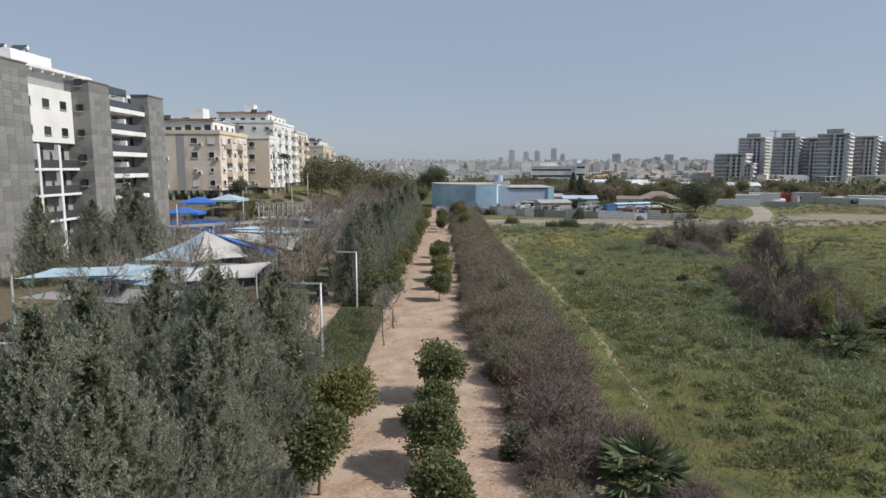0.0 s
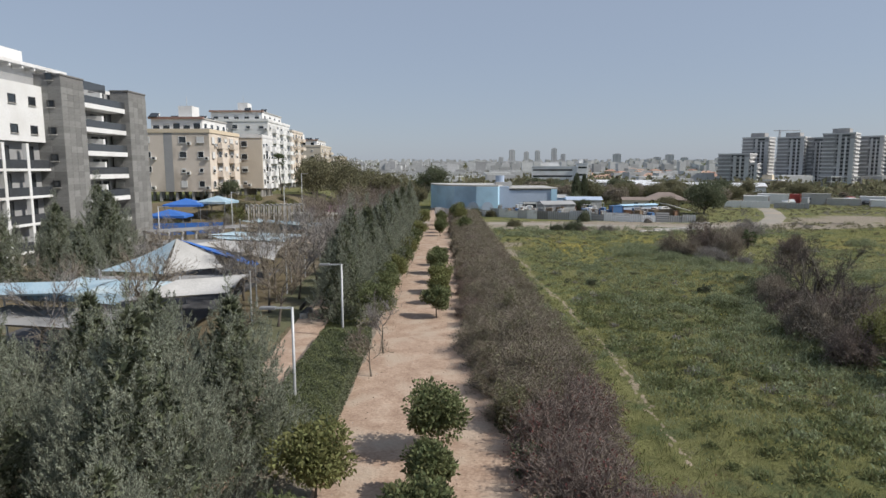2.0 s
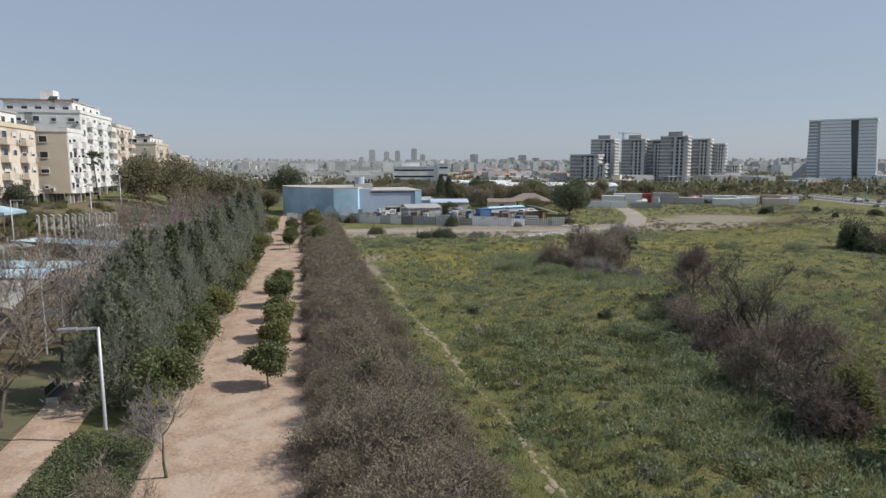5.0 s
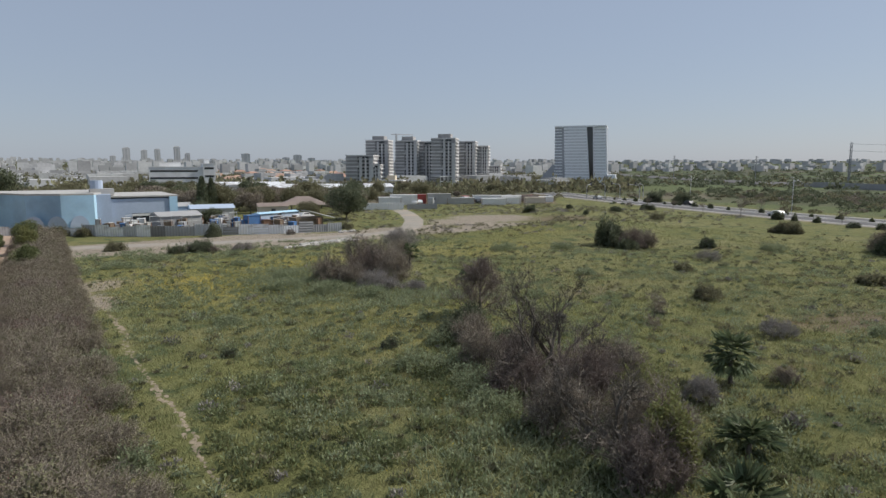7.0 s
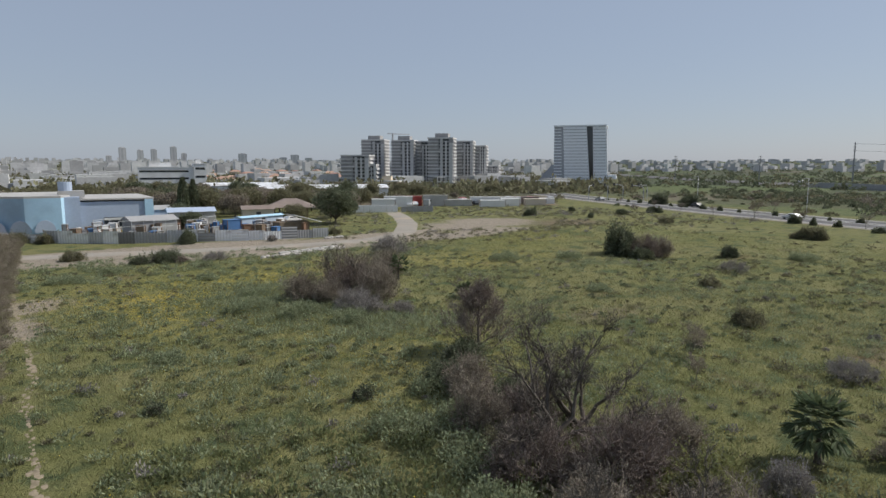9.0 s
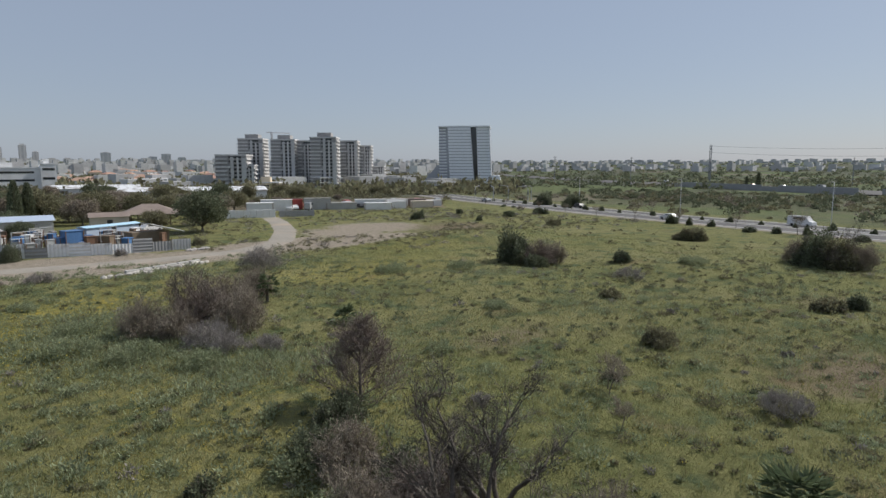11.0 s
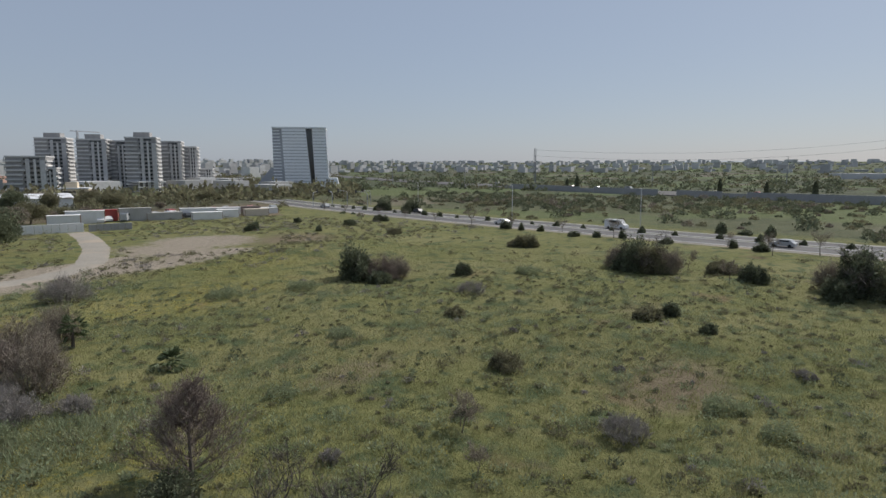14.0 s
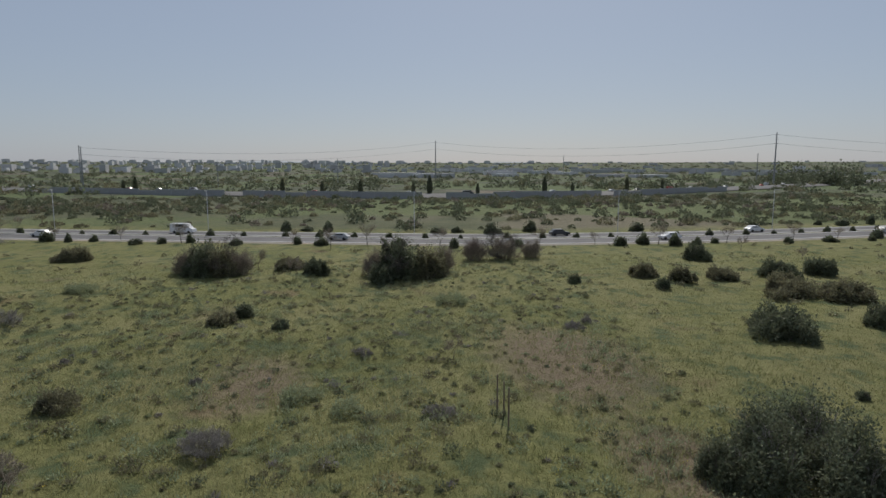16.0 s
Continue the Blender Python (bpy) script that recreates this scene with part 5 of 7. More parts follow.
def stone_tower(parent, x0, x1, y0, y1, h, south_windows=0, rows=7):
    """A stone-clad pier: a core with its courses of cladding slabs."""
    p = part("pier", Kit().box(x0 + 0.03, x1 - 0.03, y0 + 0.03, y1 - 0.03, -0.5, h), M_STONE_B, parent)
    part("coping", Kit().box(x0 - 0.06, x1 + 0.06, y0 - 0.06, y1 + 0.06, h, h + 0.18), M_STONE_B, p)
    ch = 0.78
    n = int(h / ch)
    for face in ("s", "e"):
        span = (x1 - x0) if face == "s" else (y1 - y0)
        m = max(2, round(span / 1.3))
        k = span / m
        proto = None
        for r in range(n):
            for i in range(m):
                if proto is None:
                    proto = Kit().soft_box(-k / 2 + 0.012, k / 2 - 0.012, -0.02, 0.05, 0.012, ch - 0.012, 0.01).mesh("slab")
                    proto.materials.append(M_STONE)
                ob = new("slab", proto)
                ob.parent = p
                shift = (0.25 if r % 2 else -0.25) * 0
                if face == "s":
                    ob.matrix_basis = pose(x0 + k * (i + 0.5) + shift, y0, r * ch, 0, 0, 0)
                else:
                    ob.matrix_basis = pose(x1, y0 + k * (i + 0.5) + shift, r * ch, 0, 0, 90)
    for r in range(south_windows):
        window(p, ((x0 + x1) / 2 + 0.3, y0 - 0.06, 2.6 + r * 3.2), SOUTH, 0.85, 0.85, 0, M_FRAME)
    return p


def building_a():
    b = thing("apartment_building", "modern apartment block in grey stone and white render with glass balconies", "apartment building")
    H = 22.4
    part("wall", Kit().box(-68, -48.9, 62, 104, -0.5, 22.0), M_GREYWALL, b)
    stone_tower(b, -49.2, -45.7, 62.5, 69.2, 22.6)
    stone_tower(b, -48.9, -45.7, 81.0, 85.8, H, 7)
    stone_tower(b, -48.4, -45.7, 97.0, 102.2, H)
    stone_tower(b, -68.2, -49.3, 61.5, 62.5, 22.6)
    # white panel with square windows above open loggias
    part("panel", Kit().box(-48.9, -48.0, 69.2, 80.95, 14.4, 21.0), M_WHITE, b)
    for z in (15.3, 18.6):
        for y in (72.2, 75.6, 79.0):
            window(b, (-48.0, y, z), EAST, 1.15, 1.0, 0, M_FRAME)
    for f in range(5):
        z = -1.3 + f * 3.15
        part("floor_slab", Kit().box(-48.9, -47.6, 69.2, 80.95, z - 0.3, z), M_WHITE, b)
        for y in (73.0, 77.0):
            part("column", Kit().box(-48.1, -47.6, y - 0.22, y + 0.22, z, z + 2.85), M_WHITE, b)
        for y in (71.2, 75.0, 79.2):
            window(b, (-48.9, y, z + 0.6), EAST, 1.3, 2.0, 0, M_FRAME, sill=False)
        part("railing", Kit().box(-47.72, -47.66, 69.3, 80.9, z, z + 1.0), M_RAILGLASS, b)
    # balconies between the piers
    for f in range(7):
        z = 0.6 + f * 3.1
        ob = balcony(b, (-48.9, 91.4, z), EAST, 11.1, 2.6, False, M_WHITE, M_RAILGLASS, 0.62, 0.95)
        part("divider", Kit().box(-48.8, -46.5, 91.0, 91.5, z + 0.62, z + 2.3), M_WHITE, ob)
        for y in (87.2, 89.2, 93.2, 95.4):
            window(b, (-48.9, y, z + 0.62), EAST, 1.5, 2.1, 0, M_FRAME, sill=False)
        if f % 2 == 0:
            part("chair", Kit().soft_box(-47.6, -47.1, 87.4, 87.9, z + 0.62, z + 1.05, 0.05), M_WHITE, ob)
    # roof storeys
    p = part("penthouse", Kit().box(-66, -51.5, 76, 89, 22.0, 23.6), M_WHITE, b)
    part("roof_slab", Kit().box(-67, -50.2, 75.4, 90, 23.6, 24.0), M_WHITE, b)
    for y in np.arange(77, 89, 2.2):
        part("pergola_beam", Kit().box(-51.5, -50.3, y - 0.12, y + 0.12, 23.2, 23.596), M_WHITE, b)
    part("stair_tower", Kit().box(-61, -54.0, 79, 87, 24.0, 26.2), M_WHITE, b)
    part("railing", Kit().box(-49.0, -48.94, 85.9, 96.9, 22.0, 23.2), M_RAILGLASS, b)
    part("parapet", Kit().box(-68, -49.0, 86, 103.9, 22.0, 22.5), M_WHITE, b)
    for i in range(3):
        boiler(b, -59.5 + i * 2.2, 81 + i, 26.2)
    # ground storey front
    part("entrance_wall", Kit().box(-47.2, -46.9, 85.2, 96.2, -0.3, 1.5), M_WHITE, b)


building_a()
apartment("beige four-storey apartment house on concrete columns with cluttered balconies", -64.4, -49.3, 137, 156, 3.8, 4, M_BEIGE, 1, trim=M_CREAM)
apartment("white and tan apartment house on columns with stacked balconies", -62, -44.5, 158.5, 168, 3.8, 4, M_TAN, 2, trim=M_WHITE, east_mat=M_WHITE, recess=False, penthouse=False, cols_s=2, cols_e=4)
apartment("tall white apartment house with curved balconies and red roof edge", -72, -52.3, 192, 218, 3.8, 6, M_WHITE, 3, pilotis=2.8, cols_s=5, cols_e=6)
apartment("pale apartment house behind a white one", -76, -56, 236, 254, 3.5, 6, M_BEIGE, 4, cols_s=3, cols_e=4, penthouse=False)
apartment("brownish apartment house with red roof edge far along the street", -80, -56, 290, 316, 3, 5, M_TAN, 5, cols_s=3, cols_e=4)
apartment("pale apartment house at the far end of the street", -78, -54, 330, 352, 2, 4, M_BEIGE, 6, cols_s=3, cols_e=4, penthouse=False)


def tower(label, cx, cy, w, d, h, turn, seed, floors, dark=0.5, crown=True):
    """A residential tower: dark body, pale floor slabs, vertical fins and a plant room on top."""
    rng = random.Random(seed)
    b = thing("residential_tower", label, "tower", cx, cy, 0, turn, "residential towers")
    part("body", Kit().box(-w / 2, w / 2, -d / 2, d / 2, -2, h), M_TOWERD, b)
    fh = h / floors
    for f in range(floors):
        z = f * fh
        ww = w * (0.40 if f % 5 else 0.48)
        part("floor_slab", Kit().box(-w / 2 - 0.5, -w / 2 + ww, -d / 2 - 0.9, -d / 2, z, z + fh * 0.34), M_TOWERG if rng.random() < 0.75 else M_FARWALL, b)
        part("side_slab", Kit().box(w / 2 + 0.004, w / 2 + 0.8, -d / 2 - 0.5, d / 2 - 2, z, z + fh * 0.34), M_TOWERG, b)
        part("window_band", Kit().box(-w / 2 + ww + 0.8, w / 2 - w * 0.16, -d / 2 - 0.3, -d / 2, z + fh * 0.35, z + fh * 0.85), M_WIN, b)
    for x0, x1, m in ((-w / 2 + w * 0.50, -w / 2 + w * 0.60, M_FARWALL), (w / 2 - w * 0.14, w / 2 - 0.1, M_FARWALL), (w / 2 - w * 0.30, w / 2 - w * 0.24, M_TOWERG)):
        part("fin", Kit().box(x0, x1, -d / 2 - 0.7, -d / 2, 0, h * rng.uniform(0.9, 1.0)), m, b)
    part("parapet", Kit().box(-w / 2 - 0.3, w / 2 + 0.3, -d / 2 - 0.4, d / 2 + 0.3, h, h + 0.8), M_TOWERG, b)
    if crown:
        part("plant_room", Kit().box(-w * 0.25, w * 0.28, -d * 0.3, d * 0.3, h + 0.8, h + 3.6), M_TOWERD, b)
    return b


for i, (x, y, w, h, fl, cr) in enumerate([(199.5, 426, 20, 20.5, 8, False), (221, 441, 17, 32, 14, True), (232, 417, 16, 31, 14, True), (245, 412, 13, 30.5, 13, False), (246, 390, 17, 32, 14, True), (274.5, 403, 13.5, 31, 13, False), (289, 403, 9, 28, 12, False), (300, 402, 9, 13.5, 6, False)]):
    tower("dark grey residential tower with pale floor bands" if i else "stepped grey and white residential block", x, y, w, 14, h, -44, 20 + i, fl, crown=cr)
tower("low pale block beside residential towers", 205, 419, 12, 10, 14, -44, 33, 5, crown=False)
k = Kit()
for i in range(6):
    k.box(236 + i * 3, 236.5 + i * 3, 381, 381.5, 0, 6)
k.box(235, 253, 380, 392, 6, 6.6).box(235, 253, 380, 392, 3, 3.4)
tagged(part("building_shell", k, M_TOWERG), "unfinished concrete building shell at the foot of towers", "building shell")
# construction crane over the towers
cr = thing("crane", "thin tower crane over the residential towers", "crane", 226, 424, 0)
part("mast", Kit().box(-0.5, 0.5, -0.5, 0.5, 0, 37), M_METAL, cr)
part("jib", Kit().box(-4, 14, -0.25, 0.25, 36.2, 36.8), M_METAL, cr)


def office_tower():
    """A pale banded office block with a dark vertical slot and a flared foot."""
    b = thing("office_tower", "tall pale banded glass office block with dark slot", "office tower", 368, 379, 0, -50)
    H, W, D = 44.0, 39.5, 24.0
    def prism(x0, x1, b0, b1, y0, y1, z0, z1):
        return Kit().add([(x0, y0, z0), (x1, y0, z0), (x1, y1, z0), (x0, y1, z0), (b0, y0, z1), (b1, y0, z1), (b1, y1, z1), (b0, y1, z1)],
                         [(0, 3, 2, 1), (4, 5, 6, 7), (0, 1, 5, 4), (1, 2, 6, 5), (2, 3, 7, 6), (3, 0, 4, 7)])
    part("side_wing", prism(-19.6, -11, -19.8, -13, -6, D, 0, H), M_OFFICED, b)
    part("main_body", prism(-11, 8.4, -13, 5.0, -8, D, 0, H), M_OFFICED, b)
    part("slot", prism(8.4, 11.0, 5.0, 9.2, -5, D, 0, H), M_WIN, b)
    part("right_body", prism(11.0, 21.5, 9.2, 19.5, -7, D, 0, H), M_OFFICED, b)
    n = 19
    for i in range(n):
        t0, t1 = (i + 0.06) / n, (i + 0.86) / n
        e = lambda a, c, t: a + (c - a) * t
        part("panel_band", prism(e(-10.8, -12.8, t0), e(8.2, 4.8, t0), e(-10.8, -12.8, t1), e(8.2, 4.8, t1), -8.5, -8, t0 * H, t1 * H), M_OFFICE, b)
        part("panel_band", prism(e(11.2, 9.4, t0), e(21.3, 19.3, t0), e(11.2, 9.4, t1), e(21.3, 19.3, t1), -7.5, -7, t0 * H, t1 * H), M_OFFICE, b)
        part("panel_band", prism(-19.5, e(-13, -14.5, t0), -19.7, e(-13, -14.5, t1), -6.3, -6, t0 * H, t0 * H + 0.7), M_OFFICE, b)
    part("cornice", Kit().box(-20, 19.8, -8.6, D + 0.2, H, H + 1.0), M_OFFICE, b)
    part("podium", prism(-34, -19.7, -21.5, -19.7, -4, 18, 0, 15), M_OFFICED, b)
    part("podium", prism(21.6, 29, 21.6, 27.5, -9, 16, 0, 7), M_OFFICE, b)


office_tower()


def blue_hall():
    b = thing("blue_hall", "low flat-roofed hall in pale blue and blue-grey", "hall", 0, 0, 0)
    # faceted pale blue drum with arches at its foot
    pts = [(-3.5, 186), (-1.5, 178.5), (3.0, 171), (8.8, 167.2), (14.5, 167), (16.3, 172), (16.3, 192), (-3.5, 192)]
    h = 6.6
    k = Kit()
    n = len(pts)
    k.add([(x, y, -0.5) for x, y in pts] + [(x, y, h) for x, y in pts], [tuple(range(n - 1, -1, -1)), tuple(range(n, 2 * n))] + [(i, (i + 1) % n, n + (i + 1) % n, n + i) for i in range(n)])
    part("drum", k, M_BLUE, b)
    part("roof_edge", Kit().add([(x, y, h) for x, y in pts] + [(x, y, h + 0.35) for x, y in pts], [tuple(range(n - 1, -1, -1)), tuple(range(n, 2 * n))] + [(i, (i + 1) % n, n + (i + 1) % n, n + i) for i in range(n)]), M_CONC, b)
    for cx in (4.2, 8.0, 11.8):
        a = Kit()
        m = 10
        ring = [(cx + 1.7 * math.cos(math.pi * i / m), 2.3 * math.sin(math.pi * i / m)) for i in range(m + 1)]
        yy = lambda x: 167.05 + max(0, (8.8 - x)) * 0.36 - 0.12
        vs = [(x, yy(x), 0.3 + z) for x, z in ring] + [(x, yy(x) + 0.1, 0.3 + z) for x, z in ring]
        a.add(vs, [tuple(range(m + 1)), tuple(range(2 * m + 1, m, -1))] + [(i, i + m + 1, i + m + 2, i + 1) for i in range(m)])
        part("arch", a, M_BLUEGREY, b)
    part("main_wing", Kit().box(16.6, 28.8, 169.5, 192, -0.5, 5.6), M_BLUEGREY, b)
    # paler block: sunlight on the east end is put into its colour
    part("lit_corner", Kit().box(28.8, 30.4, 169.2, 192, -0.5, 5.9), M_BLUE, b)
    part("link", Kit().box(14.9, 17.6, 168.4, 176, -0.5, 6.6), M_BLUEGREY, b)
    part("roof_edge", Kit().box(16.4, 30.6, 169.2, 192.2, 5.9, 6.2), M_CONC, b)
    window(b, (23.6, 169.5, 0.6), SOUTH, 4.2, 1.9, 0.3, M_FRAME)
    part("water_tank", Kit().tube([(15.5, 173, 7.2), (15.5, 173, 9.4)], [1.2, 1.2], 14), M_BLUEGREY, b)
    part("tank_base", Kit().box(14.2, 18.6, 171.5, 175, 6.4, 7.7), M_CONC, b)


blue_hall()


def slab_block(label, x, y, w, d, h, turn, mat_, floors, cols, name="office_building"):
    b = thing(name, label, "building", x, y, 0, turn)
    part("wall", Kit().box(-w / 2, w / 2, -d / 2, d / 2, -0.5, h), mat_, b)
    for f in range(floors):
        z = (f + 0.35) * h / floors
        part("window_band", Kit().box(-w / 2 + 0.8, w / 2 - w * 0.1, -d / 2 - 0.06, -d / 2, z, z + h / floors * 0.26), M_WIN, b)
    part("roof_edge", Kit().box(-w / 2 - 0.2, w / 2 + 0.2, -d / 2 - 0.2, d / 2 + 0.2, h, h + 0.5), M_WHITE, b)
    part("plant_room", Kit().box(-w * 0.3, w * 0.1, -d * 0.2, d * 0.3, h + 0.5, h + 3), mat_, b)
    return b


slab_block("long cream public building with window bands above the trees", 76, 430, 30, 14, 12.5, -8, M_WHITE, 3, 8)
slab_block("white stair block of a long public building", 94, 426, 7, 14, 14.5, -8, M_WHITE, 3, 2)


def warehouse(label, x, y, w, d, h, turn):
    b = thing("warehouse", label, "warehouse", x, y, 0, turn)
    part("wall", Kit().box(-w / 2, w / 2, -d / 2, d / 2, -0.5, h), M_WHITE, b)
    k, n = Kit(), 10
    for i in range(n + 1):
        yy = -d / 2 - 0.5 + (d + 1) * i / n
        zz = h + 1.4 * math.sin(math.pi * i / n)
        k.v += [(-w / 2 - 0.5, yy, zz), (w / 2 + 0.5, yy, zz)]
    m = len(k.v)
    k.v += [(px, py, pz + 0.15) for px, py, pz in k.v]
    for i in range(n):
        q = (2 * i, 2 * i + 1, 2 * i + 3, 2 * i + 2)
        k.f += [q[::-1], tuple(m + j for j in q)]
    part("roof", k, M_TIN, b, smooth=True)
    for i in range(4):
        part("door", Kit().box(-w * 0.4 + i * w * 0.25, -w * 0.4 + i * w * 0.25 + 3, -d / 2 - 0.06, -d / 2, 0, 3), M_GREYWALL, b)


warehouse("long low warehouse with a pale curved roof", 118, 300, 62, 24, 3.2, -20)
warehouse("low pale-roofed warehouse among trees", 96, 345, 34, 18, 3.6, -15)
slab_block("small yellow and grey shop building", 172, 330, 12, 8, 5, -40, M_CREAM, 2, 3)

# ---- scrap yard, fences and the plots behind the field ----
def corrugated(w, h, horizontal=False, n=None):
    k = Kit()
    n = n or max(6, int((h if horizontal else w) / 0.22))
    a = []
    for i in range(n + 1):
        t = i / n
        o = 0.045 if i % 2 else -0.02
        if horizontal:
            a += [(-w / 2, o, h * t), (w / 2, o, h * t)]
        else:
            a += [(-w / 2 + w * t, o, 0), (-w / 2 + w * t, o, h)]
    m = len(a)
    a += [(x, y + 0.03, z) for x, y, z in a]
    f = []
    for i in range(n):
        q = (2 * i, 2 * i + 1, 2 * i + 3, 2 * i + 2)
        f += [q, tuple(m + j for j in q[::-1])]
    return k.add(a, f)


def tin_fence():
    rng = random.Random(3)
    line = [(-2, 160), (5.3, 155.6), (21.2, 143.3), (32.5, 139.5), (42.5, 135.8), (53.2, 134.2)]
    b = thing("tin_fence", "patched fence of grey corrugated tin sheets", "fence")
    for (ax, ay), (bx, by) in zip(line, line[1:]):
        L = math.hypot(bx - ax, by - ay)
        n = max(1, round(L / 2.6))
        turn = math.degrees(math.atan2(by - ay, bx - ax))
        for i in range(n):
            t = (i + 0.5) / n
            x, y = ax + (bx - ax) * t, ay + (by - ay) * t
            h = rng.choice((1.5, 1.7, 1.9, 2.1))
            k = corrugated(L / n * 0.99, h, rng.random() < 0.4)
            ob = part("sheet", k, rng.choice((M_TIN, M_TIN, M_TIN, M_METAL, M_GREYWALL, M_STONE_B)), b)
            ob.matrix_basis = pose(x, y, gz(x, y) - 0.05, rng.uniform(-3, 3), rng.uniform(-1, 1), turn)
            pk = Kit().box(-0.05, 0.05, 0.06, 0.16, -0.1, h + 0.1)
            ob2 = part("post", pk, M_WOOD, b)
            ob2.matrix_basis = pose(ax + (bx - ax) * i / n, ay + (by - ay) * i / n, gz(x, y), 0, 0, turn)


tin_fence()


def shed(name, label, x, y, w, d, h, turn, wall, roof, pitch=0.8, cat="shed"):
    b = thing(name, label, cat, x, y, gz(x, y), turn)
    part("wall", Kit().box(-w / 2, w / 2, -d / 2, d / 2, -0.2, h), wall, b)
    part("roof", Kit().add([(-w / 2 - .3, -d / 2 - .3, h), (w / 2 + .3, -d / 2 - .3, h), (w / 2 + .3, d / 2 + .3, h), (-w / 2 - .3, d / 2 + .3, h), (-w / 2 - .3, 0, h + pitch), (w / 2 + .3, 0, h + pitch)],
                              [(0, 3, 2, 1), (0, 1, 5, 4), (2, 3, 4, 5), (0, 4, 3), (1, 2, 5)]), roof, b)
    part("door", Kit().box(-0.5, 0.5, -d / 2 - 0.06, -d / 2, 0, min(2.0, h - 0.1)), M_FRAME, b)
    return b


def gazebo():
    b = thing("gazebo", "open gazebo with a wide brown hipped roof", "gazebo", 63.5, 182, 0, -20)
    for sx in (-4, 0, 4):
        for sy in (-3, 3):
            part("post", Kit().box(sx - 0.12, sx + 0.12, sy - 0.12, sy + 0.12, 0, 2.7), M_WOOD, b)
    part("roof", Kit().add([(-6, -5, 2.6), (6, -5, 2.6), (6, 5, 2.6), (-6, 5, 2.6), (-1.6, 0, 4.6), (1.6, 0, 4.6)], [(0, 3, 2, 1), (0, 1, 5, 4), (1, 2, 5), (2, 3, 4, 5), (3, 0, 4)]), M_ROOFBROWN, b)


gazebo()
M_TARP = mat("blue_tarpaulin", (0.07, 0.16, 0.33), (0.11, 0.22, 0.42), 0.6, 6, 0.6, 0.1)
M_RUST = mat("rusty_iron", (0.16, 0.09, 0.06), (0.27, 0.17, 0.12), 0.6, 8, 0.85, 0.2)
M_JUNK = [M_TIN, M_METAL, M_RUST, M_TARP, M_CONC, M_WOOD, M_WHITE, M_GREYWALL]
shed("shed", "blue-walled shed in the scrap yard", 49, 160, 11, 2.2, 2.2, 25, M_BLUEGREY, M_BLUE, 0.3)
shed("shed", "grey tin shed in the scrap yard", 28, 158, 8, 5, 2.6, 12, M_GREYWALL, M_GREYWALL)
shed("shed", "low workshop with a blue-grey roof", 38, 172, 9, 6, 3.0, -6, M_CONC, M_BLUEGREY)
shed("shed", "small dark workshop under trees", 30, 180, 10, 6, 3.2, 8, M_BLUEGREY, M_GREYWALL)
shed("shed", "tan lean-to beside the gazebo", 54, 178, 7, 5, 2.6, -12, M_TAN, M_ROOFBROWN)
rj = random.Random(8)
def crate(x, y, w, d, h, turn, m, label, name="crate"):
    """A slatted crate or container with corner posts."""
    b = thing(name, label, name.replace("_", " "), x, y, gz(x, y), turn, "scrap yard goods")
    part("body", Kit().soft_box(-w / 2 + 0.04, w / 2 - 0.04, -d / 2 + 0.04, d / 2 - 0.04, 0, h, 0.04), m, b)
    for sx in (-1, 1):
        for sy in (-1, 1):
            part("corner_post", Kit().box(sx * w / 2 - 0.05, sx * w / 2 + 0.05, sy * d / 2 - 0.05, sy * d / 2 + 0.05, -0.05, h + 0.08), M_RUST, b)
    part("lid", Kit().box(-w / 2 - 0.05, w / 2 + 0.05, -d / 2 - 0.05, d / 2 + 0.05, h + 0.004, h + 0.09), m, b)


crate(40.5, 149, 2.6, 2.2, 2.6, 10, M_TARP, "blue metal container in the scrap yard", "container")
for i in range(110):
    x = rj.uniform(14, 54)
    y = 146 + (54 - x) * 0.22 + rj.uniform(-4.5, 13)
    if y < 136 + (53 - x) * 0.42 + 2:
        y += 6
    m = rj.choice(M_JUNK)
    crate(x, y, rj.uniform(0.5, 1.9), rj.uniform(0.5, 1.5), rj.uniform(0.5, 2.0), rj.uniform(0, 90), m, "stacked goods and scrap in a yard")
# scaffold-like racks
for i, (x, y) in enumerate([(24, 150), (29, 148), (34, 147), (37, 152), (45, 146), (20, 156)]):
    b = thing("rack", "steel pipe rack in the scrap yard", "rack", x, y, 0, 12 + i * 7, "scrap yard racks")
    for sx in (-2, 0, 2):
        part("upright", Kit().tube([(sx, 0, 0), (sx, 0, 3.2)], [0.05, 0.05], 6), M_METAL, b)
    for z in (1.0, 2.1, 3.1):
        part("crossbar", Kit().tube([(-2.1, 0, z), (2.1, 0, z)], [0.04, 0.04], 6), M_METAL, b)
# tilted pale roof sheet on poles
b = thing("lean_to", "tilted white sheet roof over dark stores", "lean-to", 51.5, 146.5, 0, 8)
part("store", Kit().box(-3, 3.2, 0, 3, 0, 1.9), M_WOOD, b)
part("sheet", Kit().add([(-0.5, -1, 3.2), (5.4, -1, 1.6), (5.4, 2.5, 1.6), (-0.5, 2.5, 3.2), (-0.5, -1, 3.32), (5.4, -1, 1.72), (5.4, 2.5, 1.72), (-0.5, 2.5, 3.32)], [(0, 3, 2, 1), (4, 5, 6, 7), (0, 1, 5, 4), (1, 2, 6, 5), (2, 3, 7, 6), (3, 0, 4, 7)]), M_WHITE, b)
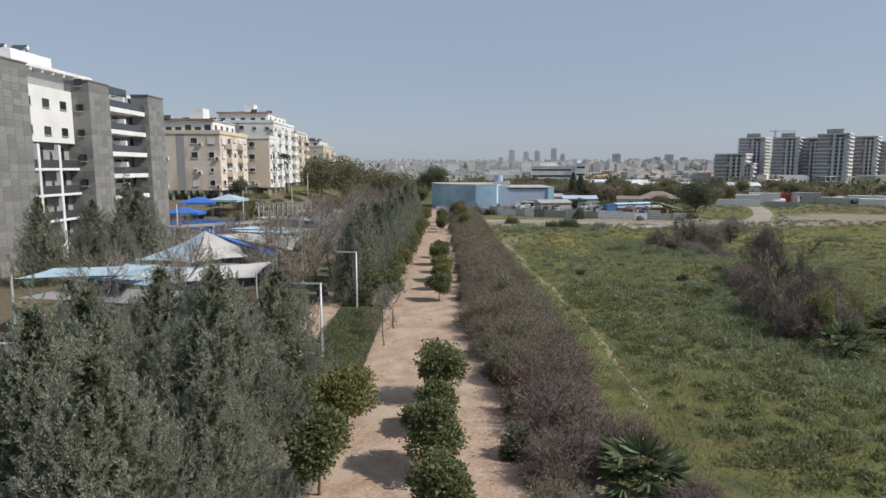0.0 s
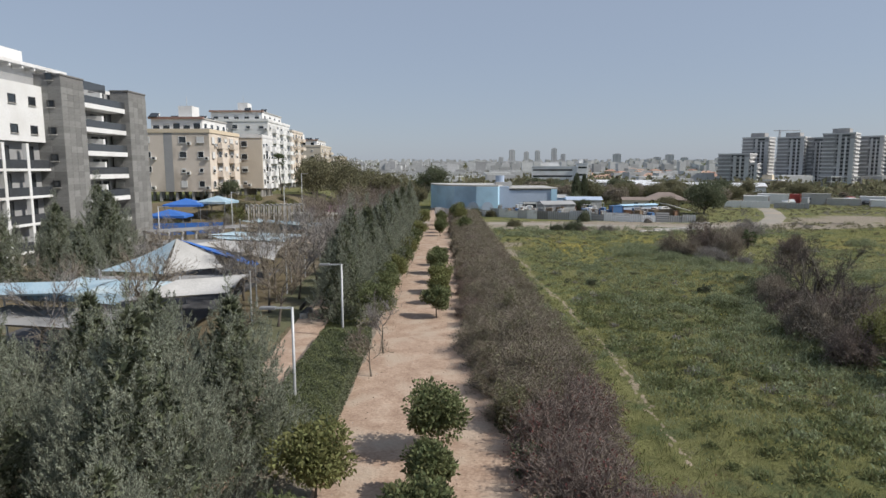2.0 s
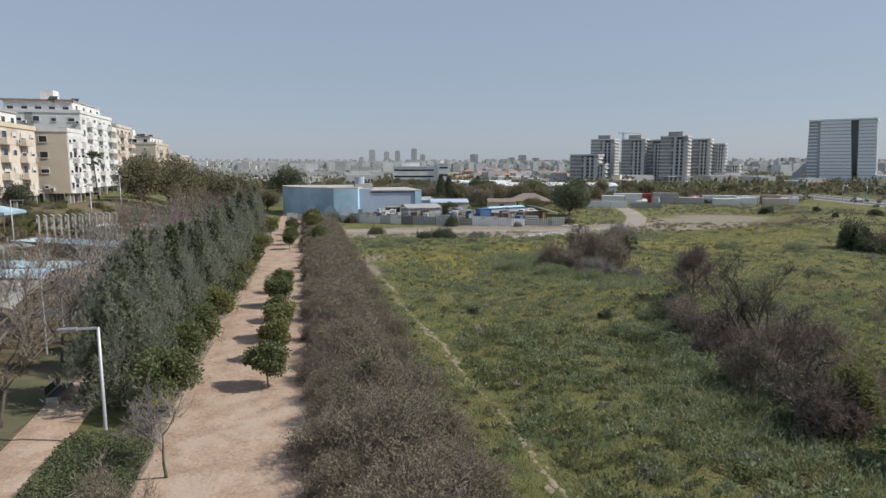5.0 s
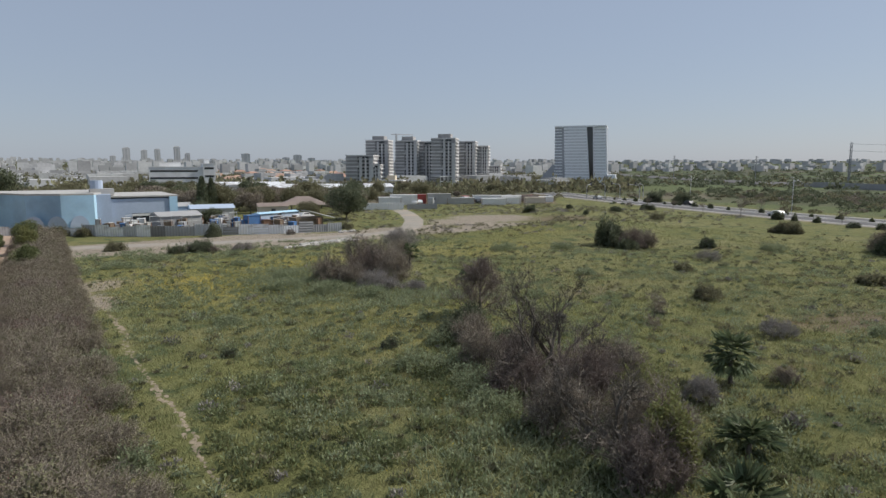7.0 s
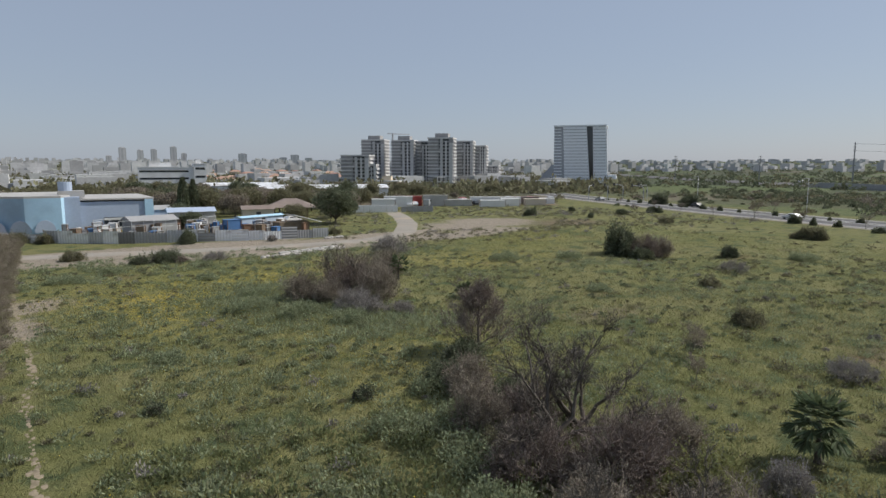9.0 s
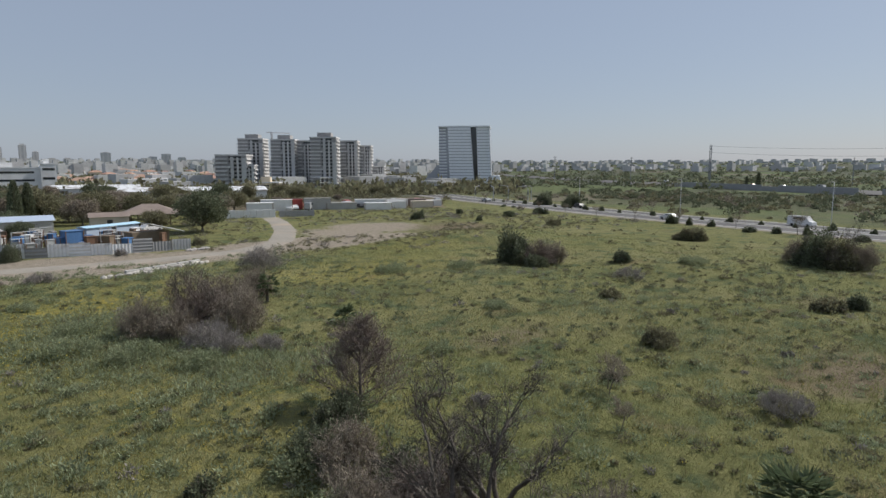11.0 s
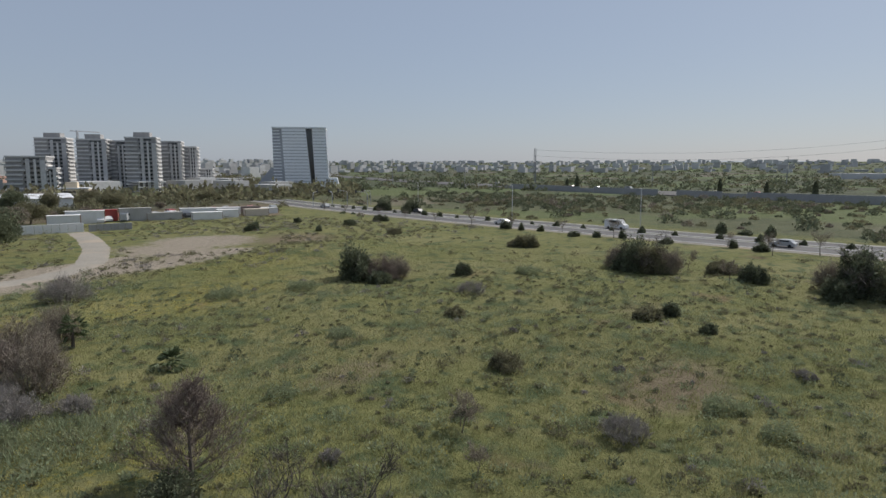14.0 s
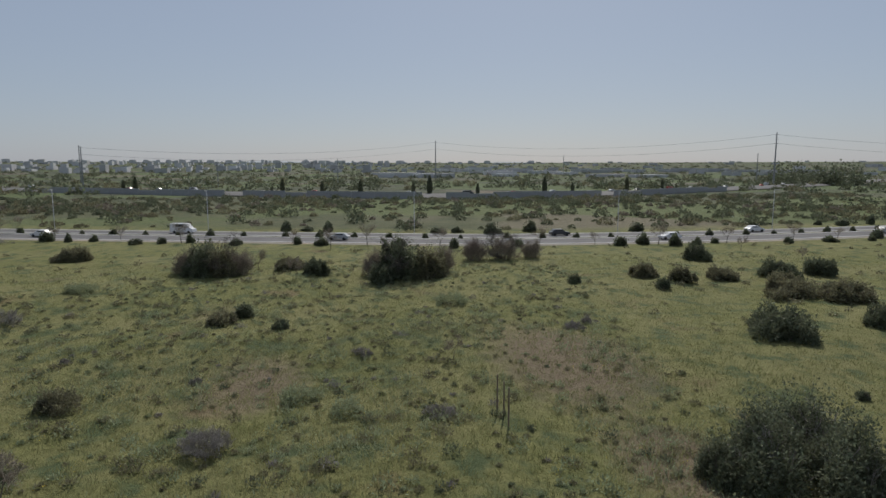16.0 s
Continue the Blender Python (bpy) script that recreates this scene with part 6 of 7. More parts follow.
# precast fence by the far lot and white stores
def panel_wall(x0, y0, x1, y1, n, h, m, label):
    b = thing("panel_wall", label, "wall")
    turn = math.degrees(math.atan2(y1 - y0, x1 - x0))
    L = math.hypot(x1 - x0, y1 - y0) / n
    k = Kit().soft_box(-L / 2 + 0.03, L / 2 - 0.03, -0.1, 0.1, -0.3, h, 0.03).mesh("panel")
    k.materials.append(m)
    for i in range(n):
        t = (i + 0.5) / n
        o = new("panel", k)
        o.parent = b
        x, y = x0 + (x1 - x0) * t, y0 + (y1 - y0) * t
        o.matrix_basis = pose(x, y, gz(x, y), 0, 0, turn)


panel_wall(79, 187, 94, 182, 10, 2.0, M_WHITE, "pale concrete panel wall by a storage lot")
panel_wall(94.5, 181, 103, 178, 6, 1.6, M_GREYWALL, "grey panel wall at the end of the track")
for x, y, w, h, m, lab in [(97, 196, 7, 2.9, M_WHITE, "white storage container on a lot"), (131, 187, 8, 2.0, M_WHITE, "low white storage cabin"), (139, 188, 6, 2.2, M_WHITE, "low white storage cabin with flat roof"), (148, 186, 7, 2.0, M_TAN, "low tan cabin on a lot"), (124, 196, 9, 2.0, M_CONC, "low grey shelter roof on a lot"), (157, 190, 5, 1.8, M_WHITE, "small white cabin on a lot")]:
    crate(x, y, w, 3, h, -30, m, lab, "cabin")


def car(x, y, turn, paint, van=False, group="cars"):
    b = thing("van" if van else "car", ("white delivery van standing on asphalt" if van else "small passenger car on asphalt"), "van" if van else "car", x, y, gz(x, y) + 0.06, turn, group)
    L, W, Hh = (5.4, 1.95, 2.2) if van else (4.3, 1.75, 1.42)
    prof = [(-L / 2, 0.3), (-L / 2, Hh * 0.86), (-L / 2 + 0.2, Hh), (L * 0.22, Hh), (L * 0.36, Hh * 0.55), (L / 2 - 0.1, Hh * 0.46), (L / 2, 0.3)] if van else \
           [(-L / 2, 0.3), (-L / 2, 0.82), (-L * 0.42, 0.95), (-L * 0.30, Hh), (L * 0.10, Hh), (L * 0.24, 0.92), (L * 0.46, 0.78), (L / 2, 0.6), (L / 2, 0.3)]
    n = len(prof)
    k = Kit().add([(x_, -W / 2 + (0.12 if z > 1 else 0), z) for x_, z in prof] + [(x_, W / 2 - (0.12 if z > 1 else 0), z) for x_, z in prof],
                  [tuple(range(n)), tuple(range(2 * n - 1, n - 1, -1))] + [(i, i + n, (i + 1) % n + n, (i + 1) % n) for i in range(n)])
    part("body", k, paint, b)
    for s in (-1, 1):
        part("side_window", Kit().box(-L * 0.26, L * 0.1, s * (W / 2 - 0.05) - 0.02, s * (W / 2 - 0.05) + 0.02, Hh * 0.68, Hh * 0.92), M_WIN, b)
        for wx in (-L * 0.3, L * 0.32):
            part("wheel", Kit().tube([(wx, s * (W / 2 - 0.1), 0.31), (wx, s * (W / 2 + 0.02), 0.31)], [0.31, 0.31], 12), M_TYRE, b)
    return b


for i in range(16):
    car(100 + i * 3.1 + rj.uniform(-0.6, 0.6), 204 - i * 0.55 + rj.uniform(-3, 4), rj.uniform(30, 80), M_CAR[i % 4 if i % 3 else 0], i % 4 == 1, "vehicles parked on the lot")
for i in range(26):
    car(112 + i * 2.0 + rj.uniform(-0.6, 0.6), 214 - i * 0.75 + rj.uniform(-2.5, 2.5), rj.uniform(40, 75), M_CAR[(0, 1, 0, 2, 3, 0)[i % 6]], i % 3 == 1, "vehicles parked on the lot")
for x, y, w, h, m, lab in [(106, 203, 9, 3.2, M_WHITE, "white truck box parked on a lot"), (113, 206, 6, 3.0, M_CAR[3], "red truck box parked on a lot"), (118, 200, 8, 3.4, M_CONC, "grey truck trailer parked on a lot"), (135, 196, 10, 2.6, M_WHITE, "long white trailer parked on a lot"), (143, 194, 9, 2.4, M_WHITE, "long white trailer parked on a lot"), (152, 196, 10, 2.2, M_ROOFBROWN, "brown flat shed roof on a lot")]:
    crate(x, y, w, 2.5, h, -32, m, lab, "truck_trailer")
car(58, 166, 20, M_CAR[0])
rb = random.Random(21)
def rock(x, y, s, label="pale lump of rubble beside the track"):
    bm = bmesh.new()
    bmesh.ops.create_icosphere(bm, subdivisions=1, radius=s)
    for v in bm.verts:
        v.co *= rb.uniform(0.7, 1.2)
        v.co.z *= 0.6
    ob = part("rubble_lump", bm, M_RUBBLE)
    ob.location = (x, y, gz(x, y) + s * 0.2)
    tagged(ob, label, "rubble", "rubble along the track")


for i in range(34):
    t = i / 33
    rock(36 + 13 * t + rb.uniform(-.5, .5), 114.6 + 4.6 * t + rb.uniform(-.7, .7), rb.uniform(0.25, 0.6))
for i in range(16):
    rock(53.5 + rb.uniform(-1.8, 1.8), 132.2 + rb.uniform(-0.7, 0.7), rb.uniform(0.3, 0.55))
for i in range(6):
    p0 = (39 + i * 1.7, 116.2 + i * 0.55)
    tagged(part("concrete_block", Kit().soft_box(-0.8, 0.8, -0.25, 0.25, 0, 0.5, 0.05), M_CONC), "pale concrete kerb block lying by the track", "concrete block", "kerb blocks by the track").matrix_basis = pose(p0[0], p0[1], gz(*p0), 0, 0, 18 + rb.uniform(-8, 8))

# ---- playground and street furniture ----
def street_lamp(x, y, turn=180, h=5.0, arm=1.5, label="grey steel street lamp with a flat horizontal arm"):
    b = thing("street_lamp", label, "street lamp", x, y, gz(x, y), turn, "street lamps")
    part("pole", Kit().tube([(0, 0, -0.1), (0, 0, 0.6), (0, 0, h)], [0.09, 0.075, 0.06], 8), M_METAL, b, smooth=True)
    part("base_plate", Kit().soft_box(-0.18, 0.18, -0.18, 0.18, 0, 0.06, 0.02), M_METAL, b)
    part("arm", Kit().box(0.0, arm * 0.5, -0.04, 0.04, h - 0.08, h), M_METAL, b)
    part("lamp_head", Kit().soft_box(arm * 0.5, arm, -0.14, 0.14, h - 0.10, h + 0.02, 0.03), M_DARKPOLE, b)
    return b


for x, y in [(-6.75, 33.2), (-6.6, 46.0), (-7.3, 66), (-7.6, 92), (-6.9, 118)]:
    street_lamp(x, y)
for x, y, h in [(-40, 92, 6), (-36.5, 112, 6.5), (-31, 126, 6.5), (-33, 150, 8)]:
    street_lamp(x, y, 0, h)


def sail(label, corners, material, sag=0.5, n=8):
    """A stretched shade sail with sagging cloth between its four corners, on poles of its own."""
    A, B, C, D = [Vector(c) for c in corners]
    k = Kit()
    for j in range(n + 1):
        for i in range(n + 1):
            u, v = i / n, j / n
            p = A.lerp(B, u).lerp(D.lerp(C, u), v)
            q = (A + B + C + D) / 4
            p = p.lerp(q, 0.14 * (math.sin(math.pi * u) * (1 if v in (0, 1) else 0) + math.sin(math.pi * v) * (1 if u in (0, 1) else 0)) * 0.5)
            p.z -= sag * math.sin(math.pi * u) * math.sin(math.pi * v)
            k.v.append(tuple(p))
    m = len(k.v)
    k.v += [(x, y, z - 0.02) for x, y, z in k.v]
    for j in range(n):
        for i in range(n):
            a = j * (n + 1) + i
            q = (a, a + 1, a + n + 2, a + n + 1)
            k.f += [q, tuple(m + t for t in q[::-1])]
    ob = part("shade_sail", k, material, smooth=True)
    return tagged(ob, label, "shade sail", "playground shade sails")


def pole(x, y, h, r=0.07):
    tagged(part("sail_pole", Kit().tube([(x, y, gz(x, y) - 0.1), (x, y, h)], [r, r * 0.9], 8), M_METAL), "tall grey steel pole holding a shade sail", "pole", "sail poles")


PK = (-21.7, 55.6, 5.6)
sail("pale blue shade sail rising to a peak", [(-27.5, 54.4, 3.1), (-21.5, 52.4, 3.2), PK, (-24.6, 56.4, 4.2)], M_SAILBLUE, 0.15)
sail("dusty white shade sail rising to a peak", [(-21.5, 52.4, 3.2), (-17.8, 55.2, 3.3), (-19.0, 56.5, 4.2), PK], M_SAILWHITE, 0.2)
sail("deep blue strip of shade cloth", [PK, (-15.8, 56.8, 3.1), (-15.0, 57.6, 3.2), (-21.0, 56.6, 5.2)], M_SAILDEEP, 0.25)
sail("dusty white shade sail strung between poles", [(-21.2, 57.2, 5.0), (-14.2, 57.2, 3.6), (-14.0, 60.8, 4.6), (-20.5, 61.6, 4.8)], M_SAILWHITE, 1.0)
sail("pale blue shade sail strung between poles", [(-20.5, 61.6, 4.9), (-14.0, 60.9, 4.7), (-15.0, 66, 4.6), (-23, 66.5, 4.6)], M_SAILBLUE, 0.6)
sail("faded blue shade sail over the playground", [(-27.0, 43.0, 3.2), (-20.0, 42.6, 3.0), (-18.4, 47.6, 3.5), (-25.4, 48.4, 3.7)], M_SAILBLUE, 0.3)
sail("dusty white shade sail over the playground", [(-20.0, 43.0, 3.1), (-14.4, 46.2, 3.0), (-14.2, 50.2, 3.6), (-18.4, 47.8, 3.6)], M_SAILWHITE, 0.5)
sail("grey drooping shade net low over the playground", [(-26.5, 49.5, 2.6), (-15.0, 49.6, 2.7), (-14.8, 53.6, 3.0), (-26.8, 53.2, 2.9)], M_SAILGREY, 0.7)
sail("grey shade net with a pale hem", [(-26.4, 37.2, 3.3), (-16.8, 37.0, 2.8), (-17.4, 41.4, 2.9), (-26.5, 42.6, 3.0)], M_SAILGREY, 0.6)
sail("pale blue shade sail with a white hem", [(-28.4, 40.0, 4.0), (-20.4, 40.4, 4.2), (-21, 44.6, 4.2), (-29, 45.0, 3.9)], M_SAILBLUE, 0.4)
sail("long boat-shaped pale blue sail", [(-27.2, 88.0, 4.3), (-15.2, 81.0, 4.2), (-14.4, 84.0, 4.3), (-25.6, 91.0, 4.3)], M_SAILBLUE, 1.0)
sail("long white sail below a blue one", [(-27.0, 87.6, 3.6), (-15.0, 80.6, 3.5), (-14.6, 83.0, 3.2), (-26.2, 90.0, 3.3)], M_SAILWHITE, 0.8)
sail("pale blue sail over the far play area", [(-24, 68, 4.6), (-14.5, 67, 4.4), (-14.0, 71, 4.3), (-23, 73, 4.4)], M_SAILBLUE, 0.8)
for x, y, h in [(-27.5, 54.3, 3.3), (-21.5, 56.2, 5.7), (-15.2, 55.2, 4.0), (-14.0, 60.3, 4.8), (-20.4, 61.6, 5.0), (-23, 66.5, 4.8), (-15, 66, 4.8), (-27.1, 43.0, 3.5), (-14.3, 46.2, 3.4), (-14.1, 50.3, 3.8), (-26.5, 37.0, 4.4), (-16.8, 36.8, 3.0), (-28.6, 40, 4.2), (-27.2, 88, 4.6), (-15.1, 81, 4.5), (-14.3, 84, 4.5), (-25.6, 91, 4.5), (-14.3, 69, 4.6), (-23.6, 70, 4.6), (-26.8, 53.3, 3.2), (-18.3, 48, 3.8)]:
    pole(x, y, h)


def bench(x, y, turn):
    b = thing("bench", "dark bench with concrete ends beside the playground", "bench", x, y, gz(x, y), turn, "benches")
    for s in (-0.9, 0.9):
        part("support", Kit().soft_box(s - 0.18, s + 0.18, -0.28, 0.28, 0, 0.44, 0.04), M_CONC, b)
    for i in range(3):
        part("seat_slat", Kit().soft_box(-1.0, 1.0, -0.26 + i * 0.18, -0.11 + i * 0.18, 0.45, 0.49, 0.01), M_FRAME, b)
    for i in range(3):
        part("back_slat", Kit().soft_box(-1.0, 1.0, 0.27, 0.31, 0.56 + i * 0.13, 0.66 + i * 0.13, 0.01), M_FRAME, b)


bench(-21.6, 36.0, 180)
bench(-18.0, 35.8, 180)
bench(-10.4, 52, 90)
# low concrete walls round the play area
for x0, x1, y0, y1, h in [(-30, -15.5, 36.6, 37.0, 0.55), (-41, -30, 84.5, 85.0, 1.0), (-41, -38, 88.5, 89.0, 1.3), (-46, -41, 89, 89.5, 0.9)]:
    tagged(part("low_wall", Kit().soft_box(x0, x1, y0, y1, -0.2, h, 0.05), M_CONC), "low pale concrete wall round the play area", "wall", kind="structure")


def pergola(label, x, y, w, d, h, turn, beams, deck=True, m=None):
    b = thing("pergola", label, "pergola", x, y, gz(x, y), turn, "pergolas")
    m = m or M_CONC
    for i in range(beams):
        xx = -w / 2 + w * i / (beams - 1)
        for s in (-1, 1):
            part("post", Kit().box(xx - 0.12, xx + 0.12, s * d / 2 - 0.12, s * d / 2 + 0.12, -0.3, h), m, b)
        part("beam", Kit().box(xx - 0.1, xx + 0.1, -d / 2 - 0.5, d / 2 + 0.5, h, h + 0.28), m, b)
    if deck:
        part("roof_net", Kit().box(-w / 2, w / 2, -d / 2, d / 2, h + 0.284, h + 0.34), M_SAILGREY, b)
    return b


pergola("long grey pergola with a flat net roof", -33, 90, 14, 4.5, 2.8, 40, 9)
pergola("grey pergola with a flat net roof", -27, 74.5, 10, 4, 2.8, 10, 7)
pergola("curved row of tall white posts and beams", -31.5, 121, 10, 3, 3.2, 25, 12, False, M_CONC)
pergola("row of tall white posts and beams", -23.5, 118, 8, 3, 3.0, -10, 9, False, M_CONC)


def awning_stall(x, y, w, d, h, turn, m, label):
    b = thing("market_stall", label, "awning", x, y, gz(x, y), turn, "blue awnings")
    for sx in (-1, 1):
        for sy in (-1, 1):
            part("post", Kit().tube([(sx * w / 2, sy * d / 2, -0.2), (sx * w / 2, sy * d / 2, h)], [0.06, 0.06], 6), M_DARKPOLE, b)
    part("canopy", Kit().add([(-w / 2 - .3, -d / 2 - .3, h), (w / 2 + .3, -d / 2 - .3, h), (w / 2 + .3, d / 2 + .3, h), (-w / 2 - .3, d / 2 + .3, h), (0, 0, h + 1.0), (-w / 2 - .3, -d / 2 - .3, h - .4), (w / 2 + .3, -d / 2 - .3, h - .4), (w / 2 + .3, d / 2 + .3, h - .4), (-w / 2 - .3, d / 2 + .3, h - .4)],
                              [(0, 1, 4), (1, 2, 4), (2, 3, 4), (3, 0, 4), (0, 5, 6, 1), (1, 6, 7, 2), (2, 7, 8, 3), (3, 8, 5, 0)]), m, b)


awning_stall(-46.5, 117, 6, 5, 2.8, 8, M_SAILDEEP, "deep blue awning in front of houses")
awning_stall(-41.5, 119, 5, 5, 2.7, -6, M_SAILBLUE, "pale blue awning in front of houses")
awning_stall(-47, 111, 6, 4, 2.6, 3, M_SAILDEEP, "deep blue awning beside a stone pier")
b = thing("screen_fence", "blue cloth screen on a fence by the awnings", "fence", -43, 108, gz(-43, 108), 15)
for i in range(6):
    part("panel", Kit().box(-6 + i * 2 + 0.05, -4.05 + i * 2, -0.04, 0.04, 0.0, 2.0), M_SAILDEEP, b)
    part("post", Kit().box(-6.04 + i * 2, -5.98 + i * 2, -0.06, 0.06, -0.3, 2.1), M_DARKPOLE, b)

# planting on the bank below the houses
rp = random.Random(14)
for i in range(30):
    st = rp.choice(("olive", "olive", "yellow", "green", "red", "grey"))
    make_shrub(660 + i, rp.uniform(-50, -20), rp.uniform(110, 152), rp.uniform(2.5, 5.5), rp.uniform(0.9, 2.0), st, "low ornamental shrub on a planted bank", group="bank planting", dense=0.6)
for i, (x, y, w, h, st) in enumerate([(-40, 124, 5, 1.6, "olive"), (-35, 128, 6, 1.8, "yellow"), (-30, 132, 6, 1.6, "olive"), (-44, 128, 5, 1.6, "olive"), (-26, 136, 6, 1.8, "olive"), (-38, 116, 4, 1.4, "olive"), (-34, 105, 4, 1.2, "olive"), (-37, 100, 4, 1.3, "green"), (-30, 104, 4, 1.5, "red"), (-22, 130, 5, 3.0, "red"), (-18, 122, 5, 3.5, "twig"), (-41, 101, 3, 1.2, "olive")]):
    make_shrub(600 + i, x, y, w, h, st, "low ornamental shrub on a planted bank", group="bank planting")
make_round_tree(621, -44.0, 133.5, 5.0, 2.6, "dark", "dark green tree before a beige house", clumps=40, size=0.22)
make_round_tree(622, -27, 140, 3.6, 3.4, "pink", "low tree covered in pink blossom", clumps=40, size=0.2, trunk=0.2)
make_round_tree(626, -22, 143, 3.4, 2.8, "pink", "low tree covered in pink blossom", clumps=34, size=0.2, trunk=0.2)
for i, (x, y, h, r) in enumerate([(-34, 172, 13, 6.0), (-27, 176, 14, 6.5), (-21, 182, 13.5, 6.0), (-38, 186, 13, 6), (-14, 178, 11, 5), (-31, 190, 14, 6), (-24, 168, 11, 5)]):
    make_round_tree(630 + i, x, y, h, r, "olive", "tall spreading olive-brown tree beyond the houses", clumps=80, size=0.34, trunk=0.28, per=150)
make_round_tree(640, -3.5, 215, 13, 6.5, "dark", "tall dark tree at the end of the path", clumps=60, size=0.4)
for i, (x, y, h) in enumerate([(-19, 100, 8), (-16, 112, 8.5), (-21, 108, 8), (-13, 122, 8.5), (-18, 130, 9), (-24, 124, 8), (-14, 140, 9), (-22, 116, 8.5), (-20, 150, 9), (-12, 152, 9)]):
    make_bare_tree(650 + i, x, y, h, M_TWIG if i % 3 else M_TWIGRED, "leafless grey-brown tree beside the play area", group="bare trees")
tp = make_fan_palm(660, -44.6, 176, 11, 2.2, 9.5, "tall slim palm beside a white house", 30)

# ---- trees and town beyond the field ----
rf = random.Random(77)
proto_trees = [make_round_tree(700, 65, 158, 9.0, 5.6, "dark", "broad dense dark green tree behind the scrap yard", clumps=80, size=0.34, trunk=0.12),
               make_round_tree(701, 45, 196, 9.0, 6.0, "olive", "spreading olive-brown tree behind low buildings", clumps=80, size=0.36, trunk=0.2),
               make_round_tree(702, 30, 205, 8.0, 5.0, "brown", "half-bare brown tree behind low buildings", clumps=80, size=0.32, trunk=0.2)]
for i in range(110):
    a = rf.uniform(-4, 44)
    d = rf.uniform(195, 330)
    x, y = 5 + d * math.sin(radians(a)), d * math.cos(radians(a))
    if (60 < x < 112 and y < 240) or (x < 36 and y < 200) or (x > 100 and y < 262):
        continue
    lay(proto_trees[rf.choice((0, 1, 1, 2, 2))], x, y, rf.uniform(0, 360), rf.uniform(0.6, 1.0), rf.uniform(0.6, 0.85))
for i, (x, y, w, h, st) in enumerate([(30.5, 137.6, 3.4, 2.8, "dark"), (8, 152.5, 3.2, 2.2, "olive"), (11.5, 150, 3.0, 2.0, "olive"), (43, 133.6, 2.4, 1.5, "grey"), (56, 138, 3.0, 1.4, "olive"), (14, 126, 3.4, 1.6, "olive"), (24, 118.5, 4.6, 2.0, "dark"), (30, 117, 4.4, 1.5, "grey"), (17.5, 112, 3.6, 1.2, "soft")]):
    make_shrub(760 + i, x, y, w, h, st, "rough bush beside the dirt track and tin fence", group="bushes by the tin fence")
for x, y, s, k in [(37, 176, 0.55, 0), (36, 163, 0.42, 0), (52, 190, 0.8, 2), (72, 196, 0.75, 1), (80, 205, 0.8, 2), (86, 210, 0.8, 1), (57, 200, 0.9, 1), (70, 172, 0.7, 2), (-8, 196, 0.7, 1), (-12, 205, 0.8, 2), (24, 198, 0.75, 2), (31, 201, 0.8, 1), (38, 199, 0.85, 2), (62, 206, 0.8, 2), (66, 198, 0.85, 1), (76, 200, 0.7, 2), (48, 204, 0.8, 1), (91, 206, 0.7, 2), (97, 212, 0.75, 1), (104, 216, 0.4, 2), (20, 203, 0.7, 1), (60, 170, 0.5, 1), (76, 178, 0.45, 1), (3, 200, 0.6, 2), (110, 222, 0.42, 1), (120, 228, 0.4, 2), (135, 232, 0.36, 1), (150, 236, 0.36, 2)]:
    lay(proto_trees[k], x, y, rf.uniform(0, 360), s)


def cypress(seed, x, y, h, r):
    rng = np.random.default_rng(seed)
    t = thing("cypress", "slim dark cypress tree", "cypress", x, y, gz(x, y), group="cypresses")
    kit, _ = trunk_kit(rng, h * 0.9, 0.02 * h, 0.02)
    part("trunk", kit, M_BARK, t)
    n = 2600
    tt = rng.uniform(0, 1, n)
    ang = rng.uniform(0, 6.28, n)
    rad = r * np.sin(np.pi * np.clip(tt * 0.85 + 0.12, 0, 1)) * np.sqrt(rng.uniform(0.3, 1, n))
    b_ = np.stack([rad * np.cos(ang), rad * np.sin(ang), tt * h], 1)
    way = unit(np.stack([np.cos(ang) * 0.4, np.sin(ang) * 0.4, np.ones(n)], 1) + rng.normal(size=(n, 3)) * 0.3)
    part("crown", quads(blades(rng, b_, way, 0.07 * h, 0.012 * h), "crown"), M_LEAFDARK, t)
    return t


cy = cypress(720, 40, 190, 9.5, 1.3)
lay(cy, 42.6, 191.5, 40, 0.95)
for x, y, s in [(338, 4, 1.1), (333, 13, 0.8), (325, 40, 0.9), (350, 60, 0.8), (362, 82, 0.9), (344, -60, 1.0), (350, -78, 0.7), (372, -120, 0.9), (390, -152, 0.8), (330, -20, 0.7), (398, 170, 1.0), (402, 178, 0.8)]:
    lay(cy, x, y, rf.uniform(0, 360), s)


def house(x, y, w, d, h, turn, wall, i):
    b = thing("house", "white house with a red tiled hip roof" if i % 3 else "cream house with a red tiled hip roof", "house", x, y, gz(x, y) - 1, turn, "red-roofed houses")
    part("wall", Kit().box(-w / 2, w / 2, -d / 2, d / 2, 0, h), wall, b)
    part("roof", Kit().add([(-w / 2 - .5, -d / 2 - .5, h), (w / 2 + .5, -d / 2 - .5, h), (w / 2 + .5, d / 2 + .5, h), (-w / 2 - .5, d / 2 + .5, h), (-w * .2, 0, h + 2.4), (w * .2, 0, h + 2.4)], [(0, 3, 2, 1), (0, 1, 5, 4), (1, 2, 5), (2, 3, 4, 5), (3, 0, 4)]), M_TILE, b)
    for s in (-0.25, 0.25):
        part("window", Kit().box(w * s - 0.8, w * s + 0.8, -d / 2 - 0.05, -d / 2, h * 0.5, h * 0.5 + 1.4), M_WIN, b)


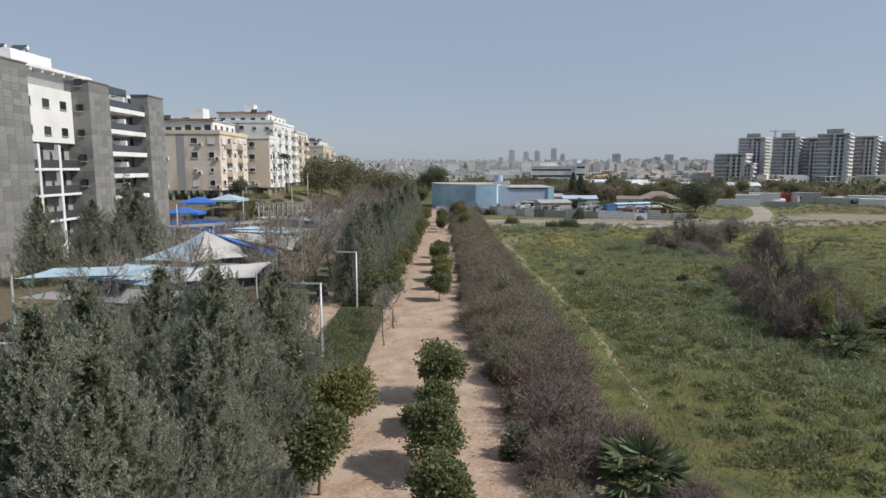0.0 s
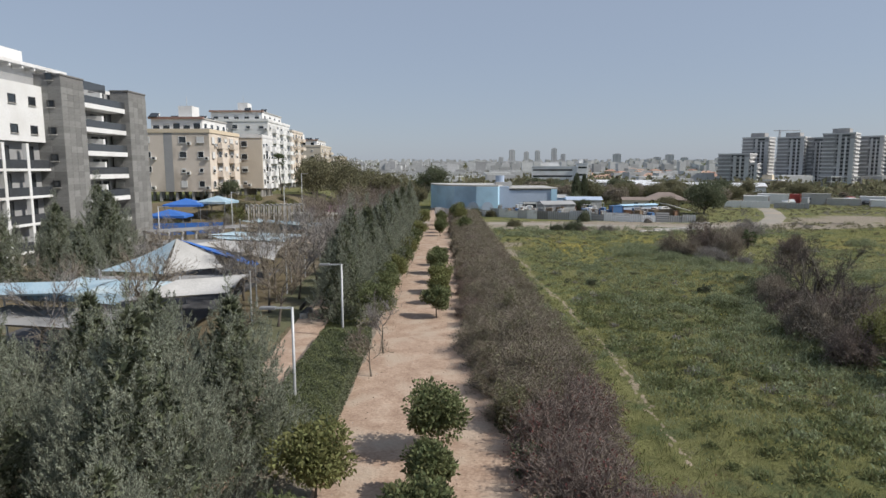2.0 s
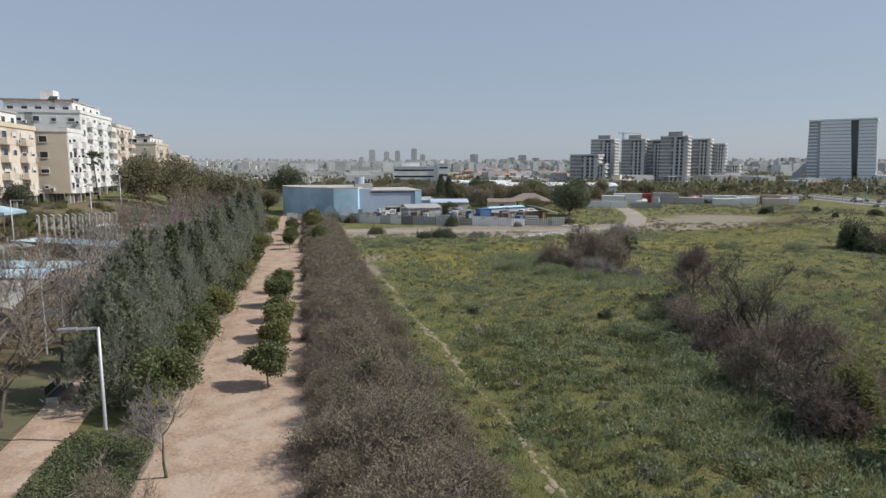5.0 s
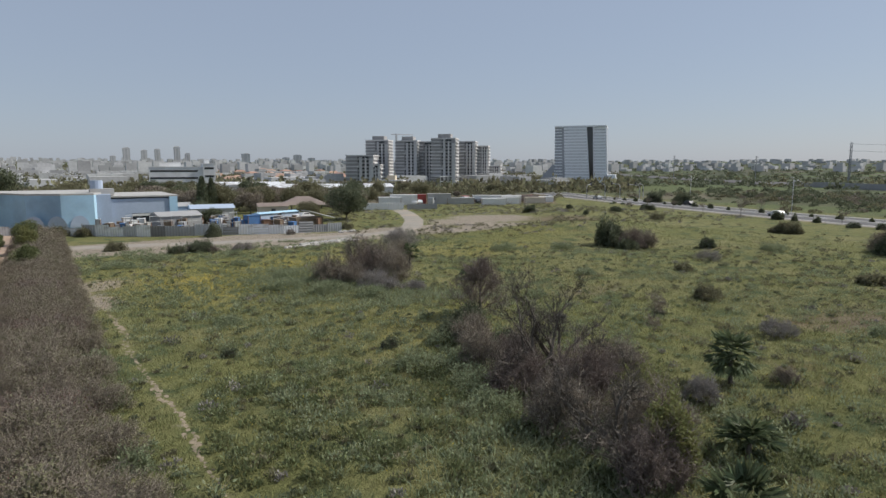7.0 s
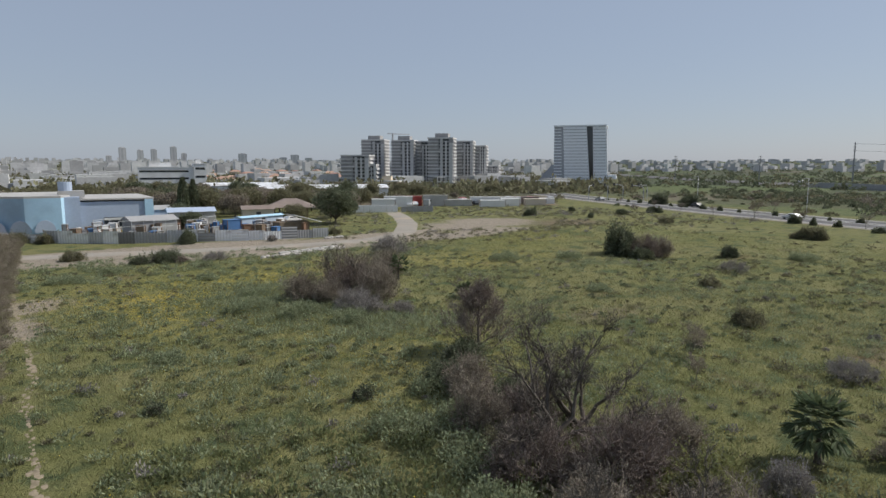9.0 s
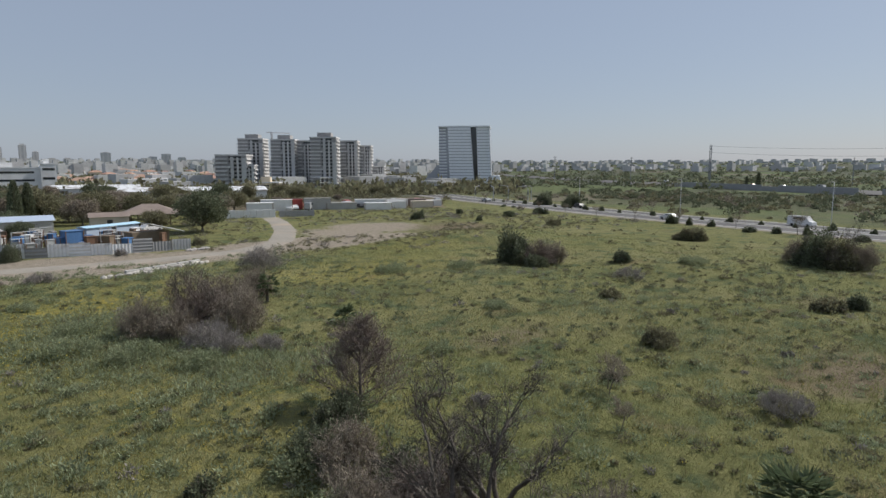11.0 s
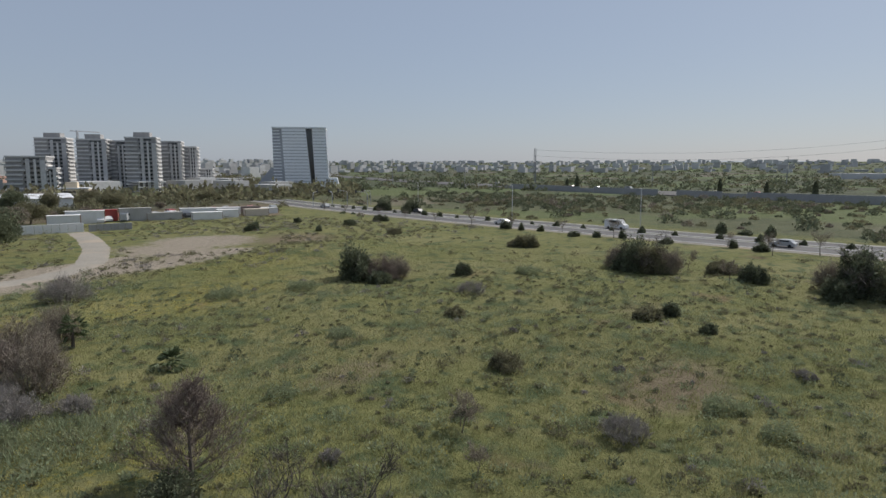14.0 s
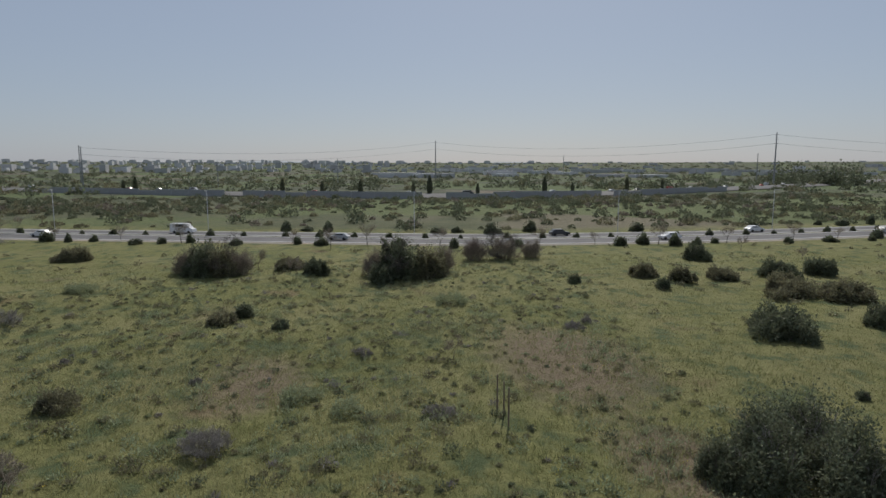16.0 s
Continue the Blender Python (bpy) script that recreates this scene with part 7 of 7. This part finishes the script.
for i in range(90):
    a, d = rf.uniform(8, 38), rf.uniform(520, 1150)
    house(d * math.sin(radians(a)), d * math.cos(radians(a)), rf.uniform(10, 18), rf.uniform(8, 12), rf.uniform(4, 7.5), rf.uniform(-60, 60), M_WHITE if i % 3 else M_CREAM, i)


# skyline walls carry the distance haze in their paled base colour
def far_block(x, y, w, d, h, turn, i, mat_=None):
    b = thing("distant_tower", "distant high-rise on the skyline, paled for haze", "high-rise", x, y, gz(x, y) - 3, turn, "skyline towers")
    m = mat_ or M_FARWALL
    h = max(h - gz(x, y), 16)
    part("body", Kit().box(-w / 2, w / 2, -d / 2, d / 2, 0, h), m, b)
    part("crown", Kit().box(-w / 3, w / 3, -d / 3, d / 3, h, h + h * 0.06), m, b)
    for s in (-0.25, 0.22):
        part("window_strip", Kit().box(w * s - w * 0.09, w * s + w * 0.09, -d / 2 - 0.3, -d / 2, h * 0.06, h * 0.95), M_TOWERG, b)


AZ = lambda a, d: (d * math.sin(radians(a)), d * math.cos(radians(a)))
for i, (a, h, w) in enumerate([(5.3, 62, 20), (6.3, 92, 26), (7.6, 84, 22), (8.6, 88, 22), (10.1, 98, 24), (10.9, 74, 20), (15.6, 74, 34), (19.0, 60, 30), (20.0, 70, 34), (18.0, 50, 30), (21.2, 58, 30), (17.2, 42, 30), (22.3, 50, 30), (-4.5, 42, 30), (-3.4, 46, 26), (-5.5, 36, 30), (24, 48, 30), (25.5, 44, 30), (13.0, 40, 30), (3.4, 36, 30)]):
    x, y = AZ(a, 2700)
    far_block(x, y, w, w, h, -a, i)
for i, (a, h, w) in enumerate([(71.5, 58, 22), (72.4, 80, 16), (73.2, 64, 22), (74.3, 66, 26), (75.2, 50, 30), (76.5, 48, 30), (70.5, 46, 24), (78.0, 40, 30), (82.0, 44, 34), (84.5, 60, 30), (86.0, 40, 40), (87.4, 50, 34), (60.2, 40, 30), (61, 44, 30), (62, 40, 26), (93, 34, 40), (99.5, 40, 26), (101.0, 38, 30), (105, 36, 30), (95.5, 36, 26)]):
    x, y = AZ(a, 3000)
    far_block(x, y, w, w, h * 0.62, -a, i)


def distant_city():
    rng = np.random.default_rng(40)
    k = Kit()
    def boxes(n, a0, a1, d0, d1, h0, h1, w0, w1):
        for i in range(n):
            a, d = rng.uniform(a0, a1), rng.uniform(d0, d1)
            x, y = AZ(a, d)
            w, dd, h = rng.uniform(w0, w1), rng.uniform(w0, w1), h0 + (h1 - h0) * rng.random() ** 2
            z = gz(x, y)
            k.box(x - w / 2, x + w / 2, y - dd / 2, y + dd / 2, z - 4, z + h)
    boxes(1500, -14, 48, 900, 3400, 5, 20, 8, 20)
    boxes(420, 48, 92, 1300, 3600, 4, 16, 8, 22)
    boxes(110, 92, 142, 1100, 3600, 4, 9, 10, 26)
    boxes(140, -14, 44, 420, 1000, 4, 9, 10, 22)
    boxes(40, 90, 130, 900, 1600, 4, 8, 16, 60)
    # pale wall colour takes the place of haze over the town
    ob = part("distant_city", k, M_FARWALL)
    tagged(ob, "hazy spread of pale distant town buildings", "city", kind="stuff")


def woods(name, label, n, place, r0, r1, leaves, size, seed, material, flat=0.6):
    """Far clumps of foliage, each an uneven heap of large leaves."""
    rng = np.random.default_rng(seed)
    out = []
    for i in range(n):
        x, y = place(rng)
        r = rng.uniform(r0, r1)
        v = unit(rng.normal(size=(leaves, 3)))
        v[:, 2] = np.abs(v[:, 2]) ** 1.4
        p = v * r * rng.uniform(0.3, 1.1, (leaves, 1)) * np.array([1, 1, flat * rng.uniform(0.8, 1.5)])
        p += np.array([x, y, gz(x, y)])
        s = r * size * rng.uniform(0.7, 1.3, leaves)
        out.append(blades(rng, p, unit(v + rng.normal(size=v.shape) * 0.8), s, s * 0.4))
    ob = part(name, quads(np.concatenate(out), name), material)
    return tagged(ob, label, "trees", kind="stuff")


distant_city()
# lighter olive leaves put distance haze into the colour of these far trees
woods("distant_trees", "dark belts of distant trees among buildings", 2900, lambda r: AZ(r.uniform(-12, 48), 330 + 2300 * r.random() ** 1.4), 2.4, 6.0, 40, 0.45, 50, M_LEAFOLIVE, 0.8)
woods("distant_trees", "dark distant tree belts beyond the highway", 2600, lambda r: AZ(r.uniform(46, 142), 430 + 2900 * r.random() ** 1.2), 1.8, 6.5, 60, 0.34, 51, M_LEAFDARK, 0.75)
# olive in place of dark leaves, lightened to read as hazed
woods("distant_trees", "distant trees between fields beyond the highway, olive tone for haze", 900, lambda r: AZ(r.uniform(46, 142), 430 + 1900 * r.random() ** 1.2), 1.8, 5.0, 60, 0.34, 58, M_LEAFOLIVE, 0.75)
def beyond_road(r):
    while True:
        x, y = r.uniform(160, 330), r.uniform(-230, 230)
        d = seg_dist(np.array([x]), np.array([y]), MAIN_ROAD)[0]
        band = 0.16 if d < 48 else 0.55 + 0.45 * math.sin(x * 0.045 + 1.7 * math.sin(y * 0.021)) * math.sin(y * 0.034)
        if y < -40:
            band += 0.5 * (d < 60)
        if d > 13 and seg_dist(np.array([x]), np.array([y]), HIGHWAY)[0] > 20 and r.random() < band:
            return x, y


def bushes(name, label, n, place, r0, r1, leaves, seed, material, tall=0.8):
    """Many separate rounded bushes on rough ground."""
    rng = np.random.default_rng(seed)
    out = []
    for i in range(n):
        x, y = place(rng)
        r = r0 + (r1 - r0) * rng.random() ** 2
        P = heap(rng, r, r * tall * rng.uniform(0.7, 1.4), leaves, 0.22 * r + 0.12, 0.7)
        out.append(P + np.array([x, y, gz(x, y)]))
    ob = part(name, quads(np.concatenate(out), name), material)
    return tagged(ob, label, "bushes", kind="stuff")


bushes("scrub", "scattered dark bushes on rough grass beyond the road", 1000, beyond_road, 0.7, 3.0, 130, 52, M_LEAFDARK)
bushes("scrub", "scattered olive bushes on rough grass beyond the road", 700, beyond_road, 0.6, 2.8, 130, 53, M_LEAFOLIVE, 0.65)
bushes("scrub", "grey-brown leafless bushes beyond the road", 200, beyond_road, 0.6, 2.4, 150, 57, M_TWIG, 0.8)
def field_edge(r):
    return r.uniform(60, 128), r.uniform(-60, 128)
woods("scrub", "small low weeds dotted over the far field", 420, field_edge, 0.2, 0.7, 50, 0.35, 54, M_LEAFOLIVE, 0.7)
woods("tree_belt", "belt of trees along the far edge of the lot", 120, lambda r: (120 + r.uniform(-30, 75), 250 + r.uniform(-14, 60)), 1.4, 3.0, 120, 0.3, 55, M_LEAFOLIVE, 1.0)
woods("tree_hill", "dense dark grove on a rise beyond the highway", 60, lambda r: AZ(r.uniform(122, 128), r.uniform(600, 690)), 4, 8, 120, 0.3, 56, M_LEAFDARK, 2.0)

# low hills on the horizon, with haze painted into their blue-grey colour
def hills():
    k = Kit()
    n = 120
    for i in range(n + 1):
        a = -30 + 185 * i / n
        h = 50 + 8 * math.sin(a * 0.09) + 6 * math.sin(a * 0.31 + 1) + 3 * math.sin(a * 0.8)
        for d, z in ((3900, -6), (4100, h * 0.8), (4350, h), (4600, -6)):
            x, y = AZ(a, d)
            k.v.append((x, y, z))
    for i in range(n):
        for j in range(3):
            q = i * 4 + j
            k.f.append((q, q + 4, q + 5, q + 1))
    tagged(part("backdrop", k, mat("hazed_far_hills", (0.26, 0.29, 0.32), (0.32, 0.35, 0.38), 0.002, 0.01, 1.0, 0), smooth=True), "low hills on the horizon, blue-grey from painted haze", "hills", kind="structure")


hills()

# ---- road furniture, pylons ----
def along(line, step):
    for (ax, ay), (bx, by) in zip(line, line[1:]):
        L = math.hypot(bx - ax, by - ay)
        for i in range(int(L / step)):
            t = (i + 0.5) * step / L
            yield ax + (bx - ax) * t, ay + (by - ay) * t, math.degrees(math.atan2(by - ay, bx - ax))


rr = random.Random(4)
med = make_shrub(800, 178, 152, 1.6, 1.5, "dark", "small clipped bush in the road median", "median_bush", "median bushes", 0.4)
for i, (x, y, t) in enumerate(along(MAIN_ROAD, 7.5)):
    if -150 < y < 200:
        lay(med, x + 0.2, y, rr.uniform(0, 360), rr.uniform(0.6, 1.2))
st = make_bare_tree(810, 168, 118, 4.6, M_TWIG, "small half-bare street tree beside the road", group="street trees", name="street_tree")
for i, (x, y, t) in enumerate(along(MAIN_ROAD, 13)):
    if -140 < y < 190:
        lay(st, x - 12.4 + rr.uniform(-1, 1), y + rr.uniform(-3, 3), rr.uniform(0, 360), rr.uniform(0.6, 1.1))
        if i % 3 == 0:
            street_lamp(x + 11, y, 180, 9.5, 2.2, "tall grey road lamp beside the carriageway")
for i, (x, y, t) in enumerate(along(MAIN_ROAD, 5.0)):
    if -120 < y < 110 and rr.random() < 0.62:
        lay(med, x - 13.5 + rr.uniform(-2.5, 1.5), y, rr.uniform(0, 360), rr.uniform(0.8, 2.0), rr.uniform(0.7, 1.6))
    if -150 < y < 60 and rr.random() < 0.6:
        lay(med, x + 11 + rr.uniform(-1, 5), y, rr.uniform(0, 360), rr.uniform(1.0, 2.4), rr.uniform(0.8, 2.0))


def traffic_signal(x, y, turn):
    b = thing("traffic_signal", "dark traffic signal on a bent grey pole", "traffic signal", x, y, gz(x, y), turn, "traffic signals")
    part("pole", Kit().tube([(0, 0, 0), (0, 0, 4.6), (0.5, 0, 5.4), (4.2, 0, 5.8)], [0.14, 0.12, 0.11, 0.09], 8), M_METAL, b)
    part("signal_head", Kit().soft_box(3.9, 4.5, -0.25, 0.25, 5.1, 6.4, 0.06), M_FRAME, b)
    part("signal_head", Kit().soft_box(-0.3, 0.3, -0.45, -0.15, 2.6, 3.8, 0.06), M_FRAME, b)


for i, (x, y) in enumerate([(186, 198), (192, 194), (203, 196), (199, 183), (210, 190)]):
    traffic_signal(x, y, 20 + i * 37)
for i, (x, y, t) in enumerate(along(MAIN_ROAD, 26)):
    if -140 < y < 200:
        car(x + (-5.2 if i % 2 else 4.6), y + rr.uniform(-4, 4), t + (180 if i % 2 else 0), M_CAR[(0, 1, 2, 0)[i % 4]], i % 9 == 4, "cars on the road")
for i, (x, y, t) in enumerate(along(HIGHWAY, 26)):
    if -300 < y < 260:
        ob = car(x + rr.uniform(-10, 10), y, t, M_CAR[i % 4], i % 5 == 0, "cars on the highway")
        ob.location.z = 1.65
barrier = thing("sound_wall", "long grey concrete barrier along the highway", "barrier")
for i, (x, y, t) in enumerate(along([(px - 17, py) for px, py in HIGHWAY[2:7]], 12)):
    part("panel", Kit().box(-5.95, 5.95, -0.2, 0.2, 0, 3.4 if i % 7 else 2.6), M_GREYWALL, barrier).matrix_basis = pose(x, y, 0, 0, 0, t)


def pylon(x, y, h, lattice=False, r=0.5, turn=0):
    b = thing("power_pylon", "tall steel power-line mast with short cross-arms", "pylon", x, y, 0, turn, "power pylons")
    part("mast", Kit().tube([(0, 0, -1), (0, 0, h)], [r, r * 0.45], 8), M_DARKPOLE, b)
    for i, z in enumerate((0.80, 0.88, 0.96)):
        part("cross_arm", Kit().box(-2.6 + 0.4 * i, 2.6 - 0.4 * i, -0.12, 0.12, h * z - 0.15, h * z + 0.15), M_DARKPOLE, b)
    return (x, y, h)


tops = [pylon(508, 244, 31, r=0.6), pylon(668, 312, 37, r=0.6), pylon(700, -44, 45, r=0.8), pylon(465, -284, 42.5, r=0.75), pylon(670, -411, 31.5, r=0.6), pylon(1090, -324, 38, r=0.7), pylon(420, 330, 22, r=0.35), pylon(395, 250, 20, r=0.35), pylon(520, 150, 20, r=0.4), pylon(600, 60, 24, r=0.4)]
def wire(a, b_, sag):
    A, B = Vector(a), Vector(b_)
    pts = []
    for i in range(17):
        t = i / 16
        p = A.lerp(B, t)
        p.z -= sag * 4 * t * (1 - t)
        pts.append(p)
    tagged(part("power_line", Kit().tube(pts, [0.09] * 17, 3, False), M_DARKPOLE), "thin dark sagging power line between masts", "power line", "power lines")


for z in (0.80, 0.96):
    wire((700, -44, 45 * z), (465, -284, 42.5 * z), 9)
    wire((508, 244, 31 * z), (700, -44, 45 * z), 8)
    wire((465, -284, 42.5 * z), (420, -700, 42 * z), 10)


# ---- fallen leaves and twigs on the path ----
def litter():
    rng = np.random.default_rng(91)
    n = 2200
    side = rng.random(n)
    x = np.where(side < 0.45, rng.normal(2.6, 0.9, n), np.where(side < 0.75, rng.normal(-3.9, 0.6, n), rng.normal(-0.2, 1.2, n)))
    y = rng.uniform(10, 110, n)
    p = np.stack([x, y, hz(x, y) + 0.075], 1)
    way = unit(rng.normal(size=(n, 3)) * np.array([1, 1, 0.12]))
    ob = part("leaf_litter", quads(blades(rng, p, way, rng.uniform(0.04, 0.11, n), rng.uniform(0.01, 0.028, n)), "leaf_litter"), M_WOOD)
    tagged(ob, "dry brown leaf litter scattered over the sandy path", "leaf litter", kind="stuff")
    # small stones on the sand
    m = 700
    k = Kit()
    for i in range(m):
        px, py, s = rng.uniform(-4.2, 3.2), rng.uniform(12, 80), rng.uniform(0.015, 0.035)
        pz = gz(px, py) + 0.04
        k.add([(px - s, py, pz), (px, py - s, pz), (px + s, py, pz), (px, py + s, pz), (px, py, pz + s)], [(0, 1, 4), (1, 2, 4), (2, 3, 4), (3, 0, 4)])
    tagged(part("pebbles", k, M_RUBBLE), "small pale pebbles on the sandy path", "pebbles", kind="stuff")


litter()
